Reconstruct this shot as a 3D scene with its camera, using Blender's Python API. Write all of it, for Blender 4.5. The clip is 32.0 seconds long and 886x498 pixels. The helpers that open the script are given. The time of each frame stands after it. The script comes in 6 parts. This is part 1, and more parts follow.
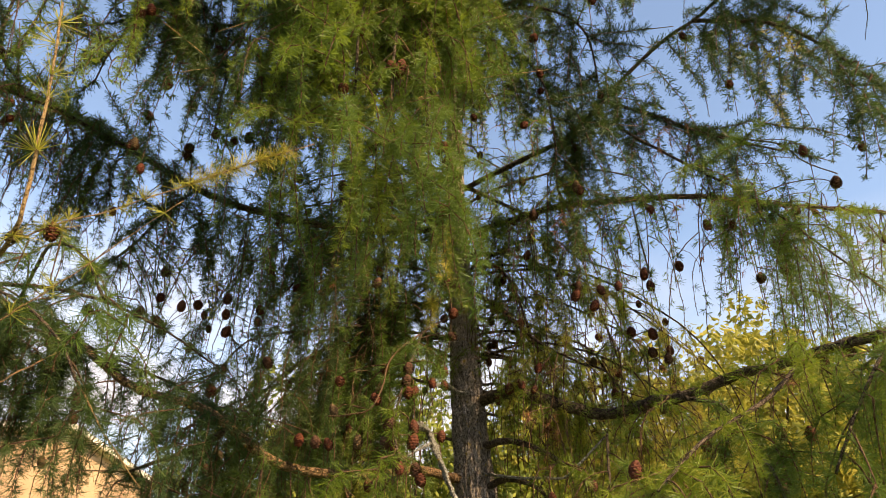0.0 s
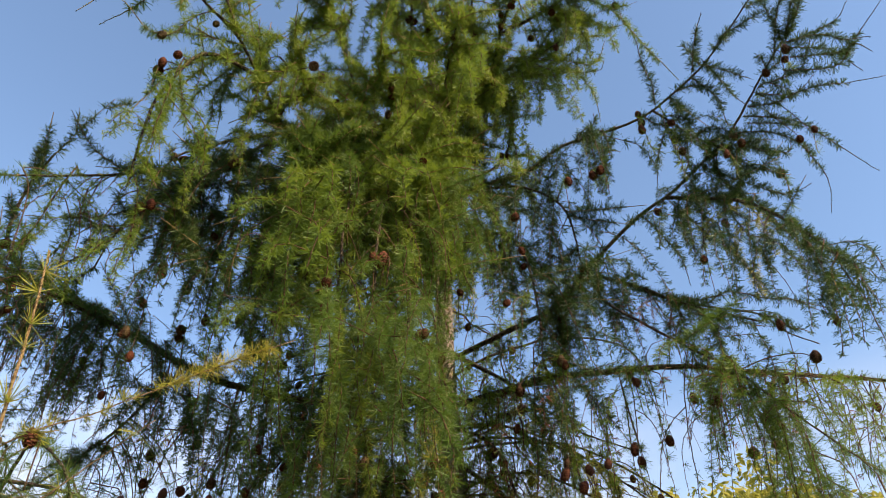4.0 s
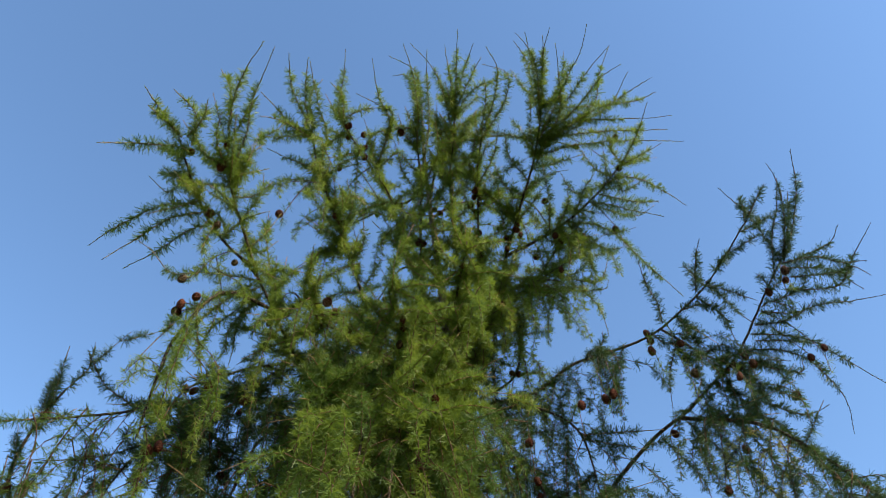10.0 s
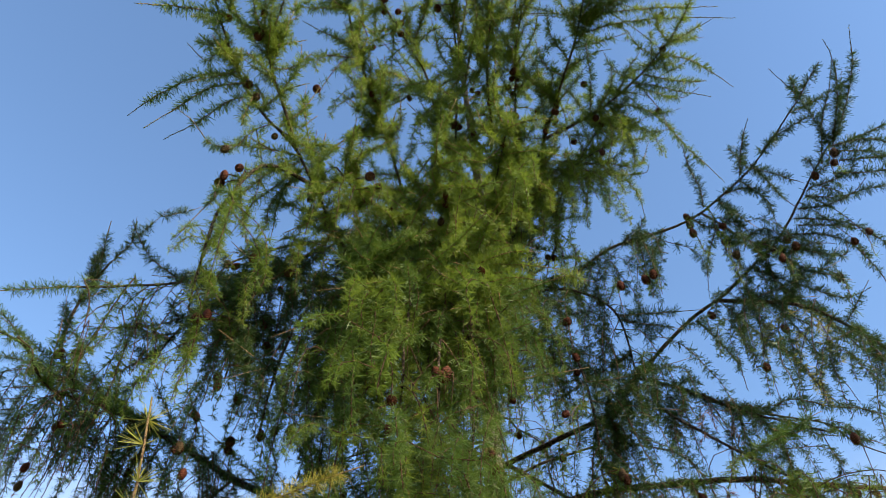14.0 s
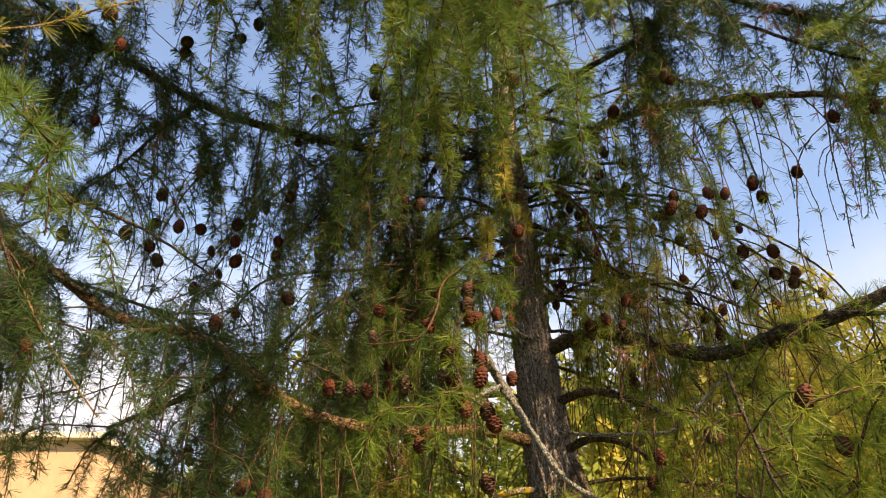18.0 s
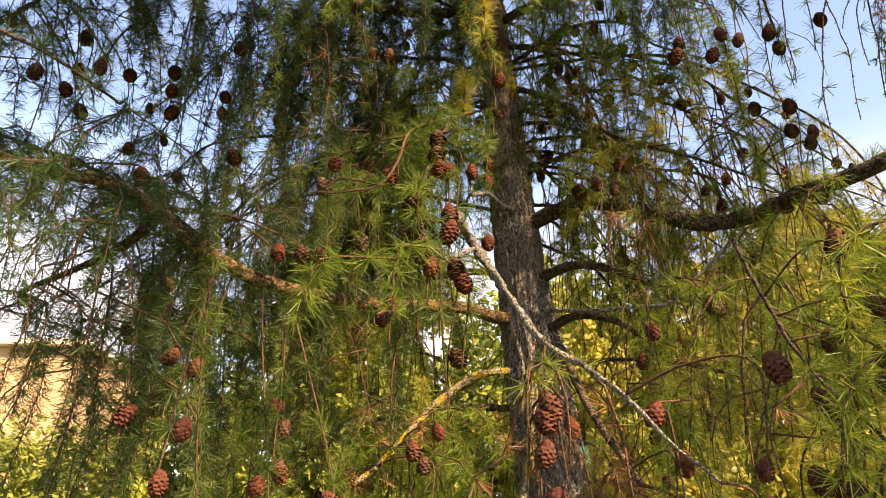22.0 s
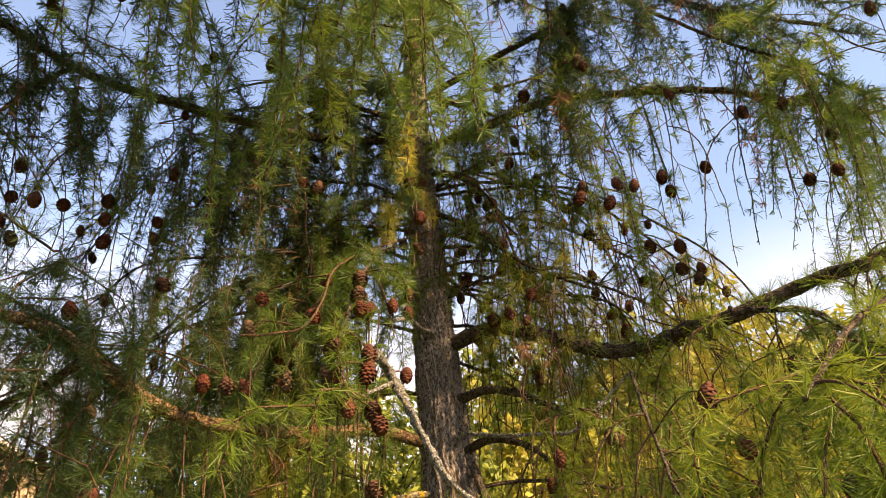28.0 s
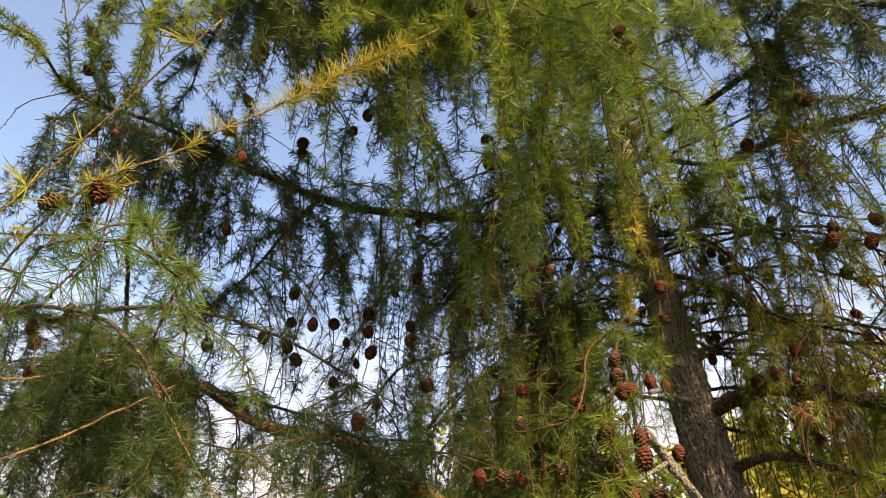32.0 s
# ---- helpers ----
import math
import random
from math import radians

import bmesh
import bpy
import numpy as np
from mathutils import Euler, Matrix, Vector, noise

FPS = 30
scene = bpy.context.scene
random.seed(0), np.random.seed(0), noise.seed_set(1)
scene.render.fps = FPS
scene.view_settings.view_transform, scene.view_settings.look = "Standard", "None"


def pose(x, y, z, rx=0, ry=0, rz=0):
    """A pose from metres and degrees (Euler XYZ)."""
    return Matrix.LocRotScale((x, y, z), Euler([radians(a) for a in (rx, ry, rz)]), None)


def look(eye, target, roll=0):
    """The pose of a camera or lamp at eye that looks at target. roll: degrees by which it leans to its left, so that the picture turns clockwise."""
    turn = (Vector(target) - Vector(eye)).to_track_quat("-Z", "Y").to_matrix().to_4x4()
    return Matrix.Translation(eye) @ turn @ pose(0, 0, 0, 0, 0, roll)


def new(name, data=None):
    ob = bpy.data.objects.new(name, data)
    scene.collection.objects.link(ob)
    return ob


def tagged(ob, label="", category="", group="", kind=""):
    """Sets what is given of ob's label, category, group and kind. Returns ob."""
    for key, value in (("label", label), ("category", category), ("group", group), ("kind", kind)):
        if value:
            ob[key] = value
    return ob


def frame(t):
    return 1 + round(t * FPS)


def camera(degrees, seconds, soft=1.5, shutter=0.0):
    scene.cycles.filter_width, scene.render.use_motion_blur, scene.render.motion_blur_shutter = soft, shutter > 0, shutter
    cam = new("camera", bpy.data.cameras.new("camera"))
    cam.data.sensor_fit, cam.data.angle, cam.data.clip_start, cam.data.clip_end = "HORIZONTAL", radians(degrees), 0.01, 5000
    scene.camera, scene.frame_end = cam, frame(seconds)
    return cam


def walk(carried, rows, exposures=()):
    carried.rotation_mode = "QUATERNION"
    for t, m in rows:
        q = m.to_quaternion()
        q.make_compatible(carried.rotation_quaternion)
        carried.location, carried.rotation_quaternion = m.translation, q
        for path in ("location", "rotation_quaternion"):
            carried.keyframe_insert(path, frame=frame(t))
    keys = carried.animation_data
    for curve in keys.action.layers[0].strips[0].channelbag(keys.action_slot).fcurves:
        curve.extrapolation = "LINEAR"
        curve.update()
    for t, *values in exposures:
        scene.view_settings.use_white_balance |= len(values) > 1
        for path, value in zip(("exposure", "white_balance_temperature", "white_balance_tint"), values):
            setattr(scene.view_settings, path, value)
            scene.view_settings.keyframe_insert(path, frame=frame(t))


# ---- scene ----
cam = camera(63.4, 32.0, soft=0.6)
PATH = [
    (0, (0.306, -2.129, 1.556), (0.018, -0.424, 2.561), 0.98),
    (0.5, (0.324, -2.144, 1.570), (0.033, -0.466, 2.619), 1.03),
    (1, (0.333, -2.167, 1.594), (0.047, -0.510, 2.677), 0.95),
    (1.5, (0.335, -2.167, 1.594), (0.057, -0.542, 2.726), 0.67),
    (2, (0.335, -2.174, 1.606), (0.063, -0.573, 2.774), 0.50),
    (2.5, (0.347, -2.192, 1.615), (0.077, -0.620, 2.822), 0.43),
    (3, (0.349, -2.208, 1.621), (0.086, -0.664, 2.864), 0.29),
    (3.5, (0.361, -2.208, 1.615), (0.099, -0.699, 2.902), 0.31),
    (5.5, (0.420, -2.268, 1.659), (0.147, -0.890, 3.082), 0.95),
    (6, (0.385, -2.277, 1.680), (0.140, -0.920, 3.129), 0.17),
    (6.5, (0.414, -2.284, 1.684), (0.154, -0.959, 3.159), 0.69),
    (7, (0.378, -2.288, 1.697), (0.148, -0.987, 3.198), -0.37),
    (7.5, (0.388, -2.293, 1.697), (0.156, -1.026, 3.227), -0.38),
    (8, (0.361, -2.304, 1.701), (0.152, -1.071, 3.261), -1.09),
    (8.5, (0.410, -2.331, 1.705), (0.171, -1.135, 3.289), 0.29),
    (9, (0.409, -2.344, 1.719), (0.172, -1.181, 3.328), 0.44),
    (9.5, (0.396, -2.348, 1.718), (0.166, -1.217, 3.352), 0.72),
    (10, (0.389, -2.352, 1.728), (0.172, -1.242, 3.377), 0.14),
    (10.5, (0.395, -2.360, 1.724), (0.180, -1.269, 3.386), 0.10),
    (11, (0.386, -2.369, 1.722), (0.170, -1.284, 3.388), 0.06),
    (11.5, (0.373, -2.362, 1.723), (0.150, -1.272, 3.385), 0.21),
    (12, (0.355, -2.344, 1.720), (0.124, -1.235, 3.368), 0.25),
    (12.5, (0.337, -2.322, 1.714), (0.088, -1.171, 3.330), 0.63),
    (13, (0.309, -2.285, 1.697), (0.040, -1.087, 3.276), 1.22),
    (13.5, (0.299, -2.276, 1.694), (0.006, -1.025, 3.226), 1.99),
    (15.5, (0.167, -2.117, 1.622), (-0.075, -0.673, 2.985), 0.34),
    (16, (0.240, -1.994, 1.602), (-0.048, -0.491, 2.890), 1.38),
    (16.5, (0.275, -1.892, 1.580), (-0.035, -0.338, 2.800), 1.89),
    (17, (0.238, -1.794, 1.550), (-0.079, -0.199, 2.713), 1.68),
    (17.5, (0.188, -1.716, 1.544), (-0.142, -0.082, 2.650), 1.49),
    (18, (0.134, -1.644, 1.559), (-0.218, 0.039, 2.580), 0.65),
    (18.5, (0.142, -1.565, 1.553), (-0.227, 0.135, 2.539), 0.63),
    (19, (0.153, -1.488, 1.563), (-0.251, 0.218, 2.525), 0.76),
    (19.5, (0.159, -1.447, 1.570), (-0.271, 0.266, 2.509), 0.88),
    (20, (0.125, -1.431, 1.568), (-0.311, 0.293, 2.483), 0.92),
    (20.5, (0.120, -1.422, 1.569), (-0.304, 0.321, 2.452), 0.82),
    (21, (0.135, -1.416, 1.566), (-0.270, 0.346, 2.421), 0.71),
    (21.5, (0.129, -1.407, 1.561), (-0.244, 0.374, 2.390), 0.63),
    (22, (0.123, -1.401, 1.554), (-0.211, 0.398, 2.362), 0.49),
    (22.5, (0.127, -1.399, 1.549), (-0.169, 0.418, 2.332), 0.30),
    (23, (0.134, -1.384, 1.534), (-0.118, 0.448, 2.297), 0.09),
    (23.5, (0.136, -1.377, 1.527), (-0.055, 0.469, 2.273), -0.09),
    (24, (0.147, -1.388, 1.530), (0.027, 0.463, 2.278), -0.18),
    (24.5, (0.160, -1.411, 1.539), (0.116, 0.437, 2.302), -0.22),
    (26.5, (0.223, -1.486, 1.560), (0.263, 0.314, 2.432), -1.00),
    (27, (0.184, -1.498, 1.586), (0.208, 0.285, 2.492), -1.48),
    (27.5, (0.175, -1.508, 1.595), (0.126, 0.248, 2.551), -1.55),
    (28, (0.166, -1.524, 1.599), (0.033, 0.195, 2.613), -1.60),
    (28.5, (0.156, -1.545, 1.612), (-0.047, 0.144, 2.664), -1.38),
    (29, (0.153, -1.559, 1.618), (-0.111, 0.097, 2.709), -1.10),
    (29.5, (0.153, -1.571, 1.623), (-0.158, 0.054, 2.746), -0.92),
    (30, (0.155, -1.572, 1.625), (-0.207, 0.028, 2.770), -0.73),
    (30.5, (0.153, -1.587, 1.630), (-0.267, -0.011, 2.788), -0.55),
    (31, (0.138, -1.604, 1.629), (-0.356, -0.055, 2.793), -0.41),
    (31.5, (0.122, -1.613, 1.625), (-0.458, -0.094, 2.789), -0.13),
    (32, (0.114, -1.611, 1.626), (-0.544, -0.117, 2.781), -0.01),
]
walk(cam, [(t, look(eye, target, roll)) for t, eye, target, roll in PATH], [(0, 1.34, 8500, 14), (2, 1.22, 7600, 12), (4, 1.15, 7200, 10), (6, 1.08, 6900, 8), (8, 1.05, 6600, 7), (10, 1.02, 6200, 5), (13.5, 1.05, 6300, 6), (16, 1.2, 7200, 12), (18, 1.4, 8400, 17), (20, 1.65, 8700, 20), (22, 1.83, 8700, 21), (24.5, 2.07, 8500, 20), (28, 1.7, 9000, 21), (32, 1.55, 8800, 18)])

# ---- world, sun ----
SUN_AZ, SUN_EL = 122.0, 34.0          # degrees clockwise from +y, above the horizon
world = bpy.data.worlds.new("world")
scene.world = world
world.use_nodes = True
wn, wl = world.node_tree.nodes, world.node_tree.links
sky = wn.new("ShaderNodeTexSky")
sky.sky_type, sky.sun_disc = "NISHITA", False
sky.sun_elevation, sky.sun_rotation = radians(SUN_EL), radians(SUN_AZ)
sky.air_density, sky.dust_density, sky.ozone_density = 1.0, 0.3, 3.0
back = wn["Background"]
back.inputs["Strength"].default_value = 0.15
# white cumulus low over the horizon, thin haze above
geo = wn.new("ShaderNodeTexCoord")
sep = wn.new("ShaderNodeSeparateXYZ")
wl.new(geo.outputs["Generated"], sep.inputs[0])
stretch = wn.new("ShaderNodeMapping")
stretch.inputs["Scale"].default_value = (2.2, 2.2, 4.5)
wl.new(geo.outputs["Generated"], stretch.inputs["Vector"])
puff = wn.new("ShaderNodeTexNoise")
puff.inputs["Scale"].default_value, puff.inputs["Detail"].default_value = 1.7, 6.0
wl.new(stretch.outputs[0], puff.inputs["Vector"])
edge = wn.new("ShaderNodeMapRange")
edge.inputs["From Min"].default_value, edge.inputs["From Max"].default_value = 0.38, 0.60
wl.new(puff.outputs["Fac"], edge.inputs["Value"])
low = wn.new("ShaderNodeMapRange")
low.inputs["From Min"].default_value, low.inputs["From Max"].default_value = 0.50, 0.26
wl.new(sep.outputs["Z"], low.inputs["Value"])
both = wn.new("ShaderNodeMath")
both.operation = "MULTIPLY"
wl.new(edge.outputs[0], both.inputs[0])
wl.new(low.outputs[0], both.inputs[1])
veil = wn.new("ShaderNodeMath")
veil.operation = "MULTIPLY_ADD"
veil.inputs[1].default_value = 0.75
haze = wn.new("ShaderNodeMath")
haze.operation = "MULTIPLY"
haze.inputs[1].default_value = 0.33
wl.new(low.outputs[0], haze.inputs[0])
wl.new(haze.outputs[0], veil.inputs[2])
wl.new(both.outputs[0], veil.inputs[0])
clouds = wn.new("ShaderNodeMix")
clouds.data_type = "RGBA"
wl.new(veil.outputs[0], clouds.inputs["Factor"])
wl.new(sky.outputs[0], clouds.inputs["A"])
clouds.inputs["B"].default_value = (3.2, 3.35, 3.8, 1)
wl.new(clouds.outputs["Result"], back.inputs["Color"])

az, el = radians(SUN_AZ), radians(SUN_EL)
to_sun = Vector((math.sin(az) * math.cos(el), math.cos(az) * math.cos(el), math.sin(el)))
lamp = bpy.data.lights.new("sun", "SUN")
lamp.energy, lamp.angle, lamp.color = 5.0, radians(0.6), (1.0, 0.84, 0.60)
new("sun", lamp).matrix_world = look(to_sun * 30, (0, 0, 0))

# ---- materials ----
def material(name):
    m = bpy.data.materials.new(name)
    m.use_nodes = True
    return m, m.node_tree.nodes, m.node_tree.links, m.node_tree.nodes["Principled BSDF"]


def ramp(n, l, source, *stops):
    r = n.new("ShaderNodeValToRGB")
    while len(r.color_ramp.elements) < len(stops):
        r.color_ramp.elements.new(0.5)
    for e, (at, colour) in zip(r.color_ramp.elements, stops):
        e.position, e.color = at, (*colour, 1)
    l.new(source, r.inputs[0])
    return r.outputs[0]


def mixed(n, l, fac, a, b, how="MIX"):
    m = n.new("ShaderNodeMix")
    m.data_type, m.blend_type = "RGBA", how
    for socket, value in (("Factor", fac), ("A", a), ("B", b)):
        if isinstance(value, (int, float)):
            m.inputs[socket].default_value = value
        elif isinstance(value, tuple):
            m.inputs[socket].default_value = (*value, 1)
        else:
            l.new(value, m.inputs[socket])
    return m.outputs["Result"]


def grain(n, l, scale, detail=4.0, stretch=(1, 1, 1), kind="Noise"):
    place = n.new("ShaderNodeTexCoord")
    m = n.new("ShaderNodeMapping")
    m.inputs["Scale"].default_value = stretch
    l.new(place.outputs["Object"], m.inputs["Vector"])
    if kind == "Noise":
        t = n.new("ShaderNodeTexNoise")
        t.inputs["Detail"].default_value = detail
    else:
        t = n.new("ShaderNodeTexVoronoi")
        t.feature = "DISTANCE_TO_EDGE"
    t.inputs["Scale"].default_value = scale
    l.new(m.outputs[0], t.inputs["Vector"])
    return t.outputs["Fac"] if kind == "Noise" else t.outputs["Distance"]


def bump(n, l, shader, height, strength, distance):
    b = n.new("ShaderNodeBump")
    b.inputs["Strength"].default_value, b.inputs["Distance"].default_value = strength, distance
    l.new(height, b.inputs["Height"])
    l.new(b.outputs[0], shader.inputs["Normal"])


def leafy(name, stops, through_colour, glow=0.35, rough=0.5, gloss=0.2):
    """A thin leaf or needle: varied from piece to piece and from spray to spray, lit through from behind."""
    m, n, l, p = material(name)
    who, geom = n.new("ShaderNodeObjectInfo"), n.new("ShaderNodeNewGeometry")
    add = n.new("ShaderNodeMath")
    add.operation = "MULTIPLY_ADD"
    add.inputs[1].default_value = 0.55
    l.new(geom.outputs["Random Per Island"], add.inputs[0])
    half = n.new("ShaderNodeMath")
    half.operation = "MULTIPLY"
    half.inputs[1].default_value = 0.45
    l.new(who.outputs["Random"], half.inputs[0])
    l.new(half.outputs[0], add.inputs[2])
    colour = ramp(n, l, add.outputs[0], *stops)
    l.new(colour, p.inputs["Base Color"])
    p.inputs["Roughness"].default_value = rough
    p.inputs["Specular IOR Level"].default_value = gloss
    t = n.new("ShaderNodeBsdfTranslucent")
    l.new(mixed(n, l, 0.5, colour, through_colour), t.inputs["Color"])
    mix = n.new("ShaderNodeMixShader")
    mix.inputs[0].default_value = glow
    l.new(p.outputs[0], mix.inputs[1])
    l.new(t.outputs[0], mix.inputs[2])
    l.new(mix.outputs[0], n["Material Output"].inputs["Surface"])
    return m


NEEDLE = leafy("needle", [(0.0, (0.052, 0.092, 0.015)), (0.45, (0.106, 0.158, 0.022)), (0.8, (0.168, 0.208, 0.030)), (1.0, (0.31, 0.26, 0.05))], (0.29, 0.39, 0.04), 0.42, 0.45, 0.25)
# darker copy of the needle green: shade put into the colour of some boughs
NEEDLE_SHADED = leafy("needle_shaded", [(0.0, (0.021, 0.045, 0.015)), (0.6, (0.040, 0.071, 0.020)), (1.0, (0.086, 0.108, 0.027))], (0.10, 0.17, 0.031), 0.28, 0.45, 0.25)
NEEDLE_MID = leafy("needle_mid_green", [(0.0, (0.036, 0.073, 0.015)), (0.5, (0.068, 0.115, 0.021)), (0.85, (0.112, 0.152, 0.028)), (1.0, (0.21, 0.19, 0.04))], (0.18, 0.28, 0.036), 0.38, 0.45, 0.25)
NEEDLE_YELLOW = leafy("needle_yellow", [(0.0, (0.15, 0.18, 0.03)), (0.5, (0.25, 0.25, 0.04)), (1.0, (0.40, 0.30, 0.06))], (0.45, 0.38, 0.05))
NEEDLE_DEAD = leafy("needle_dead", [(0.0, (0.13, 0.05, 0.025)), (0.6, (0.22, 0.095, 0.045)), (1.0, (0.33, 0.18, 0.08))], (0.22, 0.10, 0.04), 0.15)
LEAF = leafy("leaf", [(0.0, (0.10, 0.13, 0.03)), (0.4, (0.19, 0.22, 0.045)), (0.8, (0.32, 0.32, 0.06)), (1.0, (0.45, 0.36, 0.07))], (0.42, 0.45, 0.08), 0.35)
LEAF_GOLD = leafy("leaf_gold", [(0.0, (0.11, 0.13, 0.03)), (0.4, (0.22, 0.22, 0.042)), (0.8, (0.36, 0.30, 0.058)), (1.0, (0.48, 0.29, 0.058))], (0.42, 0.40, 0.07), 0.36)
LEAF_DARK = leafy("leaf_dark", [(0.0, (0.02, 0.045, 0.015)), (0.6, (0.04, 0.075, 0.02)), (1.0, (0.08, 0.11, 0.025))], (0.10, 0.14, 0.03), 0.25)


def bark(name, dark, light, lichen=0.0, lichen_colour=(0.42, 0.27, 0.03), plate=70.0, long=(1, 1, 1), depth=0.006):
    """Bark: small scales of differing tone parted by thin torn cracks, pitted and finely grained, with lichen in patches."""
    m, n, l, p = material(name)
    place = n.new("ShaderNodeTexCoord")
    warp = n.new("ShaderNodeTexNoise")
    warp.inputs["Scale"].default_value, warp.inputs["Detail"].default_value = plate * 1.1, 4.0
    l.new(place.outputs["Object"], warp.inputs["Vector"])
    bend = n.new("ShaderNodeMapping")
    bend.inputs["Scale"].default_value = long
    shift = n.new("ShaderNodeVectorMath")
    shift.operation = "MULTIPLY_ADD"
    shift.inputs[1].default_value = (1.0 / plate,) * 3
    l.new(warp.outputs["Color"], shift.inputs[0])
    l.new(place.outputs["Object"], shift.inputs[2])
    l.new(shift.outputs[0], bend.inputs["Vector"])
    scales, cracks = n.new("ShaderNodeTexVoronoi"), n.new("ShaderNodeTexVoronoi")
    cracks.feature = "DISTANCE_TO_EDGE"
    for v in (scales, cracks):
        v.inputs["Scale"].default_value = plate
        l.new(bend.outputs[0], v.inputs["Vector"])
    tone = n.new("ShaderNodeSeparateXYZ")
    l.new(scales.outputs["Color"], tone.inputs[0])
    fine = grain(n, l, plate * 2.2, 2.0, long)
    pits = grain(n, l, plate * 0.8, 5.0, long)
    broad = grain(n, l, 9.0, 3.0)
    c = ramp(n, l, fine, (0.42, dark), (0.58, light))
    c = mixed(n, l, 0.4, c, ramp(n, l, tone.outputs["X"], (0.1, dark), (0.9, light)))
    c = mixed(n, l, 0.25, c, ramp(n, l, broad, (0.35, dark), (0.65, light)))
    c = mixed(n, l, 0.8, c, ramp(n, l, pits, (0.40, (0.25, 0.22, 0.20)), (0.50, (1, 1, 1))), "MULTIPLY")
    c = mixed(n, l, 0.75, c, ramp(n, l, cracks.outputs["Distance"], (0.0, (0.2, 0.17, 0.15)), (0.09, (1, 1, 1))), "MULTIPLY")
    if lichen:
        spot = grain(n, l, 45.0, 6.0)
        c = mixed(n, l, ramp(n, l, spot, (0.66 - 0.2 * lichen, (0, 0, 0)), (0.76 - 0.2 * lichen, (0.9, 0.9, 0.9))), c, lichen_colour)
    l.new(c, p.inputs["Base Color"])
    p.inputs["Roughness"].default_value = 0.95
    p.inputs["Specular IOR Level"].default_value = 0.15
    edge = n.new("ShaderNodeMapRange")
    edge.inputs["From Max"].default_value = 0.16
    l.new(cracks.outputs["Distance"], edge.inputs["Value"])
    rise = n.new("ShaderNodeMath")
    rise.operation = "MULTIPLY_ADD"
    rise.inputs[1].default_value = 0.7
    l.new(tone.outputs["X"], rise.inputs[0])
    l.new(edge.outputs[0], rise.inputs[2])
    high = n.new("ShaderNodeMath")
    high.operation = "MULTIPLY_ADD"
    high.inputs[1].default_value = 1.2
    l.new(fine, high.inputs[0])
    l.new(rise.outputs[0], high.inputs[2])
    bump(n, l, p, high.outputs[0], 1.0, depth)
    return m


TRUNK_BARK = bark("trunk_bark", (0.135, 0.108, 0.096), (0.43, 0.36, 0.315), 0.12, (0.36, 0.25, 0.05), 190.0, (1, 1, 0.6), 0.004)
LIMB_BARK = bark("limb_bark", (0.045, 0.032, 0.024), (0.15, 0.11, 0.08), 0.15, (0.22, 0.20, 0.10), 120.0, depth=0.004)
# lighter, warmer copy of the limb bark: sunlight on one limb put into its colour
LIT_BARK = bark("sunlit_bark", (0.11, 0.066, 0.038), (0.30, 0.185, 0.10), 0.12, (0.46, 0.28, 0.03), 120.0, depth=0.004)
LICHEN_BARK = bark("lichen_bark", (0.13, 0.12, 0.10), (0.38, 0.37, 0.33), 0.1, (0.45, 0.30, 0.04), 160.0, depth=0.004)
GOLD_BARK = bark("gold_lichen_bark", (0.17, 0.14, 0.09), (0.38, 0.33, 0.22), 0.75, (0.50, 0.31, 0.02), 160.0, depth=0.004)
TWIG_BARK = bark("twig_bark", (0.07, 0.042, 0.028), (0.21, 0.125, 0.075), 0.0, plate=420.0, depth=0.001)
PALE_TWIG = bark("pale_twig_bark", (0.20, 0.13, 0.065), (0.38, 0.26, 0.13), 0.0, plate=420.0, depth=0.001)


def cone_material(name, a, b):
    m, n, l, p = material(name)
    geom, who = n.new("ShaderNodeNewGeometry"), n.new("ShaderNodeObjectInfo")
    c = mixed(n, l, geom.outputs["Random Per Island"], a, b)
    c = mixed(n, l, ramp(n, l, who.outputs["Random"], (0.0, (0.0, 0.0, 0.0)), (1.0, (0.5, 0.5, 0.5))), c, (0.075, 0.035, 0.024))
    l.new(c, p.inputs["Base Color"])
    p.inputs["Roughness"].default_value = 0.8
    p.inputs["Specular IOR Level"].default_value = 0.15
    bump(n, l, p, grain(n, l, 400.0, 3.0), 0.3, 0.001)
    return m


CONE = cone_material("cone_scale", (0.050, 0.014, 0.009), (0.115, 0.034, 0.017))
CONE_OLD = cone_material("old_cone_scale", (0.05, 0.024, 0.016), (0.12, 0.062, 0.042))
CONE_GREEN = cone_material("young_cone_scale", (0.055, 0.042, 0.022), (0.11, 0.075, 0.036))


def plain(name, a, b, scale, rough=0.8, relief=0.2):
    m, n, l, p = material(name)
    g = grain(n, l, scale, 6.0)
    c = ramp(n, l, g, (0.3, a), (0.7, b))
    c = mixed(n, l, 0.35, c, ramp(n, l, grain(n, l, scale * 0.08, 3.0), (0.35, a), (0.65, b)))
    l.new(c, p.inputs["Base Color"])
    p.inputs["Roughness"].default_value = rough
    bump(n, l, p, g, relief, 0.01)
    return m


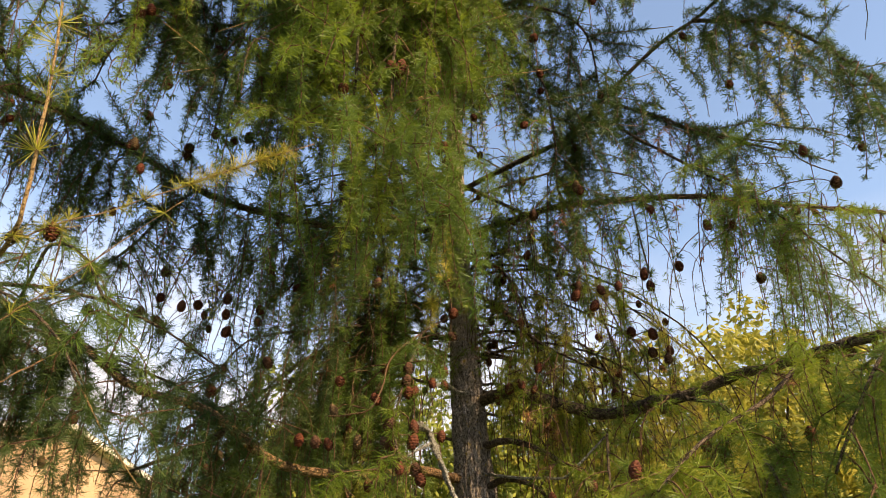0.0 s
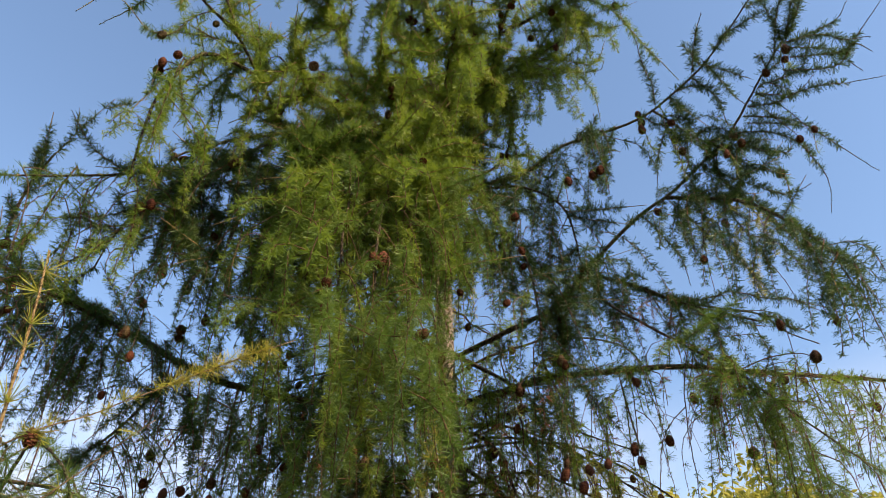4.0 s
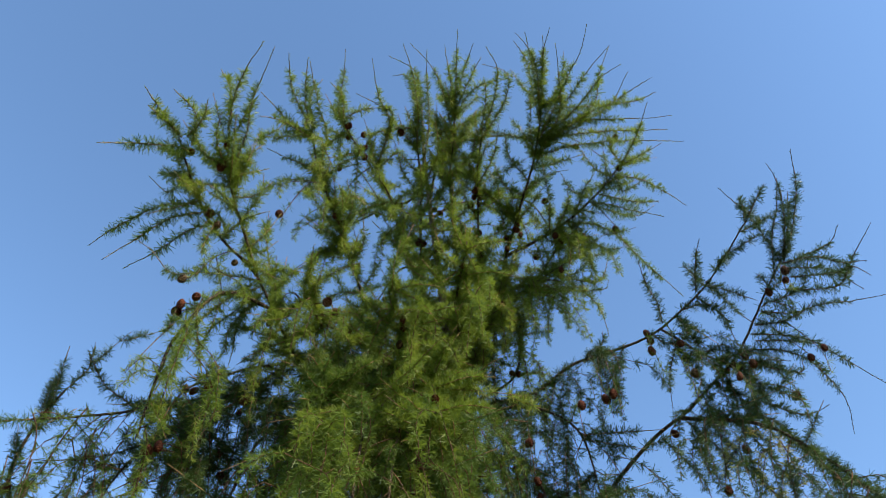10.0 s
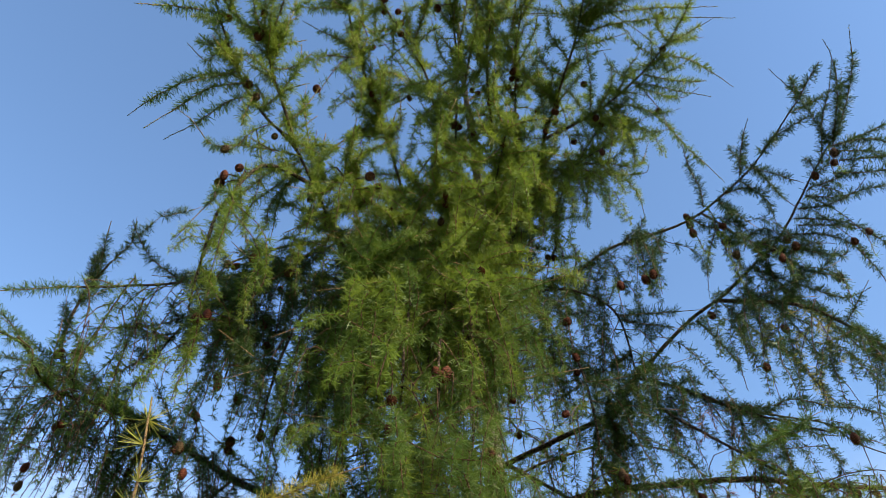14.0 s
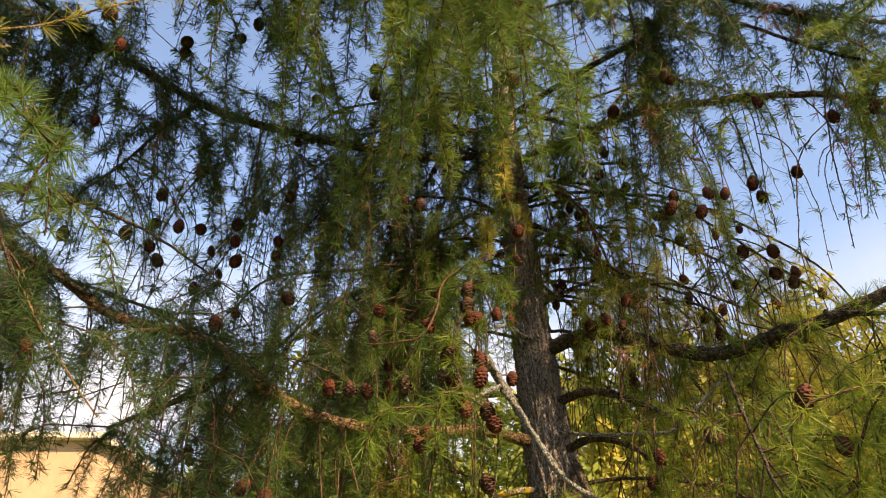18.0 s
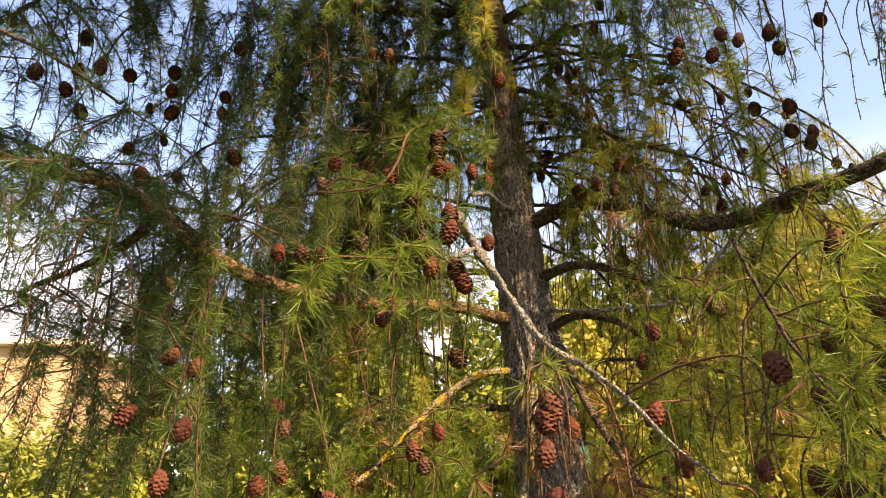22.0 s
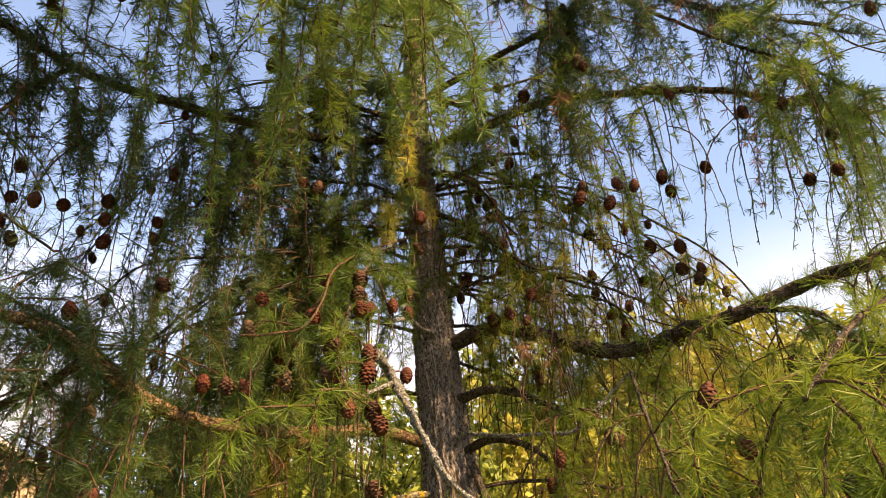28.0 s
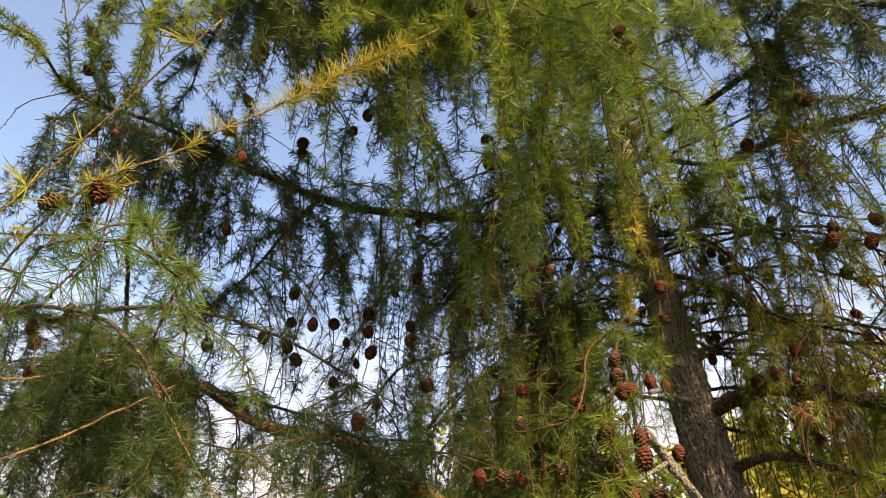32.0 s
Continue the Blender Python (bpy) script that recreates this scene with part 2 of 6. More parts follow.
GRASS = plain("grass", (0.04, 0.07, 0.015), (0.11, 0.13, 0.03), 25.0, 0.95)
PLASTER = plain("plaster", (0.38, 0.245, 0.145), (0.47, 0.32, 0.195), 3.0, 0.9)
PALE_PLASTER = plain("pale_plaster", (0.66, 0.58, 0.46), (0.76, 0.68, 0.55), 3.0, 0.9)
ROOF_TILE = plain("roof_tile", (0.16, 0.075, 0.045), (0.29, 0.14, 0.085), 8.0, 0.85)
BRICK_RED = plain("brick_red", (0.30, 0.10, 0.06), (0.42, 0.17, 0.10), 6.0, 0.85)
RED_PAINT = plain("red_paint", (0.50, 0.05, 0.03), (0.62, 0.09, 0.05), 4.0, 0.5, 0.05)
GREY_BOARD = plain("grey_board", (0.42, 0.42, 0.43), (0.56, 0.56, 0.57), 5.0, 0.8)
DARK_GLASS = plain("window_glass", (0.03, 0.035, 0.04), (0.05, 0.055, 0.06), 2.0, 0.08, 0.0)
TAG = plain("tag_plastic", (0.16, 0.52, 0.40), (0.24, 0.62, 0.50), 60.0, 0.4, 0.05)
WIRE = plain("wire", (0.30, 0.30, 0.29), (0.42, 0.42, 0.40), 80.0, 0.4, 0.05)


# ---- mesh helpers ----
def mesh(name, verts, faces, mats, slots=None, smooth=True):
    """One mesh from numpy arrays; faces: an (n, 4) or (n, 3) array, or a list of both."""
    me = bpy.data.meshes.new(name)
    blocks = faces if isinstance(faces, list) else [faces]
    blocks = [np.asarray(b, np.int32) for b in blocks if len(b)]
    loops = np.concatenate([b.ravel() for b in blocks])
    sizes = np.concatenate([np.full(len(b), b.shape[1], np.int32) for b in blocks])
    verts = np.asarray(verts, np.float32)
    me.vertices.add(len(verts))
    me.vertices.foreach_set("co", verts.ravel())
    me.loops.add(len(loops))
    me.loops.foreach_set("vertex_index", loops)
    me.polygons.add(len(sizes))
    me.polygons.foreach_set("loop_start", np.concatenate([[0], np.cumsum(sizes)[:-1]]).astype(np.int32))
    me.polygons.foreach_set("loop_total", sizes)
    for m in mats:
        me.materials.append(m)
    if slots is not None:
        me.polygons.foreach_set("material_index", np.asarray(slots, np.int32))
    me.polygons.foreach_set("use_smooth", np.full(len(sizes), smooth))
    me.update(calc_edges=True)
    me.validate()
    return me


def part(name, me, parent, m=None, label=""):
    """A mesh as ONE object under a thing or under a part; m: its pose in the world."""
    ob = new(name, me)
    ob.parent = parent
    up = parent
    shift = Matrix.Identity(4)
    while up is not None:
        shift = Matrix.Translation(up.location) @ shift if up.type == "EMPTY" else shift
        up = up.parent
    ob.matrix_parent_inverse = shift.inverted() if parent.type == "EMPTY" else Matrix.Identity(4)
    if m is not None:
        ob.matrix_basis = m
    return tagged(ob, label) if label else ob


def curve_through(points, step=0.02):
    """A smooth line through the points (Catmull-Rom), sampled about every step metres."""
    p = np.array(points, float)
    p = np.vstack([2 * p[0] - p[1], p, 2 * p[-1] - p[-2]])
    out = []
    for a, b, c, d in zip(p[:-3], p[1:-2], p[2:-1], p[3:]):
        n = max(2, int(np.linalg.norm(c - b) / step))
        t = np.linspace(0, 1, n, endpoint=False)[:, None]
        out.append(0.5 * (2 * b + (c - a) * t + (2 * a - 5 * b + 4 * c - d) * t**2 + (3 * b - a - 3 * c + d) * t**3))
    return np.vstack(out + [p[-2:-1]])


def tube(line, radii, sides=8, rough=0.0, rng=None):
    """Verts and quads of a round, slightly knobbly tube with closed ends."""
    line, radii = np.asarray(line, float), np.asarray(radii, float)
    k = len(line)
    along = np.gradient(line, axis=0)
    along /= np.linalg.norm(along, axis=1)[:, None] + 1e-9
    ref = np.where(np.abs(along[:, 2:3]) > 0.9, [[1.0, 0, 0]], [[0, 0, 1.0]])
    u = np.cross(along, ref)
    for i in range(1, k):      # carry the ring along, without twisting
        v = u[i - 1] - along[i] * (u[i - 1] @ along[i])
        u[i] = v / (np.linalg.norm(v) + 1e-9)
    u[0] /= np.linalg.norm(u[0]) + 1e-9
    w = np.cross(along, u)
    a = np.linspace(0, 2 * np.pi, sides, endpoint=False)
    r = radii[:, None] * np.ones((1, sides))
    if rough:
        r = r * (1 + rough * rng.standard_normal((k, sides)))
    v = line[:, None] + r[:, :, None] * (np.cos(a)[None, :, None] * u[:, None] + np.sin(a)[None, :, None] * w[:, None])
    v = np.vstack([v.reshape(-1, 3), line[:1], line[-1:]])
    i, j = np.meshgrid(np.arange(k - 1), np.arange(sides), indexing="ij")
    i, j = i.ravel(), j.ravel()
    jn = (j + 1) % sides
    q = np.stack([i * sides + j, i * sides + jn, (i + 1) * sides + jn, (i + 1) * sides + j], 1)
    j = np.arange(sides)
    jn = (j + 1) % sides
    caps = np.vstack([np.stack([jn, j, np.full(sides, k * sides)], 1),
                      np.stack([(k - 1) * sides + j, (k - 1) * sides + jn, np.full(sides, k * sides + 1)], 1)])
    return v, q, caps


def joined(pieces):
    """Several (verts, quads, tris) as one."""
    vs, qs, ts, at = [], [], [], 0
    for v, q, t in pieces:
        vs.append(v)
        qs.append(np.asarray(q).reshape(-1, 4) + at)
        ts.append(np.asarray(t).reshape(-1, 3) + at)
        at += len(v)
    return np.vstack(vs), [np.vstack(qs).astype(int), np.vstack(ts).astype(int)]


def unit(v):
    return v / (np.linalg.norm(v, axis=-1, keepdims=True) + 1e-9)


def needles(centres, axes, per, length, rng, width=0.0018, spread=0.6, sag=0.06):
    """Rosettes of thin needles: each is one long thin blade that fans out from its spur."""
    n = len(centres)
    d = rng.standard_normal((n, per, 3)) * spread + unit(np.asarray(axes))[:, None] * 0.75
    d = unit(d)
    ln = np.broadcast_to(length, n)[:, None, None] * rng.uniform(0.7, 1.15, (n, per, 1))
    base = np.asarray(centres)[:, None] + d * 0.001
    tip = base + d * ln
    tip[..., 2] -= sag * ln[..., 0]
    side = unit(np.cross(d, rng.standard_normal((n, per, 3)))) * width / 2
    v = np.stack([base - side * 0.8, base + side * 0.8, tip + side * 0.6, tip - side * 0.6], 2).reshape(-1, 3)
    return v, np.arange(len(v)).reshape(-1, 4)


# ---- larch sprays, cones ----
def spray_line(length, rng, kind):
    """The stem of a branchlet, from its root at the origin; hanging ones run down, shoots run up."""
    k = max(5, int(length / 0.035))
    t = np.linspace(0, 1, k)
    wob = np.cumsum(rng.standard_normal((k, 2)) * 0.0042, 0)
    if kind == "shoot":
        bend = rng.uniform(-0.12, 0.12, 2)
        return np.stack([bend[0] * length * t**2 + wob[:, 0] * 0.4, bend[1] * length * t**2 + wob[:, 1] * 0.4, length * t], 1)
    out, curl = rng.uniform(0.03, 0.09), rng.uniform(-0.04, 0.10) * length
    return np.stack([out * (1 - np.exp(-5 * t)) + curl * t**3 + wob[:, 0] * t, wob[:, 1] * t, -length * t + 0.015 * np.sin(3 * t) + 0.3 * abs(curl) * t**3], 1)


def make_spray(length, seed, kind, fine=False):
    """Stem mesh with its knobby spurs, and the meshes of its needles in each needle colour; fine: rosettes of more and thinner needles."""
    rng = np.random.default_rng(seed)
    line = spray_line(length, rng, kind)
    lines = [(line, 0.0023 if kind == "shoot" else 0.0021)]
    subs = {"hang": rng.integers(1, 4), "shoot": rng.integers(0, 3), "bare": rng.integers(1, 4)}[kind] if length > 0.15 else rng.integers(0, 2)
    for _ in range(int(subs)):      # side stems
        at = int(rng.uniform(0.02, 0.6 if kind != "shoot" else 0.8) * len(line))
        sub = spray_line(length * rng.uniform(0.5, 0.95) * (0.6 if kind == "shoot" else 1.0), rng, kind)
        if kind == "shoot":
            ang = rng.uniform(0, 6.28)
            sub = sub @ np.array(Matrix.Rotation(rng.uniform(0.5, 0.9), 3, Vector((math.cos(ang), math.sin(ang), 0)))).T
        else:
            sub[:, 0] += rng.uniform(0.03, 0.11) * (1 - np.exp(-5 * np.linspace(0, 1, len(sub))))
            sub = sub @ np.array(Matrix.Rotation(rng.uniform(0, 6.28), 3, "Z")).T
        lines.append((sub + line[at], 0.0016))
    pieces, centres, axes, sizes = [], [], [], []
    for ln, r in lines:
        pieces.append(tube(ln, np.linspace(r, r * 0.5, len(ln)), 4))
        total = np.linalg.norm(np.diff(ln, axis=0), axis=1).sum()
        gap = {"hang": 0.0095, "shoot": 0.0062, "bare": 0.015}[kind]
        count = max(3, int(total / gap))
        s = (np.arange(count) + rng.uniform(0.1, 0.9, count)) / count
        if kind == "shoot":
            s = s[s < rng.uniform(0.62, 0.82)]
        f = s * (len(ln) - 1)
        i = np.minimum(f.astype(int), len(ln) - 2)
        c = ln[i] + (ln[i + 1] - ln[i]) * (f - i)[:, None]
        turn = np.arange(len(s)) * 2.4 + rng.uniform(0, 6)
        ax = np.stack([np.cos(turn), np.sin(turn), np.full(len(s), 0.6 if kind == "shoot" else -0.4)], 1)
        if kind != "shoot":
            u = unit(np.cross(ax, [0.3, 0.2, 1.0]))      # short knobby spurs
            w = np.cross(ax, u)
            ring = [c + ax * 0.0005 + (u * math.cos(b) + w * math.sin(b)) * 0.0018 for b in (0, 2.1, 4.2)]
            sv = np.stack(ring + [c + ax * 0.0048], 1).reshape(-1, 3)
            b4 = np.arange(len(c))[:, None] * 4
            pieces.append((sv, np.zeros((0, 4), int), np.vstack([b4 + [0, 1, 3], b4 + [1, 2, 3], b4 + [2, 0, 3]])))
        keep = rng.uniform(size=len(s)) < {"hang": 0.92, "shoot": 1.0, "bare": 0.16}[kind]
        centres.append((c + ax * (0.0042 if kind != "shoot" else 0.001))[keep])
        axes.append(ax[keep])
        sizes.append((1 - 0.45 * s**3)[keep])
    v, f = joined(pieces)
    c, a, size = np.vstack(centres), np.vstack(axes), np.concatenate(sizes)
    if not len(c):
        c, a, size = np.array([line[-1]]), np.array([[0, 0, -1.0]]), np.ones(1)
    per, wide, long_ = (21, 0.0011, 1.15) if fine else (13, 0.0020 if kind == "shoot" else 0.0018, 1.0)
    nv, nf = needles(c, a, per, {"hang": 0.025, "shoot": 0.028, "bare": 0.024}[kind] * long_ * size, rng, spread=0.6 if fine else 0.55, width=wide)
    stem = mesh("branchlet", v, f, [PALE_TWIG if kind == "shoot" else TWIG_BARK])
    made = {}
    for key, mat in (("green", NEEDLE), ("mid", NEEDLE_MID), ("shaded", NEEDLE_SHADED), ("yellow", NEEDLE_YELLOW), ("dead", NEEDLE_DEAD)):
        made[key] = mesh("needles", nv, nf, [mat], smooth=False)
    return stem, made, length, line


SPRAYS = {"hang": [], "shoot": [], "bare": [], "hang_fine": [], "shoot_fine": [], "bare_fine": []}
seed = 10
for kind, lengths, copies in (("hang", (0.12, 0.2, 0.3, 0.42, 0.56, 0.7), 5), ("shoot", (0.08, 0.13, 0.19, 0.26, 0.36), 5), ("bare", (0.15, 0.25, 0.36, 0.5), 3)):
    for length in lengths:
        for _ in range(copies):
            SPRAYS[kind].append(make_spray(length, seed, kind))
            if len(SPRAYS[kind]) % 2:
                SPRAYS[kind + "_fine"].append(make_spray(length, seed + 500, kind, True))
            seed += 1


def cone_mesh(mat, seed, length=0.031, width=0.0235, open_=0.35):
    """An egg-shaped larch cone: a core and rounded scales in spirals, each with its lip turned out. It hangs from the origin."""
    rng = np.random.default_rng(seed)
    t = np.linspace(0, 1, 9)
    prof = np.sin(np.pi * np.clip(0.06 + 0.88 * t, 0, 1)) ** 0.62
    pieces = [tube(np.stack([0 * t, 0 * t, -length * t], 1), prof * width * 0.38, 8)]
    count = 56
    for i in range(count):
        s = (i + 0.5) / count
        a = i * 2.39996 + rng.uniform(-0.1, 0.1)
        r = width / 2 * math.sin(math.pi * min(1, 0.1 + 0.82 * s)) ** 0.6
        z = -length * (0.04 + 0.90 * s)
        out, side, down = np.array([math.cos(a), math.sin(a), 0]), np.array([-math.sin(a), math.cos(a), 0]), np.array([0, 0, -1.0])
        w, h = 0.0044 * rng.uniform(0.85, 1.15), 0.0072
        lift = open_ * rng.uniform(0.7, 1.4)
        root = out * r * 0.55 + np.array([0, 0, z + 0.003])
        mid = out * r * 0.95 + np.array([0, 0, z]) + down * h * 0.15
        lip = out * (r + 0.002 * lift * 2) + np.array([0, 0, z]) + down * h * 0.55
        v = np.array([root - side * w * 0.4, root + side * w * 0.4, mid + side * w, mid - side * w,
                      lip + side * w * 0.62, lip - side * w * 0.62, lip - out * 0.001 + side * w * 0.5 , lip - out * 0.001 - side * w * 0.5,
                      root - out * 0.002 - side * w * 0.3, root - out * 0.002 + side * w * 0.3])
        q = [[0, 1, 2, 3], [3, 2, 4, 5], [5, 4, 6, 7], [7, 6, 9, 8]]
        pieces.append((v, q, np.zeros((0, 3), int)))
    v, f = joined(pieces)
    return mesh("cone", v, f, [mat])


CONES = [cone_mesh(CONE, 1, open_=0.1), cone_mesh(CONE, 2, 0.028, 0.0225, 0.05), cone_mesh(CONE, 3, 0.034, 0.025, 0.2),
         cone_mesh(CONE_OLD, 4, 0.029, 0.023, 0.5), cone_mesh(CONE_GREEN, 5, 0.032, 0.022, 0.1)]

# ---- the ground ----
x, y = np.meshgrid(np.linspace(-1, 1, 61), np.linspace(-1, 1, 61))
x, y = np.sign(x) * np.abs(x) ** 3 * 1500, np.sign(y) * np.abs(y) ** 3 * 1500
far = np.hypot(x, y)
z = 0.03 * np.sin(x * 0.9) * np.cos(y * 0.7) + np.clip((far - 6) / 30, 0, 1) * np.where(y > 0, 0.9, 0.0)
i, j = np.meshgrid(np.arange(60), np.arange(60), indexing="ij")
i, j = i.ravel(), j.ravel()
tagged(new("ground", mesh("ground", np.stack([x, y, z], -1).reshape(-1, 3), np.stack([i * 61 + j, i * 61 + j + 1, (i + 1) * 61 + j + 1, (i + 1) * 61 + j], 1), [GRASS])),
       "mown green grass running up to the hedge", "ground", kind="structure")

# ---- the weeping larch ----
tree = tagged(new("larch_tree"), "weeping larch with drooping green branches and many brown cones", "tree")
tree.location = (0.13, 0.04, 0.0)
rng = np.random.default_rng(5)

TRUNK = [(0.15, 0.03, -0.05), (0.135, 0.05, 0.6), (0.11, 0.075, 1.2), (0.077, 0.105, 1.64), (0.044, 0.15, 1.95), (0.004, 0.205, 2.33), (-0.026, 0.25, 2.79), (-0.048, 0.275, 3.05), (-0.055, 0.27, 3.3), (-0.045, 0.18, 3.6), (0.0, -0.1, 3.85), (0.02, -0.36, 4.05), (0.012, -0.575, 4.35), (0.003, -0.818, 4.7), (0.023, -1.05, 5.05)]
line = curve_through(TRUNK, 0.008)
zz = line[:, 2]
rad = np.interp(zz, [0, 0.3, 1.2, 1.7, 2.3, 2.9, 3.3, 3.8, 4.4, 5.05], [0.125, 0.105, 0.087, 0.074, 0.056, 0.043, 0.038, 0.026, 0.013, 0.003])


def bark_trunk(line, rad, sides=132):
    """The trunk with its bark plates: ridges and cracks that run up and down, swollen where limbs leave it."""
    v, q, caps = tube(line, rad, sides)
    k = len(line)
    body = v[: k * sides].reshape(k, sides, 3)
    centre = line[:, None]
    out = unit(body - centre)
    depth = np.zeros((k, sides))
    a = np.linspace(0, 2 * np.pi, sides, endpoint=False)
    for row in range(k):
        for s in range(sides):
            p = Vector((math.cos(a[s]) * 2.6, math.sin(a[s]) * 2.6, line[row, 2] * 13.0))
            f = noise.noise(p * 1.7)
            g = noise.noise(Vector((p.x * 5.5, p.y * 5.5, p.z * 2.1)))
            h = noise.noise(Vector((p.x * 2.0, p.y * 2.0, p.z * 0.35)))
            crack = max(0.0, 1 - abs(h) * 9) + 0.6 * max(0.0, 1 - abs(g) * 5)
            flake = noise.noise(Vector((p.x * 4.0, p.y * 4.0, p.z * 1.1)) + Vector((9, 3, 5)))
            depth[row, s] = 0.05 * f + 0.085 * g + 0.09 * math.floor(flake * 5) / 5 - 0.10 * crack
    body += out * (depth * rad[:, None] * 0.9)[:, :, None]
    v[: k * sides] = body.reshape(-1, 3)
    return v, q, caps


v, q, caps = bark_trunk(line, rad)
part("trunk", mesh("trunk", v, [q, caps], [TRUNK_BARK]), tree, label="grey-brown cracked bark with patches of yellow lichen")

LINES = []      # sampled limb lines, for the cones to hang from
counts = {"spray": 0, "cone": 0}


def put_spray(parent, kind, at, rng, colour, scale=1.0, way=None, longest=9.0):
    """Hangs one branchlet and its needles on a limb."""
    store = SPRAYS[kind + "_fine" if at[2] < 2.75 else kind]      # the walker sees the low branchlets from near by
    pick = [s for s in store if 0.55 * longest <= s[2] * scale <= longest] or store[:3]
    stem, made, _, line = pick[int(rng.integers(len(pick)))]
    m = Matrix.Translation(Vector(at))
    if way is not None:
        m = m @ Vector(way).to_track_quat("Z", "Y").to_matrix().to_4x4()
    else:
        m = m @ Euler((rng.normal(0, 0.07), rng.normal(0, 0.07), 0)).to_matrix().to_4x4()
    m = m @ Matrix.Rotation(rng.uniform(0, 6.28), 4, "Z") @ Matrix.Scale(scale, 4)
    part("branchlet", stem, parent, m)
    part("needles", made[colour], parent, m)
    if kind != "shoot" and rng.uniform() < 0.10:      # one to three cones along the stem
        for _ in range(int(rng.integers(1, 4))):
            put_cone(parent, m @ Vector(line[int(rng.integers(1, len(line)))]) + Vector((rng.normal(0, 0.008), rng.normal(0, 0.008), 0.012)), rng)
    counts["spray"] += 1


def put_cone(parent, at, rng, which=None, scale=1.0):
    me = CONES[int(rng.choice(5, p=(0.3, 0.25, 0.2, 0.15, 0.1))) if which is None else which]
    m = Matrix.Translation(Vector(at)) @ Euler((rng.normal(0, 0.25), rng.normal(0, 0.25), rng.uniform(0, 6.28))).to_matrix().to_4x4() @ Matrix.Scale(scale * rng.uniform(0.88, 1.1), 4)
    part("cone", me, parent, m)
    counts["cone"] += 1


def in_view_way(p):
    """True where a branch would stand right in the walker's way."""
    return p[1] < -0.75 and -0.55 < p[0] < 0.85 and p[2] < 2.75


def limb(points, r0, r1, mat=None, hang=0, bare=0, shoot=0, colour="green", length=(0.15, 0.5), side=0.2, start=0.1, tufts=0, cones=0, label="", lean=0.6, keep_out=True, tip=True, stop=1.0, rough=0.07):
    """One limb of the larch with its side twigs, hanging branchlets, upright shoots, needle tufts and cones."""
    line = curve_through(points, 0.015)
    wob = np.cumsum(rng.standard_normal(line.shape) * 0.0006, 0)
    line = line + wob - wob[0]
    k = len(line)
    t = np.linspace(0, 1, k)
    pieces = [tube(line, (r0 + (r1 - r0) * t), 10, rough, rng)]
    for _ in range(int(k * 0.12)):      # knots and spur stubs
        i = int(rng.integers(2, k - 2))
        d = unit(rng.standard_normal(3))
        r = r0 + (r1 - r0) * t[i]
        pieces.append(tube(np.array([line[i], line[i] + d * r * 1.05, line[i] + d * (r * 1.2 + 0.003)]), [r * 0.5, r * 0.38, r * 0.15], 6))
    v, f = joined(pieces)
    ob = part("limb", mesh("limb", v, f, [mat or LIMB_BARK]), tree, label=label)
    LINES.append((ob, line))
    twigs, spur_c, spur_a = [], [], []
    along = unit(np.gradient(line, axis=0))

    def on_limb():
        i = min(k - 1, int((start + (stop - start) * rng.uniform()) * k))
        return i, line[i]

    made = 0
    tries = 0
    while made < hang + bare and tries < 4 * (hang + bare):
        tries += 1
        i, p = on_limb()
        kind = "hang" if made < hang else "bare"
        across = unit(np.cross(along[i], [0, 0, 1.0])) * rng.choice([-1, 1])
        if rng.uniform() < 0.7 and side > 0:      # from a side twig
            reach = rng.uniform(0.2, 1.0) * side
            way = unit(across + along[i] * rng.uniform(0.2, 1.1) + np.array([0, 0, rng.uniform(-0.5, 0.5)]))
            s = np.linspace(0, 1, 6)[:, None]
            tw = p + way * reach * s + np.array([0, 0, -0.45 * reach]) * s**2
            if keep_out and in_view_way(tw[-1]):
                continue
            twigs.append(tube(tw, np.linspace(0.0022, 0.0013, 6), 5))
            n = max(2, int(reach / 0.03))
            c = p + (tw[-1] - p) * rng.uniform(0.2, 1, (n, 1))
            spur_c.append(c)
            spur_a.append(rng.standard_normal((n, 3)))
            p = tw[-1]
        if keep_out and in_view_way(p):
            continue
        chance = rng.uniform()
        put_spray(ob, kind, p, rng, "dead" if kind == "bare" and chance < 0.2 and p[1] > -0.5 else "yellow" if chance > 0.994 else colour, rng.uniform(0.85, 1.15), longest=rng.uniform(*length))
        made += 1
    for _ in range(shoot):
        i, p = on_limb()
        across = unit(np.cross(along[i], [0, 0, 1.0])) * rng.choice([-1, 1])
        way = along[i] * rng.uniform(0.5, 1.2) + across * rng.uniform(0.2, 1.0) + np.array([0, 0, lean * rng.uniform(0.2, 1.4)])
        put_spray(ob, "shoot", p, rng, colour, rng.uniform(0.8, 1.2), way, longest=rng.uniform(*length))
    if shoot and tip:
        put_spray(ob, "shoot", line[-1], rng, colour, 1.0, along[-1], longest=0.35)
    for _ in range(tufts):
        i, p = on_limb()
        d = unit(rng.standard_normal(3) + np.array([0, 0, 0.3]))
        spur_c.append((p + d * (r0 + (r1 - r0) * t[i]))[None])
        spur_a.append((d + along[i] * 0.5)[None])
    if twigs:
        v, f = joined(twigs)
        tagged(part("twig_work", mesh("twig_work", v, f, [TWIG_BARK]), ob), kind="stuff")
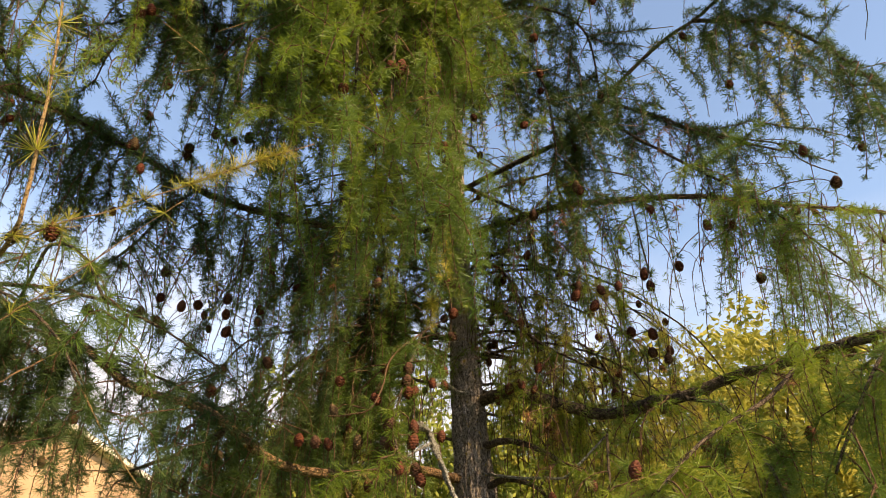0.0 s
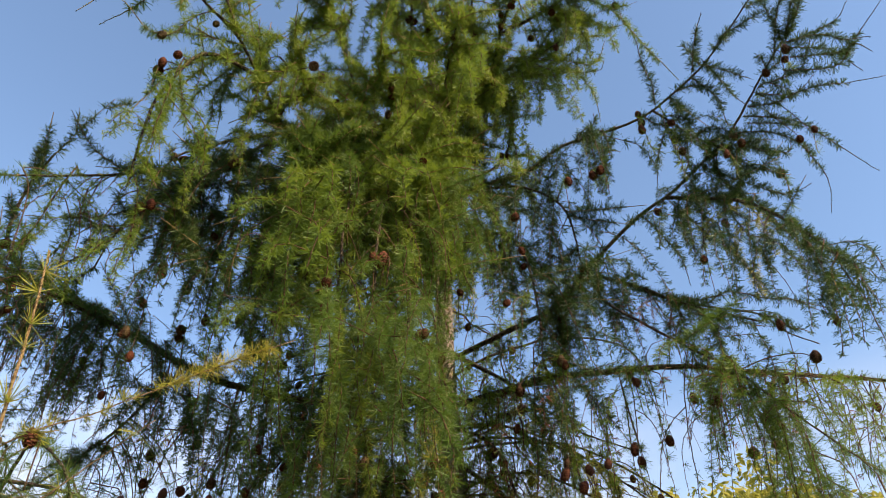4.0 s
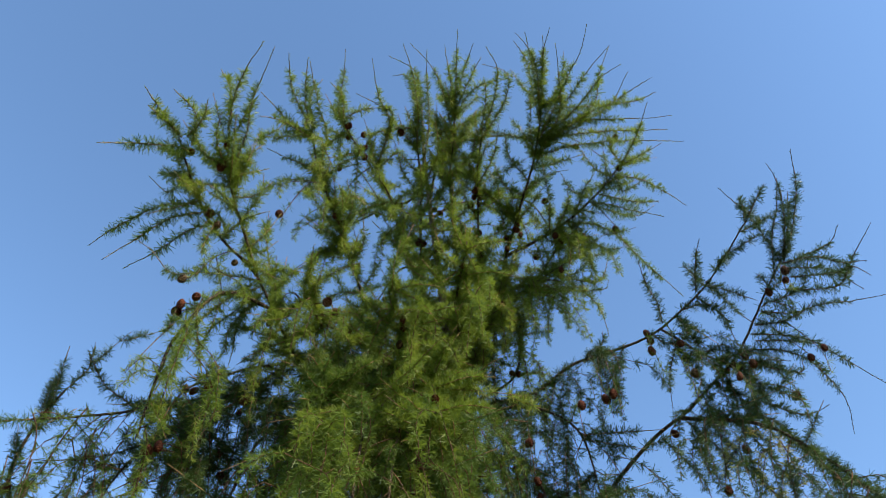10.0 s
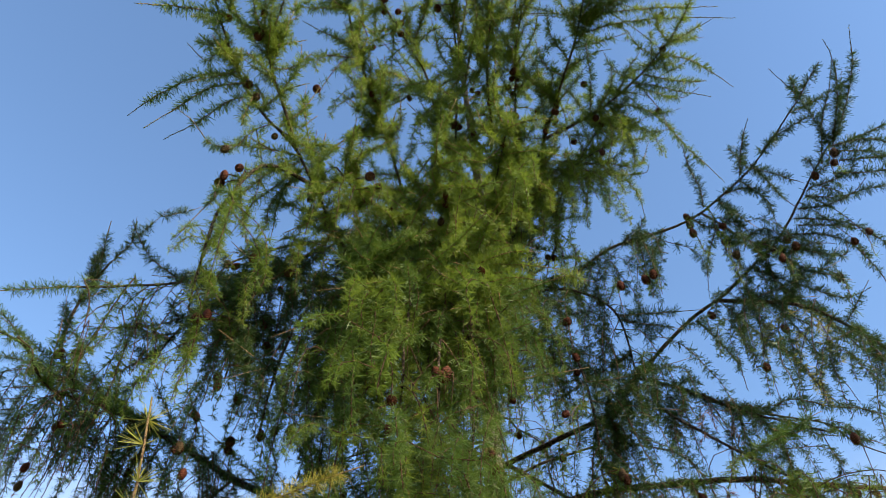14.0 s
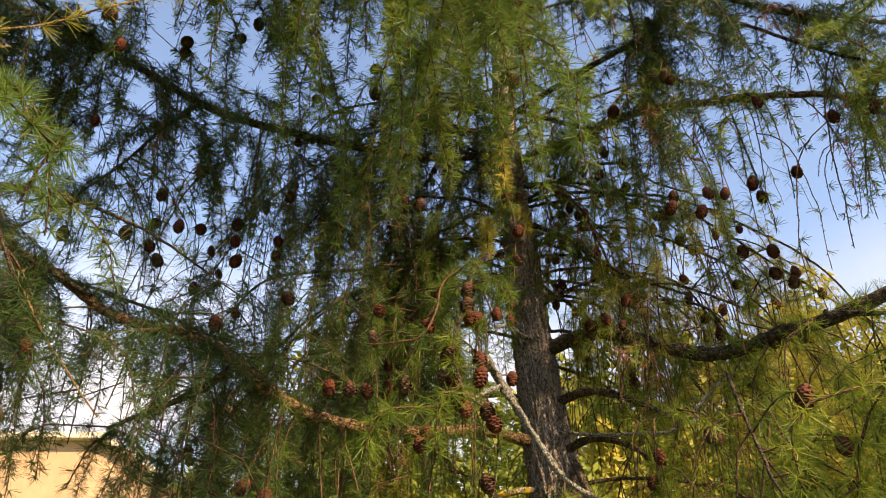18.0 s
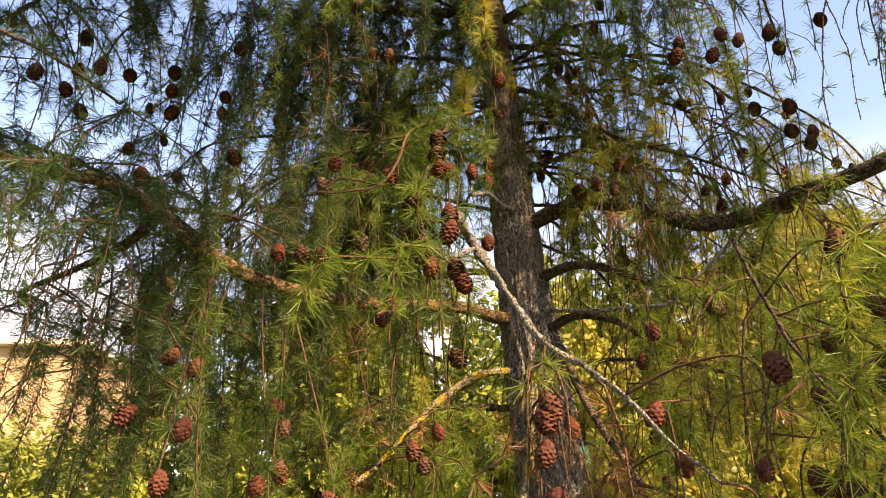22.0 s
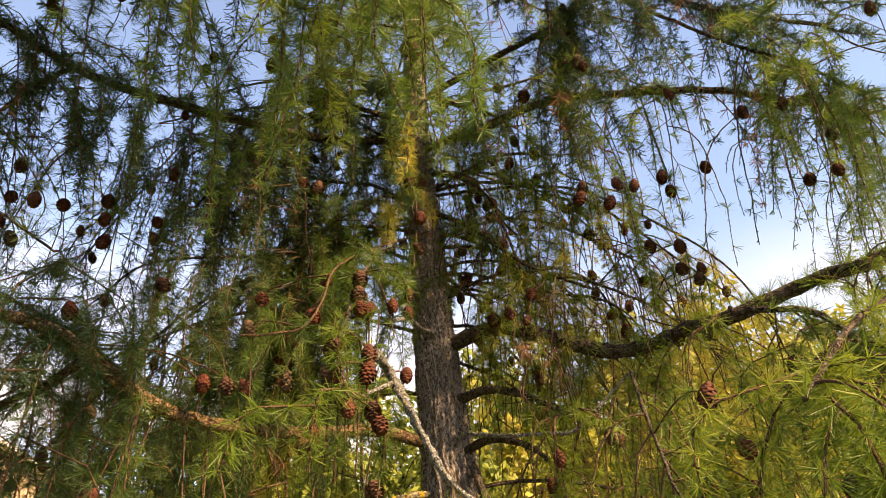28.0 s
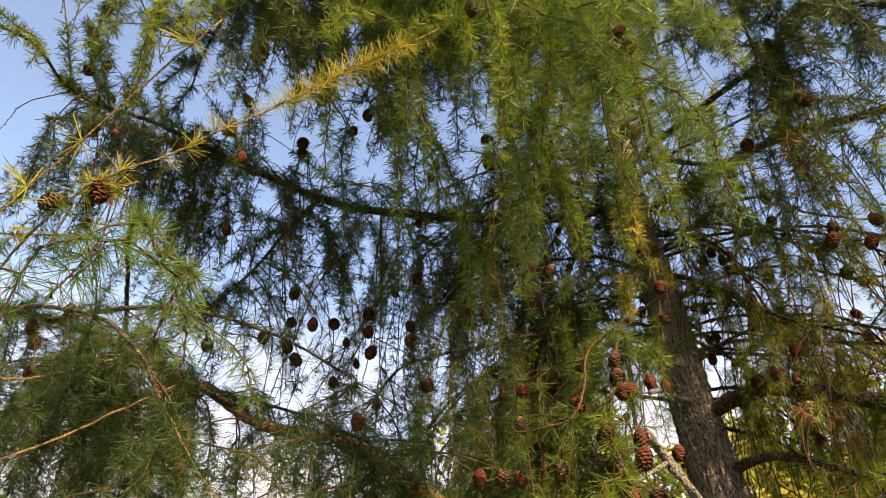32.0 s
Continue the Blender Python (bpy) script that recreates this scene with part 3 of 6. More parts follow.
    if spur_c:
        nv, nf = needles(np.vstack(spur_c), np.vstack(spur_a), 22 if line[:, 2].mean() < 2.75 else 13, 0.029, rng, width=0.0011 if line[:, 2].mean() < 2.75 else 0.0019)
        tagged(part("foliage", mesh("foliage", nv, nf, [{"green": NEEDLE, "mid": NEEDLE_MID, "shaded": NEEDLE_SHADED, "yellow": NEEDLE_YELLOW, "dead": NEEDLE_DEAD}[colour]], smooth=False), ob), kind="stuff")
    for _ in range(cones):
        i, p = on_limb()
        put_cone(ob, p + np.array([rng.normal(0, 0.01), rng.normal(0, 0.01), -0.008]), rng)
    return ob


def shoot_twig(parent, points, colour, naked=None):
    """A long shoot of this year: rosettes of needles all along it, its tip a bare spike."""
    line = curve_through(points, 0.012)
    wob = np.cumsum(rng.standard_normal(line.shape) * 0.0009, 0)
    line = line + wob * np.linspace(0, 1, len(line))[:, None]
    total = np.linalg.norm(np.diff(line, axis=0), axis=1).sum()
    if naked is None:
        naked = rng.uniform(0.16, 0.34) if total > 0.16 else rng.uniform(0.0, 0.15)
    radii = np.interp(np.linspace(0, 1, len(line)), [0, 1 - naked, 1], [0.0026, 0.0017, 0.0009])
    v, q, t = tube(line, radii, 5)
    # boughs in the shaded needle colour get the darker twig bark too
    part("branchlet", mesh("branchlet", v, [q, t], [TWIG_BARK if colour == "shaded" else PALE_TWIG]), parent)
    along = unit(np.gradient(line, axis=0))
    count = max(4, int(total / 0.006))
    s = (np.arange(count) + rng.uniform(0.1, 0.9, count)) / count
    i = np.minimum((s * (len(line) - 1)).astype(int), len(line) - 2)
    c = line[i] + (line[i + 1] - line[i]) * (s * (len(line) - 1) - i)[:, None]
    across = unit(np.cross(along[i], rng.standard_normal((count, 3))))
    size = np.interp(s, [0, 0.75 * (1 - naked), 1 - naked, 1 - naked + 0.01, 1], [0.029, 0.030, 0.020, 0.008, 0.005])
    leafed = s < 1 - naked
    nv, nf = needles(c[leafed], (across + along[i] * 0.4)[leafed], 13, size[leafed], rng, spread=0.5, width=0.0021)
    pieces = [(nv, nf, np.zeros((0, 3), int))]
    if (~leafed).any():
        sv, sf = needles(c[~leafed], (across + along[i] * 1.2)[~leafed], 2, size[~leafed], rng, spread=0.4, width=0.0014)
        pieces.append((sv, sf, np.zeros((0, 3), int)))
    nv, nf = joined(pieces)
    part("needles", mesh("needles", nv, nf[:1], [{"green": NEEDLE, "mid": NEEDLE_MID, "shaded": NEEDLE_SHADED}[colour]], smooth=False), parent)


def bough(stem, r0, r1, colour, hang, fill, start, stop, shoots):
    """One bough of the crown: its stem, hanging branchlets and the long shoots along it."""
    ob = limb(stem, r0, r1, hang=hang, shoot=0, side=0.1, colour=colour, length=(0.16, 0.45), tufts=int(70 * sum(math.dist(a, b) for a, b in zip(stem, stem[1:]))), start=start, stop=stop, keep_out=False, cones=1)
    line = LINES[-1][1]
    for points in shoots:
        shoot_twig(ob, points, colour)
    for _ in range(fill):
        i = int(rng.uniform(max(start, 0.3), 1.0) * (len(line) - 1))
        way = unit(rng.standard_normal(3)) + np.array([0, 0, 0.35]) + unit(line[min(i + 5, len(line) - 1)] - line[max(i - 5, 0)]) * 0.7
        put_spray(ob, "shoot", line[i], rng, colour, rng.uniform(0.8, 1.2), way, longest=rng.uniform(0.14, 0.36))


limb([(0.037, 0.200, 2.321), (0.122, 0.140, 2.330), (0.199, 0.060, 2.307), (0.307, 0.050, 2.266), (0.423, 0.050, 2.231), (0.516, 0.020, 2.229), (0.587, -0.060, 2.234), (0.622, -0.180, 2.194), (0.758, -0.260, 2.220), (0.832, -0.340, 2.211), (0.896, -0.420, 2.208), (0.957, -0.500, 2.202), (1.070, -0.560, 2.214)], 0.0204, 0.0110, hang=9, bare=14, side=0.14, tufts=140, cones=5, length=(0.15, 0.38), start=0.12, keep_out=False)
limb([(0.054, 0.180, 2.168), (0.129, 0.080, 2.158), (0.201, 0.050, 2.138), (0.268, 0.030, 2.100), (0.319, 0.000, 2.063)], 0.0130, 0.0060, bare=4, tufts=10, side=0.08, start=0.4)
limb([(0.058, 0.150, 2.023), (0.136, 0.080, 2.042), (0.216, 0.050, 2.016), (0.258, 0.030, 1.977)], 0.0120, 0.0050, bare=3, tufts=6, side=0.08, start=0.4)
limb([(0.009, 0.140, 2.055), (-0.117, 0.050, 2.067), (-0.209, -0.080, 2.032), (-0.272, -0.170, 2.013), (-0.328, -0.290, 1.992), (-0.375, -0.360, 1.991), (-0.421, -0.430, 2.008), (-0.471, -0.470, 2.046), (-0.510, -0.500, 2.077), (-0.575, -0.520, 2.110), (-0.742, -0.540, 2.158), (-0.927, -0.550, 2.279), (-1.138, -0.560, 2.385), (-1.412, -0.550, 2.524), (-1.850, -0.500, 2.704)], 0.0144, 0.0058, LIT_BARK, hang=8, colour='shaded', bare=20, side=0.12, tufts=230, start=0.06, length=(0.2, 0.45), label='limb with yellow lichen, its bark coloured a lighter orange-brown for the sun on it')
limb([(-0.800, -0.545, 2.195), (-0.930, -0.620, 2.260), (-1.080, -0.650, 2.300), (-1.260, -0.640, 2.350)], 0.0045, 0.0022, hang=13, bare=6, side=0.16, tufts=24, colour='shaded', length=(0.25, 0.5), keep_out=False, start=0.2)
limb([(-1.138, -0.560, 2.385), (-1.250, -0.480, 2.420), (-1.400, -0.430, 2.440), (-1.560, -0.400, 2.430)], 0.0045, 0.0022, hang=11, bare=6, side=0.18, tufts=24, colour='shaded', length=(0.25, 0.55), start=0.1)
limb([(-0.502, -0.490, 2.047), (-0.583, -0.450, 2.024), (-0.669, -0.420, 2.008), (-0.798, -0.400, 1.978)], 0.0090, 0.0040, hang=3, bare=3, side=0.10, tufts=10, colour='shaded', length=(0.12, 0.3))
limb([(-0.055, -0.330, 2.094), (-0.050, -0.220, 2.113), (-0.012, -0.280, 2.036), (0.018, -0.330, 1.976), (0.053, -0.390, 1.905), (0.091, -0.440, 1.840), (0.140, -0.470, 1.800), (0.186, -0.500, 1.754), (0.226, -0.530, 1.695), (0.274, -0.550, 1.646)], 0.0098, 0.0016, LICHEN_BARK, rough=0.24, bare=2, length=(0.08, 0.16), side=0.05, start=0.5, label='dead limb grey with lichen')
limb([(0.083, -0.430, 1.847), (0.075, -0.430, 1.802), (0.067, -0.440, 1.746), (0.063, -0.450, 1.685), (0.051, -0.460, 1.621), (0.039, -0.460, 1.556)], 0.0060, 0.0050, GOLD_BARK, rough=0.16, bare=2, colour='dead', length=(0.1, 0.2), label='dead twig with orange lichen')
limb([(-0.034, -0.250, 2.067), (-0.071, -0.280, 2.042), (-0.096, -0.300, 2.020)], 0.0050, 0.0030, LICHEN_BARK)
limb([(0.027, 0.120, 1.939), (-0.060, 0.080, 1.929), (-0.110, 0.060, 1.897), (-0.157, 0.030, 1.851), (-0.209, -0.030, 1.774), (-0.247, -0.080, 1.715), (-0.302, -0.100, 1.678)], 0.0080, 0.0050, GOLD_BARK, rough=0.16, bare=4, hang=3, side=0.08, start=0.4, length=(0.12, 0.3), label='dead limb crusted with yellow lichen')
limb([(0.007, 0.120, 1.857), (-0.081, 0.150, 1.871), (-0.191, 0.200, 1.869), (-0.336, 0.250, 1.870)], 0.0080, 0.0040, bare=8, hang=5, side=0.15)
limb([(0.063, 0.100, 2.066), (0.194, 0.020, 2.035), (0.259, -0.020, 2.026), (0.310, -0.050, 2.018), (0.363, -0.080, 2.056), (0.441, -0.100, 2.125)], 0.0050, 0.0030, LICHEN_BARK, bare=3, hang=3, side=0.1, start=0.4)
limb([(0.013, 0.160, 2.344), (-0.015, 0.100, 2.329), (-0.042, 0.050, 2.338), (-0.077, 0.020, 2.324)], 0.0080, 0.0050, LICHEN_BARK)
limb([(0.435, -0.100, 2.119), (0.421, -0.300, 1.925), (0.419, -0.430, 1.805), (0.439, -0.470, 1.746), (0.457, -0.480, 1.719), (0.480, -0.500, 1.675), (0.509, -0.500, 1.643)], 0.0039, 0.0022, LIMB_BARK, rough=0.16, bare=6, side=0.08)
limb([(0.097, 0.100, 1.987), (0.124, 0.000, 1.898), (0.161, -0.100, 1.788), (0.190, -0.150, 1.730), (0.219, -0.200, 1.669)], 0.0100, 0.0050, bare=4, side=0.1, colour='dead', hang=1)
limb([(-0.060, 0.270, 3.065), (-0.287, 0.120, 2.971), (-0.487, -0.070, 2.899), (-0.705, -0.200, 2.909), (-0.874, -0.260, 2.967), (-1.047, -0.380, 3.048), (-1.267, -0.470, 3.157), (-1.611, -0.550, 3.329)], 0.0145, 0.0079, hang=39, bare=32, shoot=5, side=0.18, tufts=240, colour='shaded', length=(0.3, 0.7), cones=4, lean=0.3, start=0.25)
limb([(-0.873, -0.260, 2.963), (-0.942, -0.300, 2.849), (-0.981, -0.340, 2.724), (-1.070, -0.380, 2.592), (-1.175, -0.400, 2.500), (-1.232, -0.420, 2.459)], 0.0054, 0.0024, hang=5, bare=4, shoot=4, side=0.08, tufts=50, colour='shaded', length=(0.15, 0.4), lean=0.2)
limb([(-0.045, 0.280, 3.028), (0.145, 0.150, 2.993), (0.357, 0.020, 2.960), (0.585, 0.020, 2.963), (0.827, 0.060, 2.982), (1.011, 0.120, 2.985), (1.198, 0.180, 2.990), (1.397, 0.230, 2.985), (1.600, 0.270, 2.970), (1.780, 0.300, 2.930)], 0.0136, 0.0050, hang=13, bare=36, side=0.15, tufts=160, length=(0.2, 0.7), cones=8)
limb([(-0.012, 0.290, 3.273), (0.153, 0.200, 3.112), (0.241, 0.120, 3.005)], 0.0100, 0.0060, bare=5, hang=4, side=0.12)
limb([(0.866, -0.230, 3.541), (1.083, -0.300, 3.415), (1.199, -0.350, 3.243), (1.301, -0.400, 3.000)], 0.0080, 0.0030, hang=16, shoot=3, side=0.1, colour='shaded', tufts=100, length=(0.2, 0.5), tip=False)
limb([(0.598, 0.000, 3.386), (0.743, -0.020, 3.292), (0.886, -0.050, 3.173), (1.093, -0.100, 3.042)], 0.0060, 0.0030, hang=5, bare=4, side=0.1, colour='shaded', tufts=40, length=(0.2, 0.5), tip=False)
limb([(-0.009, 0.250, 2.916), (0.096, 0.200, 2.849), (0.168, 0.150, 2.740), (0.210, 0.120, 2.600), (0.237, 0.100, 2.486)], 0.0060, 0.0030, bare=8, hang=3, side=0.08)
limb([(-0.002, 0.240, 2.771), (0.121, 0.150, 2.647), (0.226, 0.100, 2.519), (0.297, 0.060, 2.447), (0.406, 0.000, 2.357)], 0.0080, 0.0030, bare=12, hang=5, side=0.1)
limb([(-0.456, -0.972, 3.580), (-0.554, -1.127, 3.500), (-0.630, -1.151, 3.300), (-0.639, -1.146, 3.120), (-0.647, -1.114, 2.950)], 0.0070, 0.0030, shoot=3, hang=3, side=0.05, tufts=60, length=(0.12, 0.35), lean=-0.3, tip=False)
limb([(-1.218, -0.750, 3.044), (-1.278, -0.800, 3.140), (-1.254, -0.850, 3.300), (-1.161, -0.900, 3.427)], 0.0070, 0.0030, shoot=7, side=0.06, colour='shaded', tufts=20, length=(0.1, 0.25))
limb([(-1.164, -0.750, 2.367), (-0.938, -0.750, 2.344), (-0.767, -0.720, 2.310), (-0.612, -0.680, 2.244), (-0.512, -0.620, 2.177)], 0.0060, 0.0020, hang=6, side=0.12, tufts=40, length=(0.15, 0.36), keep_out=False, colour='shaded')
limb([(-0.930, -0.560, 2.270), (-0.880, -0.900, 2.000), (-0.720, -1.220, 1.840), (-0.550, -1.330, 1.880), (-0.390, -1.335, 1.990), (-0.210, -1.330, 2.130)], 0.0022, 0.0008, tufts=12, colour='yellow', mat=PALE_TWIG, start=0.4)
limb([(-0.344, -1.500, 1.910), (-0.215, -1.600, 1.914), (-0.195, -1.620, 1.949), (-0.200, -1.630, 2.031), (-0.218, -1.630, 2.129), (-0.235, -1.630, 2.217)], 0.0028, 0.0012, tufts=8, colour='yellow', mat=PALE_TWIG)
limb([(-1.100, -0.570, 2.360), (-1.000, -0.900, 2.140), (-0.800, -1.090, 2.150), (-0.630, -1.130, 2.240), (-0.500, -1.090, 2.310), (-0.386, -1.046, 2.385)], 0.0030, 0.0012, shoot=1, tufts=16, colour='yellow', length=(0.08, 0.1), lean=0.2, mat=PALE_TWIG, start=0.5)
limb([(-0.014, 0.200, 3.171), (-0.029, -0.100, 2.819), (-0.025, -0.160, 2.665), (-0.029, -0.170, 2.608)], 0.0040, 0.0020, hang=3, tufts=18, colour='yellow', side=0.0, length=(0.1, 0.15), start=0.5)
limb([(0.900, -0.420, 2.210), (0.750, -0.580, 2.050), (0.580, -0.720, 1.930), (0.470, -0.800, 1.820)], 0.0060, 0.0030, hang=7, colour='green', side=0.1, tufts=20, start=0.55, length=(0.25, 0.55), keep_out=False)
limb([(-1.905, -0.500, 2.680), (-1.228, -0.750, 2.419), (-0.912, -0.850, 2.282), (-0.707, -0.900, 2.151), (-0.622, -0.900, 2.043)], 0.0060, 0.0030, hang=5, shoot=1, tufts=14, side=0.2, length=(0.2, 0.5), keep_out=False, start=0.3, colour='shaded', lean=0.3)
limb([(-0.007, 0.200, 2.678), (-0.097, -0.100, 2.458), (-0.145, -0.300, 2.291), (-0.141, -0.400, 2.168), (-0.160, -0.440, 2.104), (-0.207, -0.460, 2.086), (-0.252, -0.480, 2.078)], 0.0036, 0.0018, TWIG_BARK, hang=3, side=0.08, tufts=12, start=0.4, length=(0.1, 0.18), colour='mid')
limb([(-0.097, -0.100, 2.458), (-0.097, -0.250, 2.301), (-0.093, -0.380, 2.149), (-0.089, -0.430, 2.069), (-0.073, -0.450, 1.991)], 0.0050, 0.0030, hang=2, side=0.05, tufts=10, start=0.4, length=(0.1, 0.2))
limb([(1.070, -0.560, 2.214), (0.960, -0.690, 2.120), (0.850, -0.740, 1.970), (0.790, -0.740, 1.860)], 0.0050, 0.0025, hang=11, colour='mid', side=0.12, tufts=30, length=(0.2, 0.45), keep_out=False)
limb([(-1.138, -0.560, 2.385), (-0.800, -0.900, 2.350), (-0.560, -1.080, 2.210), (-0.450, -1.130, 2.090)], 0.0050, 0.0025, hang=3, colour='mid', side=0.1, tufts=24, length=(0.12, 0.26), keep_out=False, start=0.5)
limb([(0.624, -0.300, 2.151), (0.691, -0.400, 2.091), (0.714, -0.500, 1.969), (0.713, -0.600, 1.898), (0.718, -0.650, 1.808)], 0.0060, 0.0030, hang=11, colour='mid', side=0.1, tufts=40, length=(0.12, 0.4), keep_out=False)

rng = np.random.default_rng(20)
limb([(-0.421, -0.430, 2.008), (-0.560, -0.440, 2.120), (-0.740, -0.440, 2.210), (-0.950, -0.440, 2.300), (-1.180, -0.440, 2.380)], 0.0045, 0.0020, hang=14, bare=8, side=0.14, tufts=24, colour='shaded', length=(0.2, 0.42), start=0.2)
rng = np.random.default_rng(21)
# the boughs of the crown, each with the shoots that show
bough([(0.000, -0.100, 3.850), (-0.361, -0.493, 3.601), (-0.396, -0.632, 3.532), (-0.437, -0.893, 3.551), (-0.479, -1.079, 3.635), (-0.556, -1.232, 3.666), (-0.588, -1.395, 3.710), (-0.591, -1.553, 3.752)], 0.0085, 0.0030, 'green', 6, 22, 0.10, 1.00, (
    [(-0.591, -1.553, 3.752), (-0.604, -1.632, 3.731), (-0.607, -1.747, 3.701)],
    [(-0.598, -1.564, 3.753), (-0.606, -1.667, 3.695), (-0.601, -1.710, 3.649)],
    [(-0.572, -1.523, 3.752), (-0.530, -1.605, 3.778), (-0.562, -1.703, 3.765)],
    [(-0.577, -1.550, 3.758), (-0.501, -1.603, 3.751), (-0.454, -1.670, 3.723)],
    [(-0.580, -1.495, 3.742), (-0.594, -1.539, 3.716), (-0.684, -1.620, 3.618), (-0.734, -1.664, 3.552)],
    [(-0.588, -1.395, 3.710), (-0.632, -1.429, 3.683), (-0.660, -1.427, 3.653), (-0.684, -1.491, 3.645)],
    [(-0.590, -1.438, 3.721), (-0.658, -1.437, 3.744), (-0.722, -1.444, 3.772)],
    [(-0.590, -1.396, 3.709), (-0.649, -1.426, 3.730), (-0.696, -1.466, 3.764)],
    [(-0.571, -1.323, 3.692), (-0.644, -1.361, 3.689), (-0.726, -1.372, 3.663), (-0.846, -1.353, 3.602), (-0.922, -1.332, 3.554)],
    [(-0.581, -1.319, 3.686), (-0.666, -1.350, 3.625), (-0.719, -1.353, 3.565), (-0.819, -1.352, 3.433)],
    [(-0.566, -1.277, 3.678), (-0.642, -1.288, 3.641), (-0.707, -1.277, 3.594), (-0.826, -1.270, 3.508)],
    [(-0.568, -1.277, 3.677), (-0.587, -1.261, 3.601), (-0.591, -1.247, 3.543)],
    [(-0.479, -1.063, 3.626), (-0.560, -1.124, 3.596), (-0.627, -1.174, 3.561), (-0.691, -1.216, 3.519), (-0.719, -1.298, 3.521), (-0.745, -1.355, 3.513)],
    [(-0.473, -1.045, 3.619), (-0.571, -1.067, 3.551), (-0.662, -1.053, 3.445), (-0.718, -1.018, 3.338), (-0.778, -0.968, 3.184)],
    [(-0.506, -1.061, 3.611), (-0.682, -1.087, 3.494), (-0.724, -1.076, 3.433), (-0.820, -1.061, 3.277)],
    [(-0.480, -1.028, 3.606), (-0.574, -0.963, 3.559), (-0.612, -0.895, 3.529), (-0.651, -0.827, 3.497)],
    [(-0.491, -1.028, 3.600), (-0.647, -0.981, 3.525), (-0.694, -0.942, 3.495), (-0.749, -0.906, 3.461)],
    [(-0.486, -1.026, 3.602), (-0.597, -0.964, 3.534), (-0.631, -0.902, 3.497), (-0.676, -0.871, 3.470)],
    [(-0.441, -0.928, 3.569), (-0.487, -0.939, 3.581), (-0.550, -0.925, 3.568), (-0.620, -0.921, 3.559)],
    [(-0.439, -0.911, 3.560), (-0.473, -0.922, 3.483), (-0.508, -0.926, 3.391)],
    [(-0.418, -0.773, 3.541), (-0.485, -0.852, 3.520), (-0.536, -0.925, 3.507)],
    [(-0.456, -0.976, 3.587), (-0.412, -1.027, 3.654), (-0.335, -1.046, 3.707)],
    [(-0.479, -1.079, 3.635), (-0.407, -1.056, 3.679), (-0.329, -0.999, 3.702)],
    [(-0.521, -1.163, 3.653), (-0.459, -1.169, 3.734), (-0.407, -1.196, 3.819)],
    [(-0.547, -1.220, 3.666), (-0.575, -1.280, 3.736), (-0.671, -1.299, 3.753)],
    [(-0.426, -0.844, 3.547), (-0.311, -0.917, 3.553), (-0.219, -0.959, 3.540)],
    [(-0.437, -0.893, 3.551), (-0.359, -0.924, 3.616), (-0.313, -0.970, 3.672)],
    [(-0.410, -0.728, 3.540), (-0.482, -0.764, 3.557), (-0.547, -0.732, 3.517)],
    [(-0.556, -1.232, 3.666), (-0.478, -1.259, 3.705), (-0.406, -1.255, 3.724)]))
bough([(-0.483, -1.088, 3.624), (-0.506, -1.215, 3.711), (-0.522, -1.314, 3.771), (-0.520, -1.409, 3.830), (-0.497, -1.499, 3.890)], 0.0055, 0.0025, 'green', 0, 13, 0.10, 1.00, (
    [(-0.497, -1.499, 3.890), (-0.431, -1.616, 3.907), (-0.366, -1.693, 3.916), (-0.305, -1.752, 3.921)],
    [(-0.516, -1.374, 3.810), (-0.439, -1.474, 3.876), (-0.405, -1.551, 3.912), (-0.365, -1.609, 3.940), (-0.300, -1.698, 3.981)],
    [(-0.524, -1.394, 3.819), (-0.505, -1.506, 3.795), (-0.448, -1.599, 3.778)],
    [(-0.481, -1.519, 3.904), (-0.475, -1.604, 3.983), (-0.509, -1.648, 4.052)],
    [(-0.522, -1.348, 3.792), (-0.481, -1.346, 3.854), (-0.424, -1.322, 3.918)],
    [(-0.522, -1.314, 3.771), (-0.463, -1.295, 3.784), (-0.386, -1.314, 3.820)],
    [(-0.520, -1.409, 3.830), (-0.557, -1.458, 3.790), (-0.561, -1.528, 3.772)],
    [(-0.508, -1.243, 3.729), (-0.454, -1.267, 3.828), (-0.445, -1.312, 3.904)],
    [(-0.504, -1.466, 3.869), (-0.454, -1.504, 3.905), (-0.400, -1.573, 3.950)],
    [(-0.521, -1.393, 3.819), (-0.567, -1.406, 3.853), (-0.624, -1.412, 3.884)],
    [(-0.506, -1.215, 3.711), (-0.491, -1.120, 3.711), (-0.428, -1.109, 3.778)]))
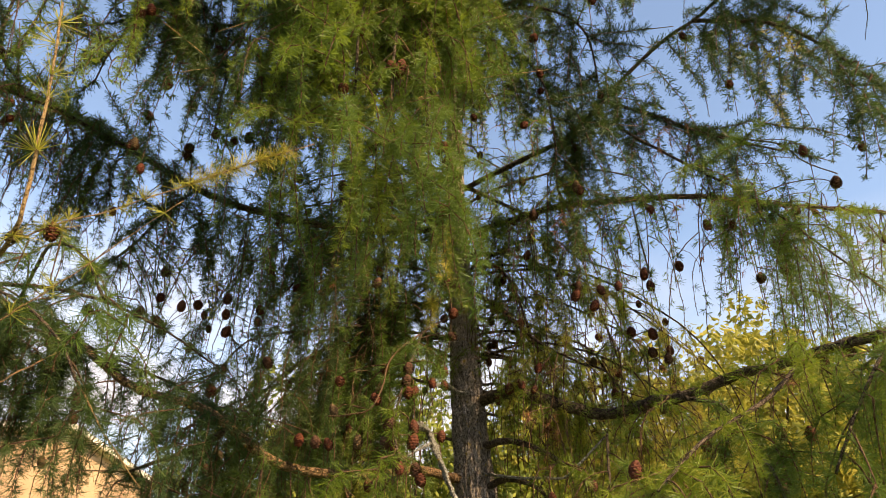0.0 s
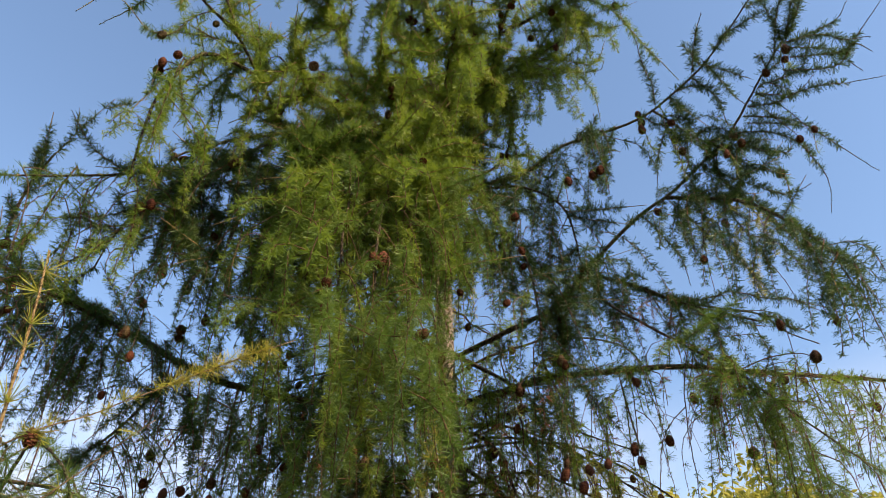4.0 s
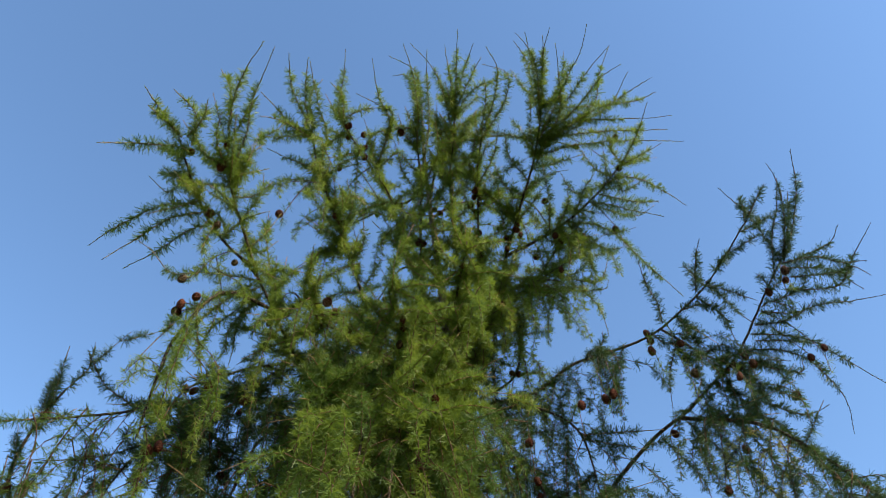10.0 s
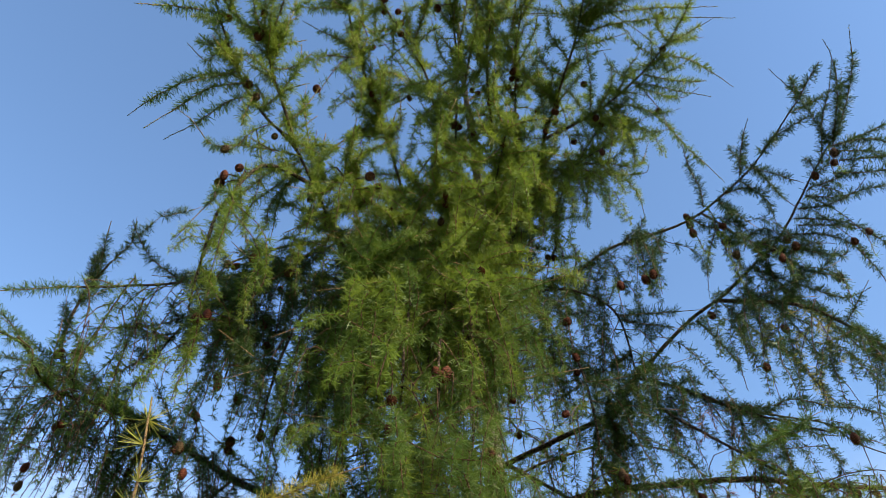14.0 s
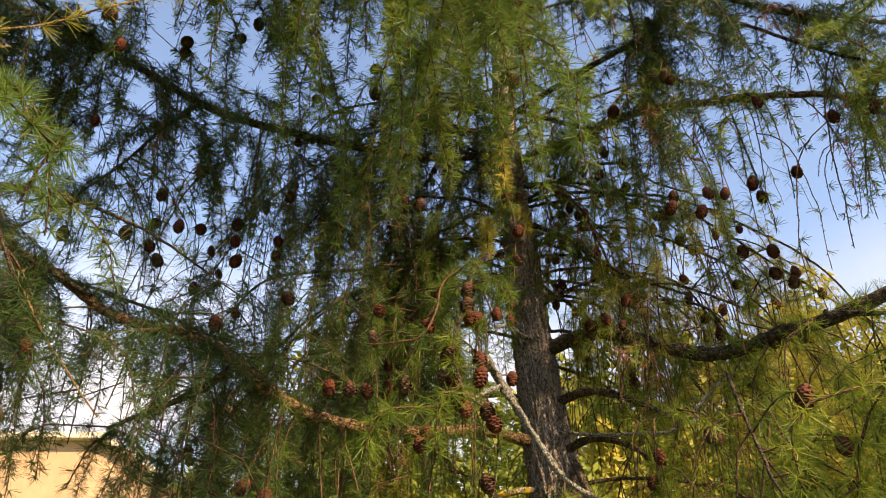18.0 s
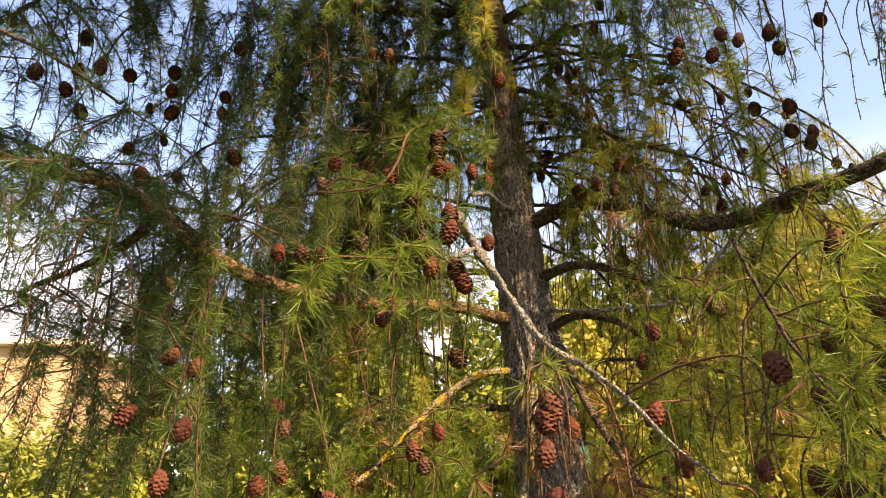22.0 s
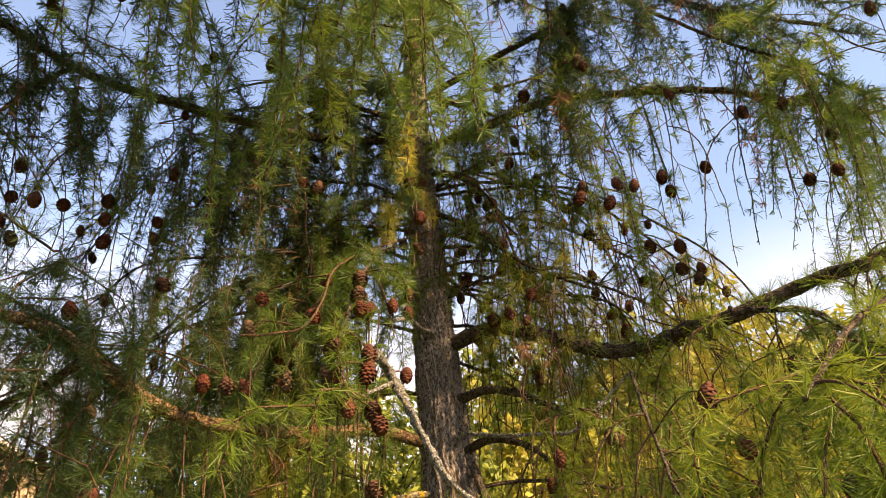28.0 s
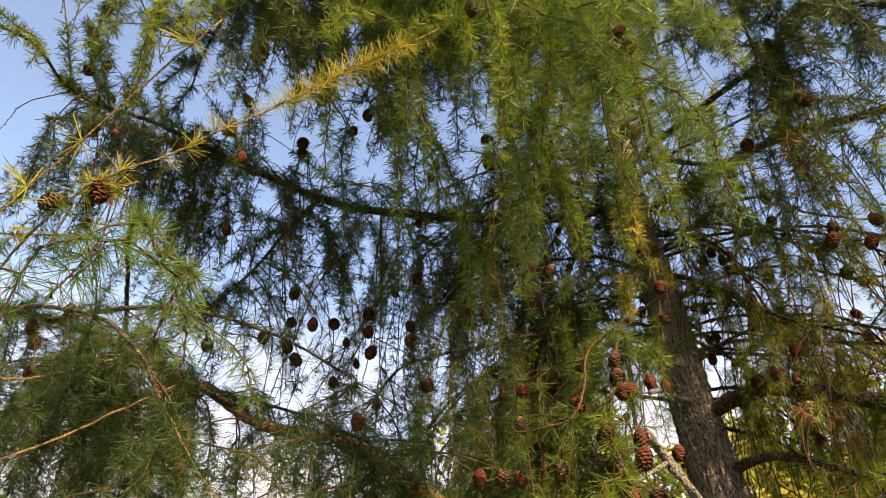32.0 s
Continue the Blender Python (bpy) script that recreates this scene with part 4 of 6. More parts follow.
bough([(0.020, -0.360, 4.050), (-0.226, -0.439, 3.948), (-0.280, -0.801, 4.029), (-0.310, -1.016, 4.120), (-0.328, -1.167, 4.171), (-0.318, -1.310, 4.217)], 0.0075, 0.0030, 'green', 9, 30, 0.10, 1.00, (
    [(-0.318, -1.310, 4.217), (-0.320, -1.411, 4.249), (-0.271, -1.556, 4.299)],
    [(-0.335, -1.167, 4.168), (-0.415, -1.233, 4.149), (-0.477, -1.301, 4.131)],
    [(-0.327, -1.112, 4.150), (-0.419, -1.151, 4.143), (-0.481, -1.159, 4.128), (-0.551, -1.132, 4.090)],
    [(-0.328, -1.167, 4.171), (-0.270, -1.275, 4.222), (-0.275, -1.379, 4.251), (-0.265, -1.537, 4.291)],
    [(-0.325, -1.319, 4.219), (-0.346, -1.475, 4.212), (-0.331, -1.561, 4.204), (-0.315, -1.611, 4.199)],
    [(-0.321, -1.296, 4.212), (-0.381, -1.358, 4.190), (-0.417, -1.437, 4.179), (-0.445, -1.502, 4.168)],
    [(-0.318, -1.310, 4.217), (-0.308, -1.407, 4.306), (-0.261, -1.441, 4.357)],
    [(-0.321, -1.271, 4.204), (-0.399, -1.399, 4.132), (-0.460, -1.456, 4.067)],
    [(-0.310, -1.016, 4.120), (-0.212, -1.069, 4.085), (-0.143, -1.050, 4.011)],
    [(-0.299, -0.955, 4.095), (-0.373, -0.988, 4.099), (-0.464, -0.973, 4.068)],
    [(-0.287, -0.842, 4.046), (-0.366, -0.889, 4.007), (-0.444, -0.885, 3.920)],
    [(-0.280, -0.801, 4.029), (-0.222, -0.864, 4.081), (-0.202, -0.959, 4.136)],
    [(-0.298, -0.936, 4.086), (-0.236, -0.999, 4.124), (-0.233, -1.103, 4.163)],
    [(-0.322, -1.125, 4.157), (-0.236, -1.175, 4.168), (-0.143, -1.186, 4.160)],
    [(-0.262, -0.666, 3.997), (-0.365, -0.670, 4.033), (-0.499, -0.629, 4.042)],
    [(-0.252, -0.603, 3.984), (-0.153, -0.646, 3.976), (-0.087, -0.736, 3.991)]))
bough([(0.012, -0.575, 4.350), (-0.087, -0.670, 4.158), (-0.106, -0.917, 4.261), (-0.149, -1.040, 4.294), (-0.197, -1.175, 4.322), (-0.229, -1.272, 4.337)], 0.0060, 0.0025, 'green', 3, 22, 0.10, 1.00, (
    [(-0.229, -1.272, 4.337), (-0.227, -1.326, 4.349), (-0.180, -1.422, 4.376), (-0.139, -1.518, 4.397)],
    [(-0.223, -1.256, 4.335), (-0.196, -1.379, 4.320), (-0.217, -1.449, 4.297)],
    [(-0.228, -1.276, 4.339), (-0.138, -1.287, 4.373), (-0.051, -1.273, 4.393)],
    [(-0.139, -1.057, 4.301), (-0.051, -1.216, 4.358), (-0.069, -1.331, 4.376), (-0.058, -1.469, 4.396)],
    [(-0.129, -1.073, 4.309), (-0.036, -1.232, 4.369), (-0.069, -1.286, 4.372), (-0.151, -1.358, 4.360)],
    [(-0.181, -1.138, 4.314), (-0.120, -1.175, 4.370), (-0.032, -1.163, 4.410)],
    [(-0.149, -1.040, 4.294), (-0.064, -1.100, 4.295), (0.010, -1.117, 4.282)],
    [(-0.106, -0.917, 4.261), (-0.199, -0.921, 4.240), (-0.272, -0.900, 4.207)],
    [(-0.099, -0.828, 4.224), (-0.009, -0.824, 4.293), (0.047, -0.871, 4.382)],
    [(-0.180, -1.140, 4.316), (-0.245, -1.171, 4.227), (-0.293, -1.210, 4.170)]))
bough([(0.000, -0.100, 3.850), (-0.084, -0.195, 3.898), (-0.075, -0.439, 4.136), (-0.032, -0.664, 4.321), (0.007, -0.864, 4.458), (0.031, -1.073, 4.576)], 0.0075, 0.0030, 'green', 6, 26, 0.10, 0.60, (
    [(0.031, -1.073, 4.576), (0.051, -1.197, 4.582), (0.061, -1.319, 4.581), (0.051, -1.455, 4.569)],
    [(0.015, -0.922, 4.491), (0.076, -1.081, 4.539), (0.102, -1.240, 4.574), (0.129, -1.395, 4.598)],
    [(0.034, -1.083, 4.581), (0.062, -1.264, 4.692), (-0.033, -1.344, 4.731)],
    [(0.035, -1.100, 4.588), (0.027, -1.269, 4.663), (-0.041, -1.294, 4.668)],
    [(-0.001, -0.826, 4.432), (-0.061, -0.945, 4.437), (-0.074, -1.100, 4.453)],
    [(-0.011, -0.771, 4.394), (0.091, -0.845, 4.412), (0.161, -0.955, 4.439)],
    [(-0.032, -0.664, 4.321), (-0.127, -0.736, 4.285), (-0.170, -0.861, 4.283)],
    [(-0.048, -0.584, 4.255), (0.047, -0.619, 4.277), (0.116, -0.719, 4.329)],
    [(0.007, -0.864, 4.458), (0.095, -0.987, 4.453), (0.115, -1.144, 4.443)],
    [(0.020, -0.975, 4.521), (-0.029, -1.059, 4.574), (-0.050, -1.145, 4.626)],
    [(-0.068, -0.479, 4.169), (-0.180, -0.494, 4.211), (-0.247, -0.564, 4.304)],
    [(-0.075, -0.439, 4.136), (0.013, -0.447, 4.223), (0.050, -0.509, 4.344)],
    [(-0.080, -0.308, 4.008), (-0.206, -0.346, 4.046), (-0.308, -0.339, 4.038)],
    [(-0.082, -0.262, 3.963), (0.005, -0.274, 4.080), (0.081, -0.269, 4.145)]))
bough([(0.012, -0.575, 4.350), (0.090, -0.515, 4.325), (0.119, -0.798, 4.534), (0.164, -0.963, 4.637), (0.200, -1.110, 4.718)], 0.0070, 0.0030, 'green', 6, 26, 0.10, 0.60, (
    [(0.200, -1.110, 4.718), (0.238, -1.290, 4.697), (0.270, -1.425, 4.671)],
    [(0.164, -0.963, 4.637), (0.162, -1.085, 4.669), (0.156, -1.182, 4.690), (0.127, -1.284, 4.706), (0.058, -1.394, 4.711)],
    [(0.190, -1.069, 4.696), (0.190, -1.164, 4.784), (0.186, -1.304, 4.902)],
    [(0.190, -1.069, 4.696), (0.281, -1.174, 4.780), (0.345, -1.245, 4.833)],
    [(0.203, -1.120, 4.723), (0.267, -1.240, 4.749), (0.315, -1.332, 4.759)],
    [(0.173, -1.004, 4.660), (0.305, -1.025, 4.741), (0.393, -1.073, 4.812)],
    [(0.184, -1.044, 4.682), (0.272, -1.130, 4.730), (0.377, -1.155, 4.748), (0.450, -1.148, 4.748)],
    [(0.147, -0.903, 4.599), (0.092, -0.989, 4.670), (0.115, -1.107, 4.765)],
    [(0.119, -0.798, 4.534), (0.074, -0.890, 4.540), (0.051, -1.026, 4.553)],
    [(0.130, -0.843, 4.561), (0.229, -0.914, 4.543), (0.272, -1.017, 4.540)],
    [(0.107, -0.671, 4.440), (0.192, -0.714, 4.455), (0.278, -0.774, 4.473)],
    [(0.096, -0.569, 4.365), (0.029, -0.661, 4.353), (0.034, -0.803, 4.359)],
    [(0.116, -0.749, 4.497), (0.200, -0.821, 4.518), (0.234, -0.939, 4.548)],
    [(0.095, -0.563, 4.361), (0.160, -0.540, 4.404), (0.223, -0.579, 4.514)]))
bough([(0.020, -0.360, 4.050), (0.171, -0.364, 4.092), (0.210, -0.622, 4.314), (0.244, -0.840, 4.467), (0.298, -1.021, 4.576)], 0.0060, 0.0030, 'green', 6, 24, 0.10, 0.60, (
    [(0.298, -1.021, 4.576), (0.341, -1.162, 4.590), (0.346, -1.234, 4.594)],
    [(0.293, -1.004, 4.565), (0.370, -1.142, 4.564), (0.410, -1.283, 4.560), (0.385, -1.388, 4.553)],
    [(0.292, -0.986, 4.555), (0.412, -1.138, 4.554), (0.441, -1.254, 4.556), (0.346, -1.322, 4.538)],
    [(0.243, -0.820, 4.453), (0.328, -0.939, 4.459), (0.375, -1.083, 4.465)],
    [(0.236, -0.781, 4.425), (0.178, -0.842, 4.487), (0.184, -0.936, 4.572)],
    [(0.212, -0.622, 4.314), (0.302, -0.660, 4.318), (0.373, -0.793, 4.359)],
    [(0.203, -0.578, 4.275), (0.152, -0.653, 4.284), (0.152, -0.782, 4.309)],
    [(0.191, -0.484, 4.195), (0.275, -0.537, 4.163), (0.354, -0.606, 4.129)],
    [(0.178, -0.408, 4.130), (0.108, -0.417, 4.198), (0.093, -0.463, 4.308)],
    [(0.186, -0.457, 4.172), (0.158, -0.554, 4.211), (0.170, -0.622, 4.239)]))
bough([(0.000, -0.100, 3.850), (0.051, -0.208, 3.795), (0.132, -0.313, 3.905), (0.246, -0.459, 4.073), (0.323, -0.600, 4.207), (0.432, -0.784, 4.356), (0.505, -0.922, 4.450), (0.558, -1.086, 4.549)], 0.0105, 0.0030, 'green', 8, 30, 0.20, 0.60, (
    [(0.558, -1.086, 4.549), (0.585, -1.250, 4.556), (0.598, -1.387, 4.554)],
    [(0.516, -0.952, 4.468), (0.597, -1.083, 4.482), (0.668, -1.212, 4.488), (0.732, -1.316, 4.485), (0.764, -1.410, 4.484)],
    [(0.517, -0.918, 4.448), (0.625, -1.087, 4.460), (0.639, -1.270, 4.476), (0.639, -1.370, 4.480)],
    [(0.541, -1.027, 4.513), (0.560, -1.215, 4.537), (0.542, -1.333, 4.546), (0.496, -1.414, 4.547)],
    [(0.543, -1.043, 4.523), (0.534, -1.153, 4.582), (0.528, -1.256, 4.634), (0.485, -1.346, 4.677)],
    [(0.557, -1.097, 4.553), (0.543, -1.280, 4.562), (0.530, -1.413, 4.549)],
    [(0.563, -1.107, 4.557), (0.589, -1.309, 4.553), (0.616, -1.428, 4.517)],
    [(0.541, -0.993, 4.493), (0.663, -1.101, 4.526), (0.768, -1.215, 4.553), (0.854, -1.293, 4.564)],
    [(0.542, -0.976, 4.482), (0.702, -1.087, 4.483), (0.800, -1.190, 4.481), (0.883, -1.238, 4.463)],
    [(0.559, -0.974, 4.480), (0.766, -1.047, 4.547), (0.818, -1.153, 4.630), (0.874, -1.241, 4.693)],
    [(0.540, -0.948, 4.465), (0.741, -1.070, 4.448), (0.829, -1.112, 4.422), (0.899, -1.230, 4.415)],
    [(0.545, -0.945, 4.463), (0.790, -1.045, 4.483), (0.931, -1.114, 4.487), (1.009, -1.148, 4.484)],
    [(0.611, -1.074, 4.538), (0.913, -1.048, 4.524), (1.030, -1.062, 4.536)],
    [(0.527, -0.967, 4.477), (0.695, -1.021, 4.476), (0.872, -1.024, 4.437), (0.977, -1.025, 4.406), (1.056, -1.032, 4.383)],
    [(0.545, -0.976, 4.482), (0.763, -0.954, 4.497), (0.904, -0.931, 4.504), (1.067, -0.909, 4.506)],
    [(0.497, -0.911, 4.443), (0.612, -0.932, 4.442), (0.728, -0.941, 4.430), (0.905, -0.938, 4.393), (1.087, -0.924, 4.335)],
    [(0.460, -0.835, 4.391), (0.399, -0.954, 4.402), (0.394, -1.079, 4.413)],
    [(0.446, -0.807, 4.372), (0.549, -0.863, 4.368), (0.620, -0.883, 4.355)],
    [(0.432, -0.784, 4.356), (0.358, -0.871, 4.324), (0.329, -0.995, 4.301)],
    [(0.393, -0.716, 4.301), (0.320, -0.778, 4.309), (0.281, -0.834, 4.320)],
    [(0.381, -0.699, 4.287), (0.462, -0.793, 4.284), (0.516, -0.865, 4.280)],
    [(0.323, -0.600, 4.207), (0.240, -0.597, 4.254), (0.201, -0.640, 4.334)],
    [(0.288, -0.538, 4.147), (0.206, -0.553, 4.199), (0.167, -0.599, 4.272)],
    [(0.267, -0.496, 4.108), (0.362, -0.504, 4.104), (0.435, -0.519, 4.105)],
    [(0.235, -0.446, 4.058), (0.167, -0.499, 4.006), (0.139, -0.610, 3.985)],
    [(0.214, -0.418, 4.026), (0.296, -0.433, 3.983), (0.368, -0.468, 3.960)],
    [(0.155, -0.340, 3.936), (0.260, -0.376, 3.914), (0.351, -0.394, 3.874)],
    [(0.135, -0.313, 3.905), (0.072, -0.376, 3.885), (0.043, -0.468, 3.893)]))
bough([(0.325, -0.634, 4.158), (0.535, -0.690, 4.204), (0.700, -0.778, 4.254), (0.840, -0.891, 4.308)], 0.0070, 0.0030, 'green', 1, 10, 0.10, 0.60, (
    [(0.840, -0.891, 4.308), (0.889, -0.983, 4.308), (0.924, -1.061, 4.307), (0.951, -1.138, 4.305)],
    [(0.764, -0.830, 4.279), (0.835, -0.837, 4.291), (0.922, -0.806, 4.283), (0.983, -0.758, 4.262), (1.071, -0.687, 4.228)],
    [(0.685, -0.770, 4.249), (0.769, -0.772, 4.197), (0.826, -0.764, 4.150), (0.938, -0.757, 4.054)],
    [(0.727, -0.795, 4.261), (0.848, -0.806, 4.145), (0.920, -0.832, 4.078)],
    [(0.694, -0.760, 4.241), (0.862, -0.676, 4.236), (0.950, -0.684, 4.271)],
    [(0.802, -0.859, 4.292), (0.825, -0.796, 4.251), (0.893, -0.821, 4.253), (0.929, -0.844, 4.259)],
    [(0.581, -0.712, 4.216), (0.697, -0.681, 4.212), (0.781, -0.625, 4.188), (0.898, -0.483, 4.112), (1.005, -0.370, 4.040)],
    [(0.607, -0.707, 4.210), (0.702, -0.627, 4.124), (0.819, -0.646, 4.085)],
    [(0.584, -0.712, 4.215), (0.651, -0.600, 4.179), (0.674, -0.503, 4.145), (0.676, -0.432, 4.119)],
    [(0.697, -0.779, 4.254), (0.628, -0.810, 4.293), (0.593, -0.868, 4.344)],
    [(0.789, -0.850, 4.288), (0.732, -0.869, 4.341), (0.700, -0.919, 4.409)],
    [(0.840, -0.889, 4.307), (0.807, -0.923, 4.359), (0.808, -0.973, 4.412)],
    [(0.480, -0.676, 4.192), (0.546, -0.640, 4.150), (0.584, -0.604, 4.110)],
    [(0.535, -0.690, 4.204), (0.589, -0.805, 4.179), (0.595, -0.889, 4.167)],
    [(0.627, -0.738, 4.231), (0.666, -0.841, 4.227), (0.714, -0.917, 4.212)]))
bough([(0.000, -0.100, 3.850), (0.271, -0.240, 3.853), (0.340, -0.391, 4.021), (0.450, -0.517, 4.144), (0.554, -0.614, 4.227)], 0.0060, 0.0030, 'green', 10, 14, 0.10, 1.00, (
    [(0.461, -0.525, 4.151), (0.532, -0.499, 4.147), (0.615, -0.420, 4.111), (0.674, -0.347, 4.072), (0.693, -0.243, 4.011)],
    [(0.412, -0.518, 4.142), (0.396, -0.519, 4.196), (0.479, -0.475, 4.225)],
    [(0.513, -0.507, 4.135), (0.679, -0.453, 4.130), (0.752, -0.498, 4.233)],
    [(0.487, -0.468, 4.097), (0.682, -0.477, 4.040), (0.714, -0.521, 4.039)],
    [(0.340, -0.391, 4.021), (0.277, -0.428, 4.066), (0.264, -0.480, 4.120)],
    [(0.409, -0.471, 4.099), (0.471, -0.425, 4.100), (0.508, -0.344, 4.076)],
    [(0.321, -0.349, 3.974), (0.403, -0.345, 3.988), (0.472, -0.332, 3.987)],
    [(0.282, -0.268, 3.884), (0.198, -0.275, 3.932), (0.159, -0.311, 4.006)],
    [(0.554, -0.614, 4.227), (0.626, -0.630, 4.226), (0.660, -0.572, 4.174)]))
# right boughs: their shade is painted by the darker needle copy
bough([(-0.033, 0.300, 3.260), (0.094, 0.200, 3.251), (0.266, 0.090, 3.252), (0.408, 0.020, 3.268), (0.511, 0.010, 3.370), (0.536, -0.004, 3.392), (0.664, -0.070, 3.492), (0.787, -0.127, 3.562), (0.905, -0.176, 3.611), (1.025, -0.244, 3.672), (1.134, -0.317, 3.729), (1.244, -0.446, 3.835), (1.351, -0.583, 3.931)], 0.0115, 0.0030, 'shaded', 12, 2, 0.25, 0.42, (
    [(1.343, -0.569, 3.921), (1.397, -0.685, 3.996), (1.427, -0.804, 4.076), (1.426, -0.917, 4.156)],
    [(1.303, -0.520, 3.887), (1.323, -0.647, 3.997), (1.354, -0.731, 4.057), (1.367, -0.825, 4.125)],
    [(1.346, -0.582, 3.932), (1.362, -0.742, 3.995), (1.344, -0.862, 4.046), (1.311, -0.927, 4.077)],
    [(1.349, -0.587, 3.935), (1.401, -0.675, 4.050), (1.426, -0.741, 4.143)],
    [(1.336, -0.573, 3.927), (1.297, -0.652, 4.056), (1.258, -0.698, 4.141), (1.199, -0.748, 4.239)],
    [(1.343, -0.572, 3.922), (1.429, -0.631, 3.859), (1.491, -0.652, 3.779), (1.539, -0.689, 3.730)],
    [(1.335, -0.558, 3.912), (1.436, -0.545, 3.905), (1.514, -0.525, 3.893), (1.606, -0.459, 3.852)],
    [(1.356, -0.534, 3.879), (1.536, -0.548, 3.857), (1.600, -0.593, 3.903), (1.675, -0.655, 3.966)],
    [(1.378, -0.581, 3.917), (1.504, -0.636, 3.922), (1.542, -0.686, 3.957)],
    [(1.330, -0.499, 3.853), (1.470, -0.550, 3.769), (1.501, -0.642, 3.755), (1.531, -0.655, 3.681)],
    [(1.236, -0.434, 3.824), (1.347, -0.426, 3.802), (1.447, -0.447, 3.804), (1.540, -0.453, 3.790), (1.665, -0.476, 3.780)],
    [(1.204, -0.398, 3.795), (1.282, -0.449, 3.740), (1.344, -0.515, 3.711), (1.375, -0.577, 3.708)],
    [(1.185, -0.374, 3.776), (1.294, -0.365, 3.754), (1.385, -0.346, 3.724), (1.501, -0.281, 3.647), (1.617, -0.215, 3.560)],
    [(1.142, -0.330, 3.740), (1.260, -0.338, 3.712), (1.345, -0.323, 3.665), (1.401, -0.278, 3.596), (1.437, -0.227, 3.527), (1.435, -0.152, 3.446)],
    [(1.099, -0.287, 3.703), (1.188, -0.302, 3.556), (1.247, -0.346, 3.488)],
    [(1.067, -0.231, 3.643), (1.249, -0.237, 3.495), (1.291, -0.266, 3.462), (1.336, -0.317, 3.447)],
    [(1.242, -0.446, 3.836), (1.277, -0.461, 3.843), (1.358, -0.441, 3.808)],
    [(1.276, -0.484, 3.861), (1.270, -0.519, 3.893), (1.247, -0.543, 3.921)],
    [(1.286, -0.465, 3.837), (1.391, -0.499, 3.854), (1.431, -0.560, 3.922)],
    [(1.195, -0.358, 3.753), (1.354, -0.332, 3.746), (1.419, -0.303, 3.748)],
    [(1.054, -0.251, 3.673), (1.135, -0.194, 3.555), (1.195, -0.185, 3.497), (1.291, -0.135, 3.332), (1.435, -0.136, 3.173)],
    [(0.974, -0.197, 3.622), (1.101, -0.192, 3.454), (1.190, -0.240, 3.336)],
    [(1.163, -0.298, 3.698), (1.271, -0.261, 3.699), (1.277, -0.276, 3.776)],
    [(1.169, -0.299, 3.696), (1.276, -0.357, 3.570), (1.273, -0.429, 3.553)],
    [(1.091, -0.204, 3.595), (1.331, -0.070, 3.415), (1.358, -0.064, 3.455)],
    [(0.894, -0.157, 3.587), (1.018, -0.112, 3.430), (1.101, -0.107, 3.322), (1.143, -0.081, 3.175)],
    [(0.974, -0.155, 3.563), (1.189, 0.036, 3.271), (1.270, 0.054, 3.228), (1.408, 0.081, 3.151)],
    [(1.046, -0.190, 3.591), (1.234, -0.000, 3.323), (1.288, 0.068, 3.247)],
    [(0.795, -0.120, 3.552), (0.905, -0.007, 3.453), (0.946, 0.095, 3.370)]))
bough([(0.000, -0.100, 3.850), (0.321, -0.257, 3.731), (0.492, -0.319, 3.793), (0.607, -0.344, 3.809), (0.810, -0.393, 3.827), (0.948, -0.467, 3.863), (1.090, -0.586, 3.923), (1.231, -0.752, 4.000)], 0.0080, 0.0025, 'shaded', 10, 2, 0.10, 0.50, (
    [(1.231, -0.750, 3.998), (1.265, -0.807, 4.021), (1.302, -0.862, 4.039)],
    [(1.220, -0.737, 3.991), (1.233, -0.754, 4.057), (1.233, -0.772, 4.120)],
    [(1.013, -0.520, 3.889), (1.013, -0.636, 3.911), (1.026, -0.741, 3.924)],
    [(1.039, -0.543, 3.901), (1.006, -0.574, 3.961), (0.986, -0.583, 3.984)],
    [(1.039, -0.543, 3.901), (1.109, -0.547, 3.845), (1.194, -0.550, 3.763)],
    [(1.054, -0.553, 3.905), (1.156, -0.437, 3.850), (1.223, -0.384, 3.823)],
    [(1.006, -0.508, 3.881), (1.097, -0.439, 3.828), (1.112, -0.400, 3.803), (1.136, -0.333, 3.759)],
    [(0.874, -0.427, 3.843), (0.869, -0.490, 3.888), (0.846, -0.537, 3.923), (0.820, -0.632, 3.987)],
    [(1.130, -0.631, 3.943), (1.196, -0.670, 3.942), (1.257, -0.705, 3.937)],
    [(1.089, -0.584, 3.921), (1.119, -0.702, 3.863), (1.138, -0.745, 3.831)],
    [(0.823, -0.400, 3.831), (0.854, -0.395, 3.783), (0.911, -0.400, 3.718), (0.946, -0.360, 3.545)],
    [(0.948, -0.465, 3.861), (1.032, -0.482, 3.858), (1.106, -0.467, 3.826)],
    [(0.719, -0.371, 3.819), (0.666, -0.288, 3.728), (0.675, -0.207, 3.624)],
    [(0.627, -0.349, 3.811), (0.668, -0.280, 3.799), (0.735, -0.242, 3.808)],
    [(0.556, -0.332, 3.802), (0.637, -0.370, 3.840), (0.644, -0.401, 3.872)]))
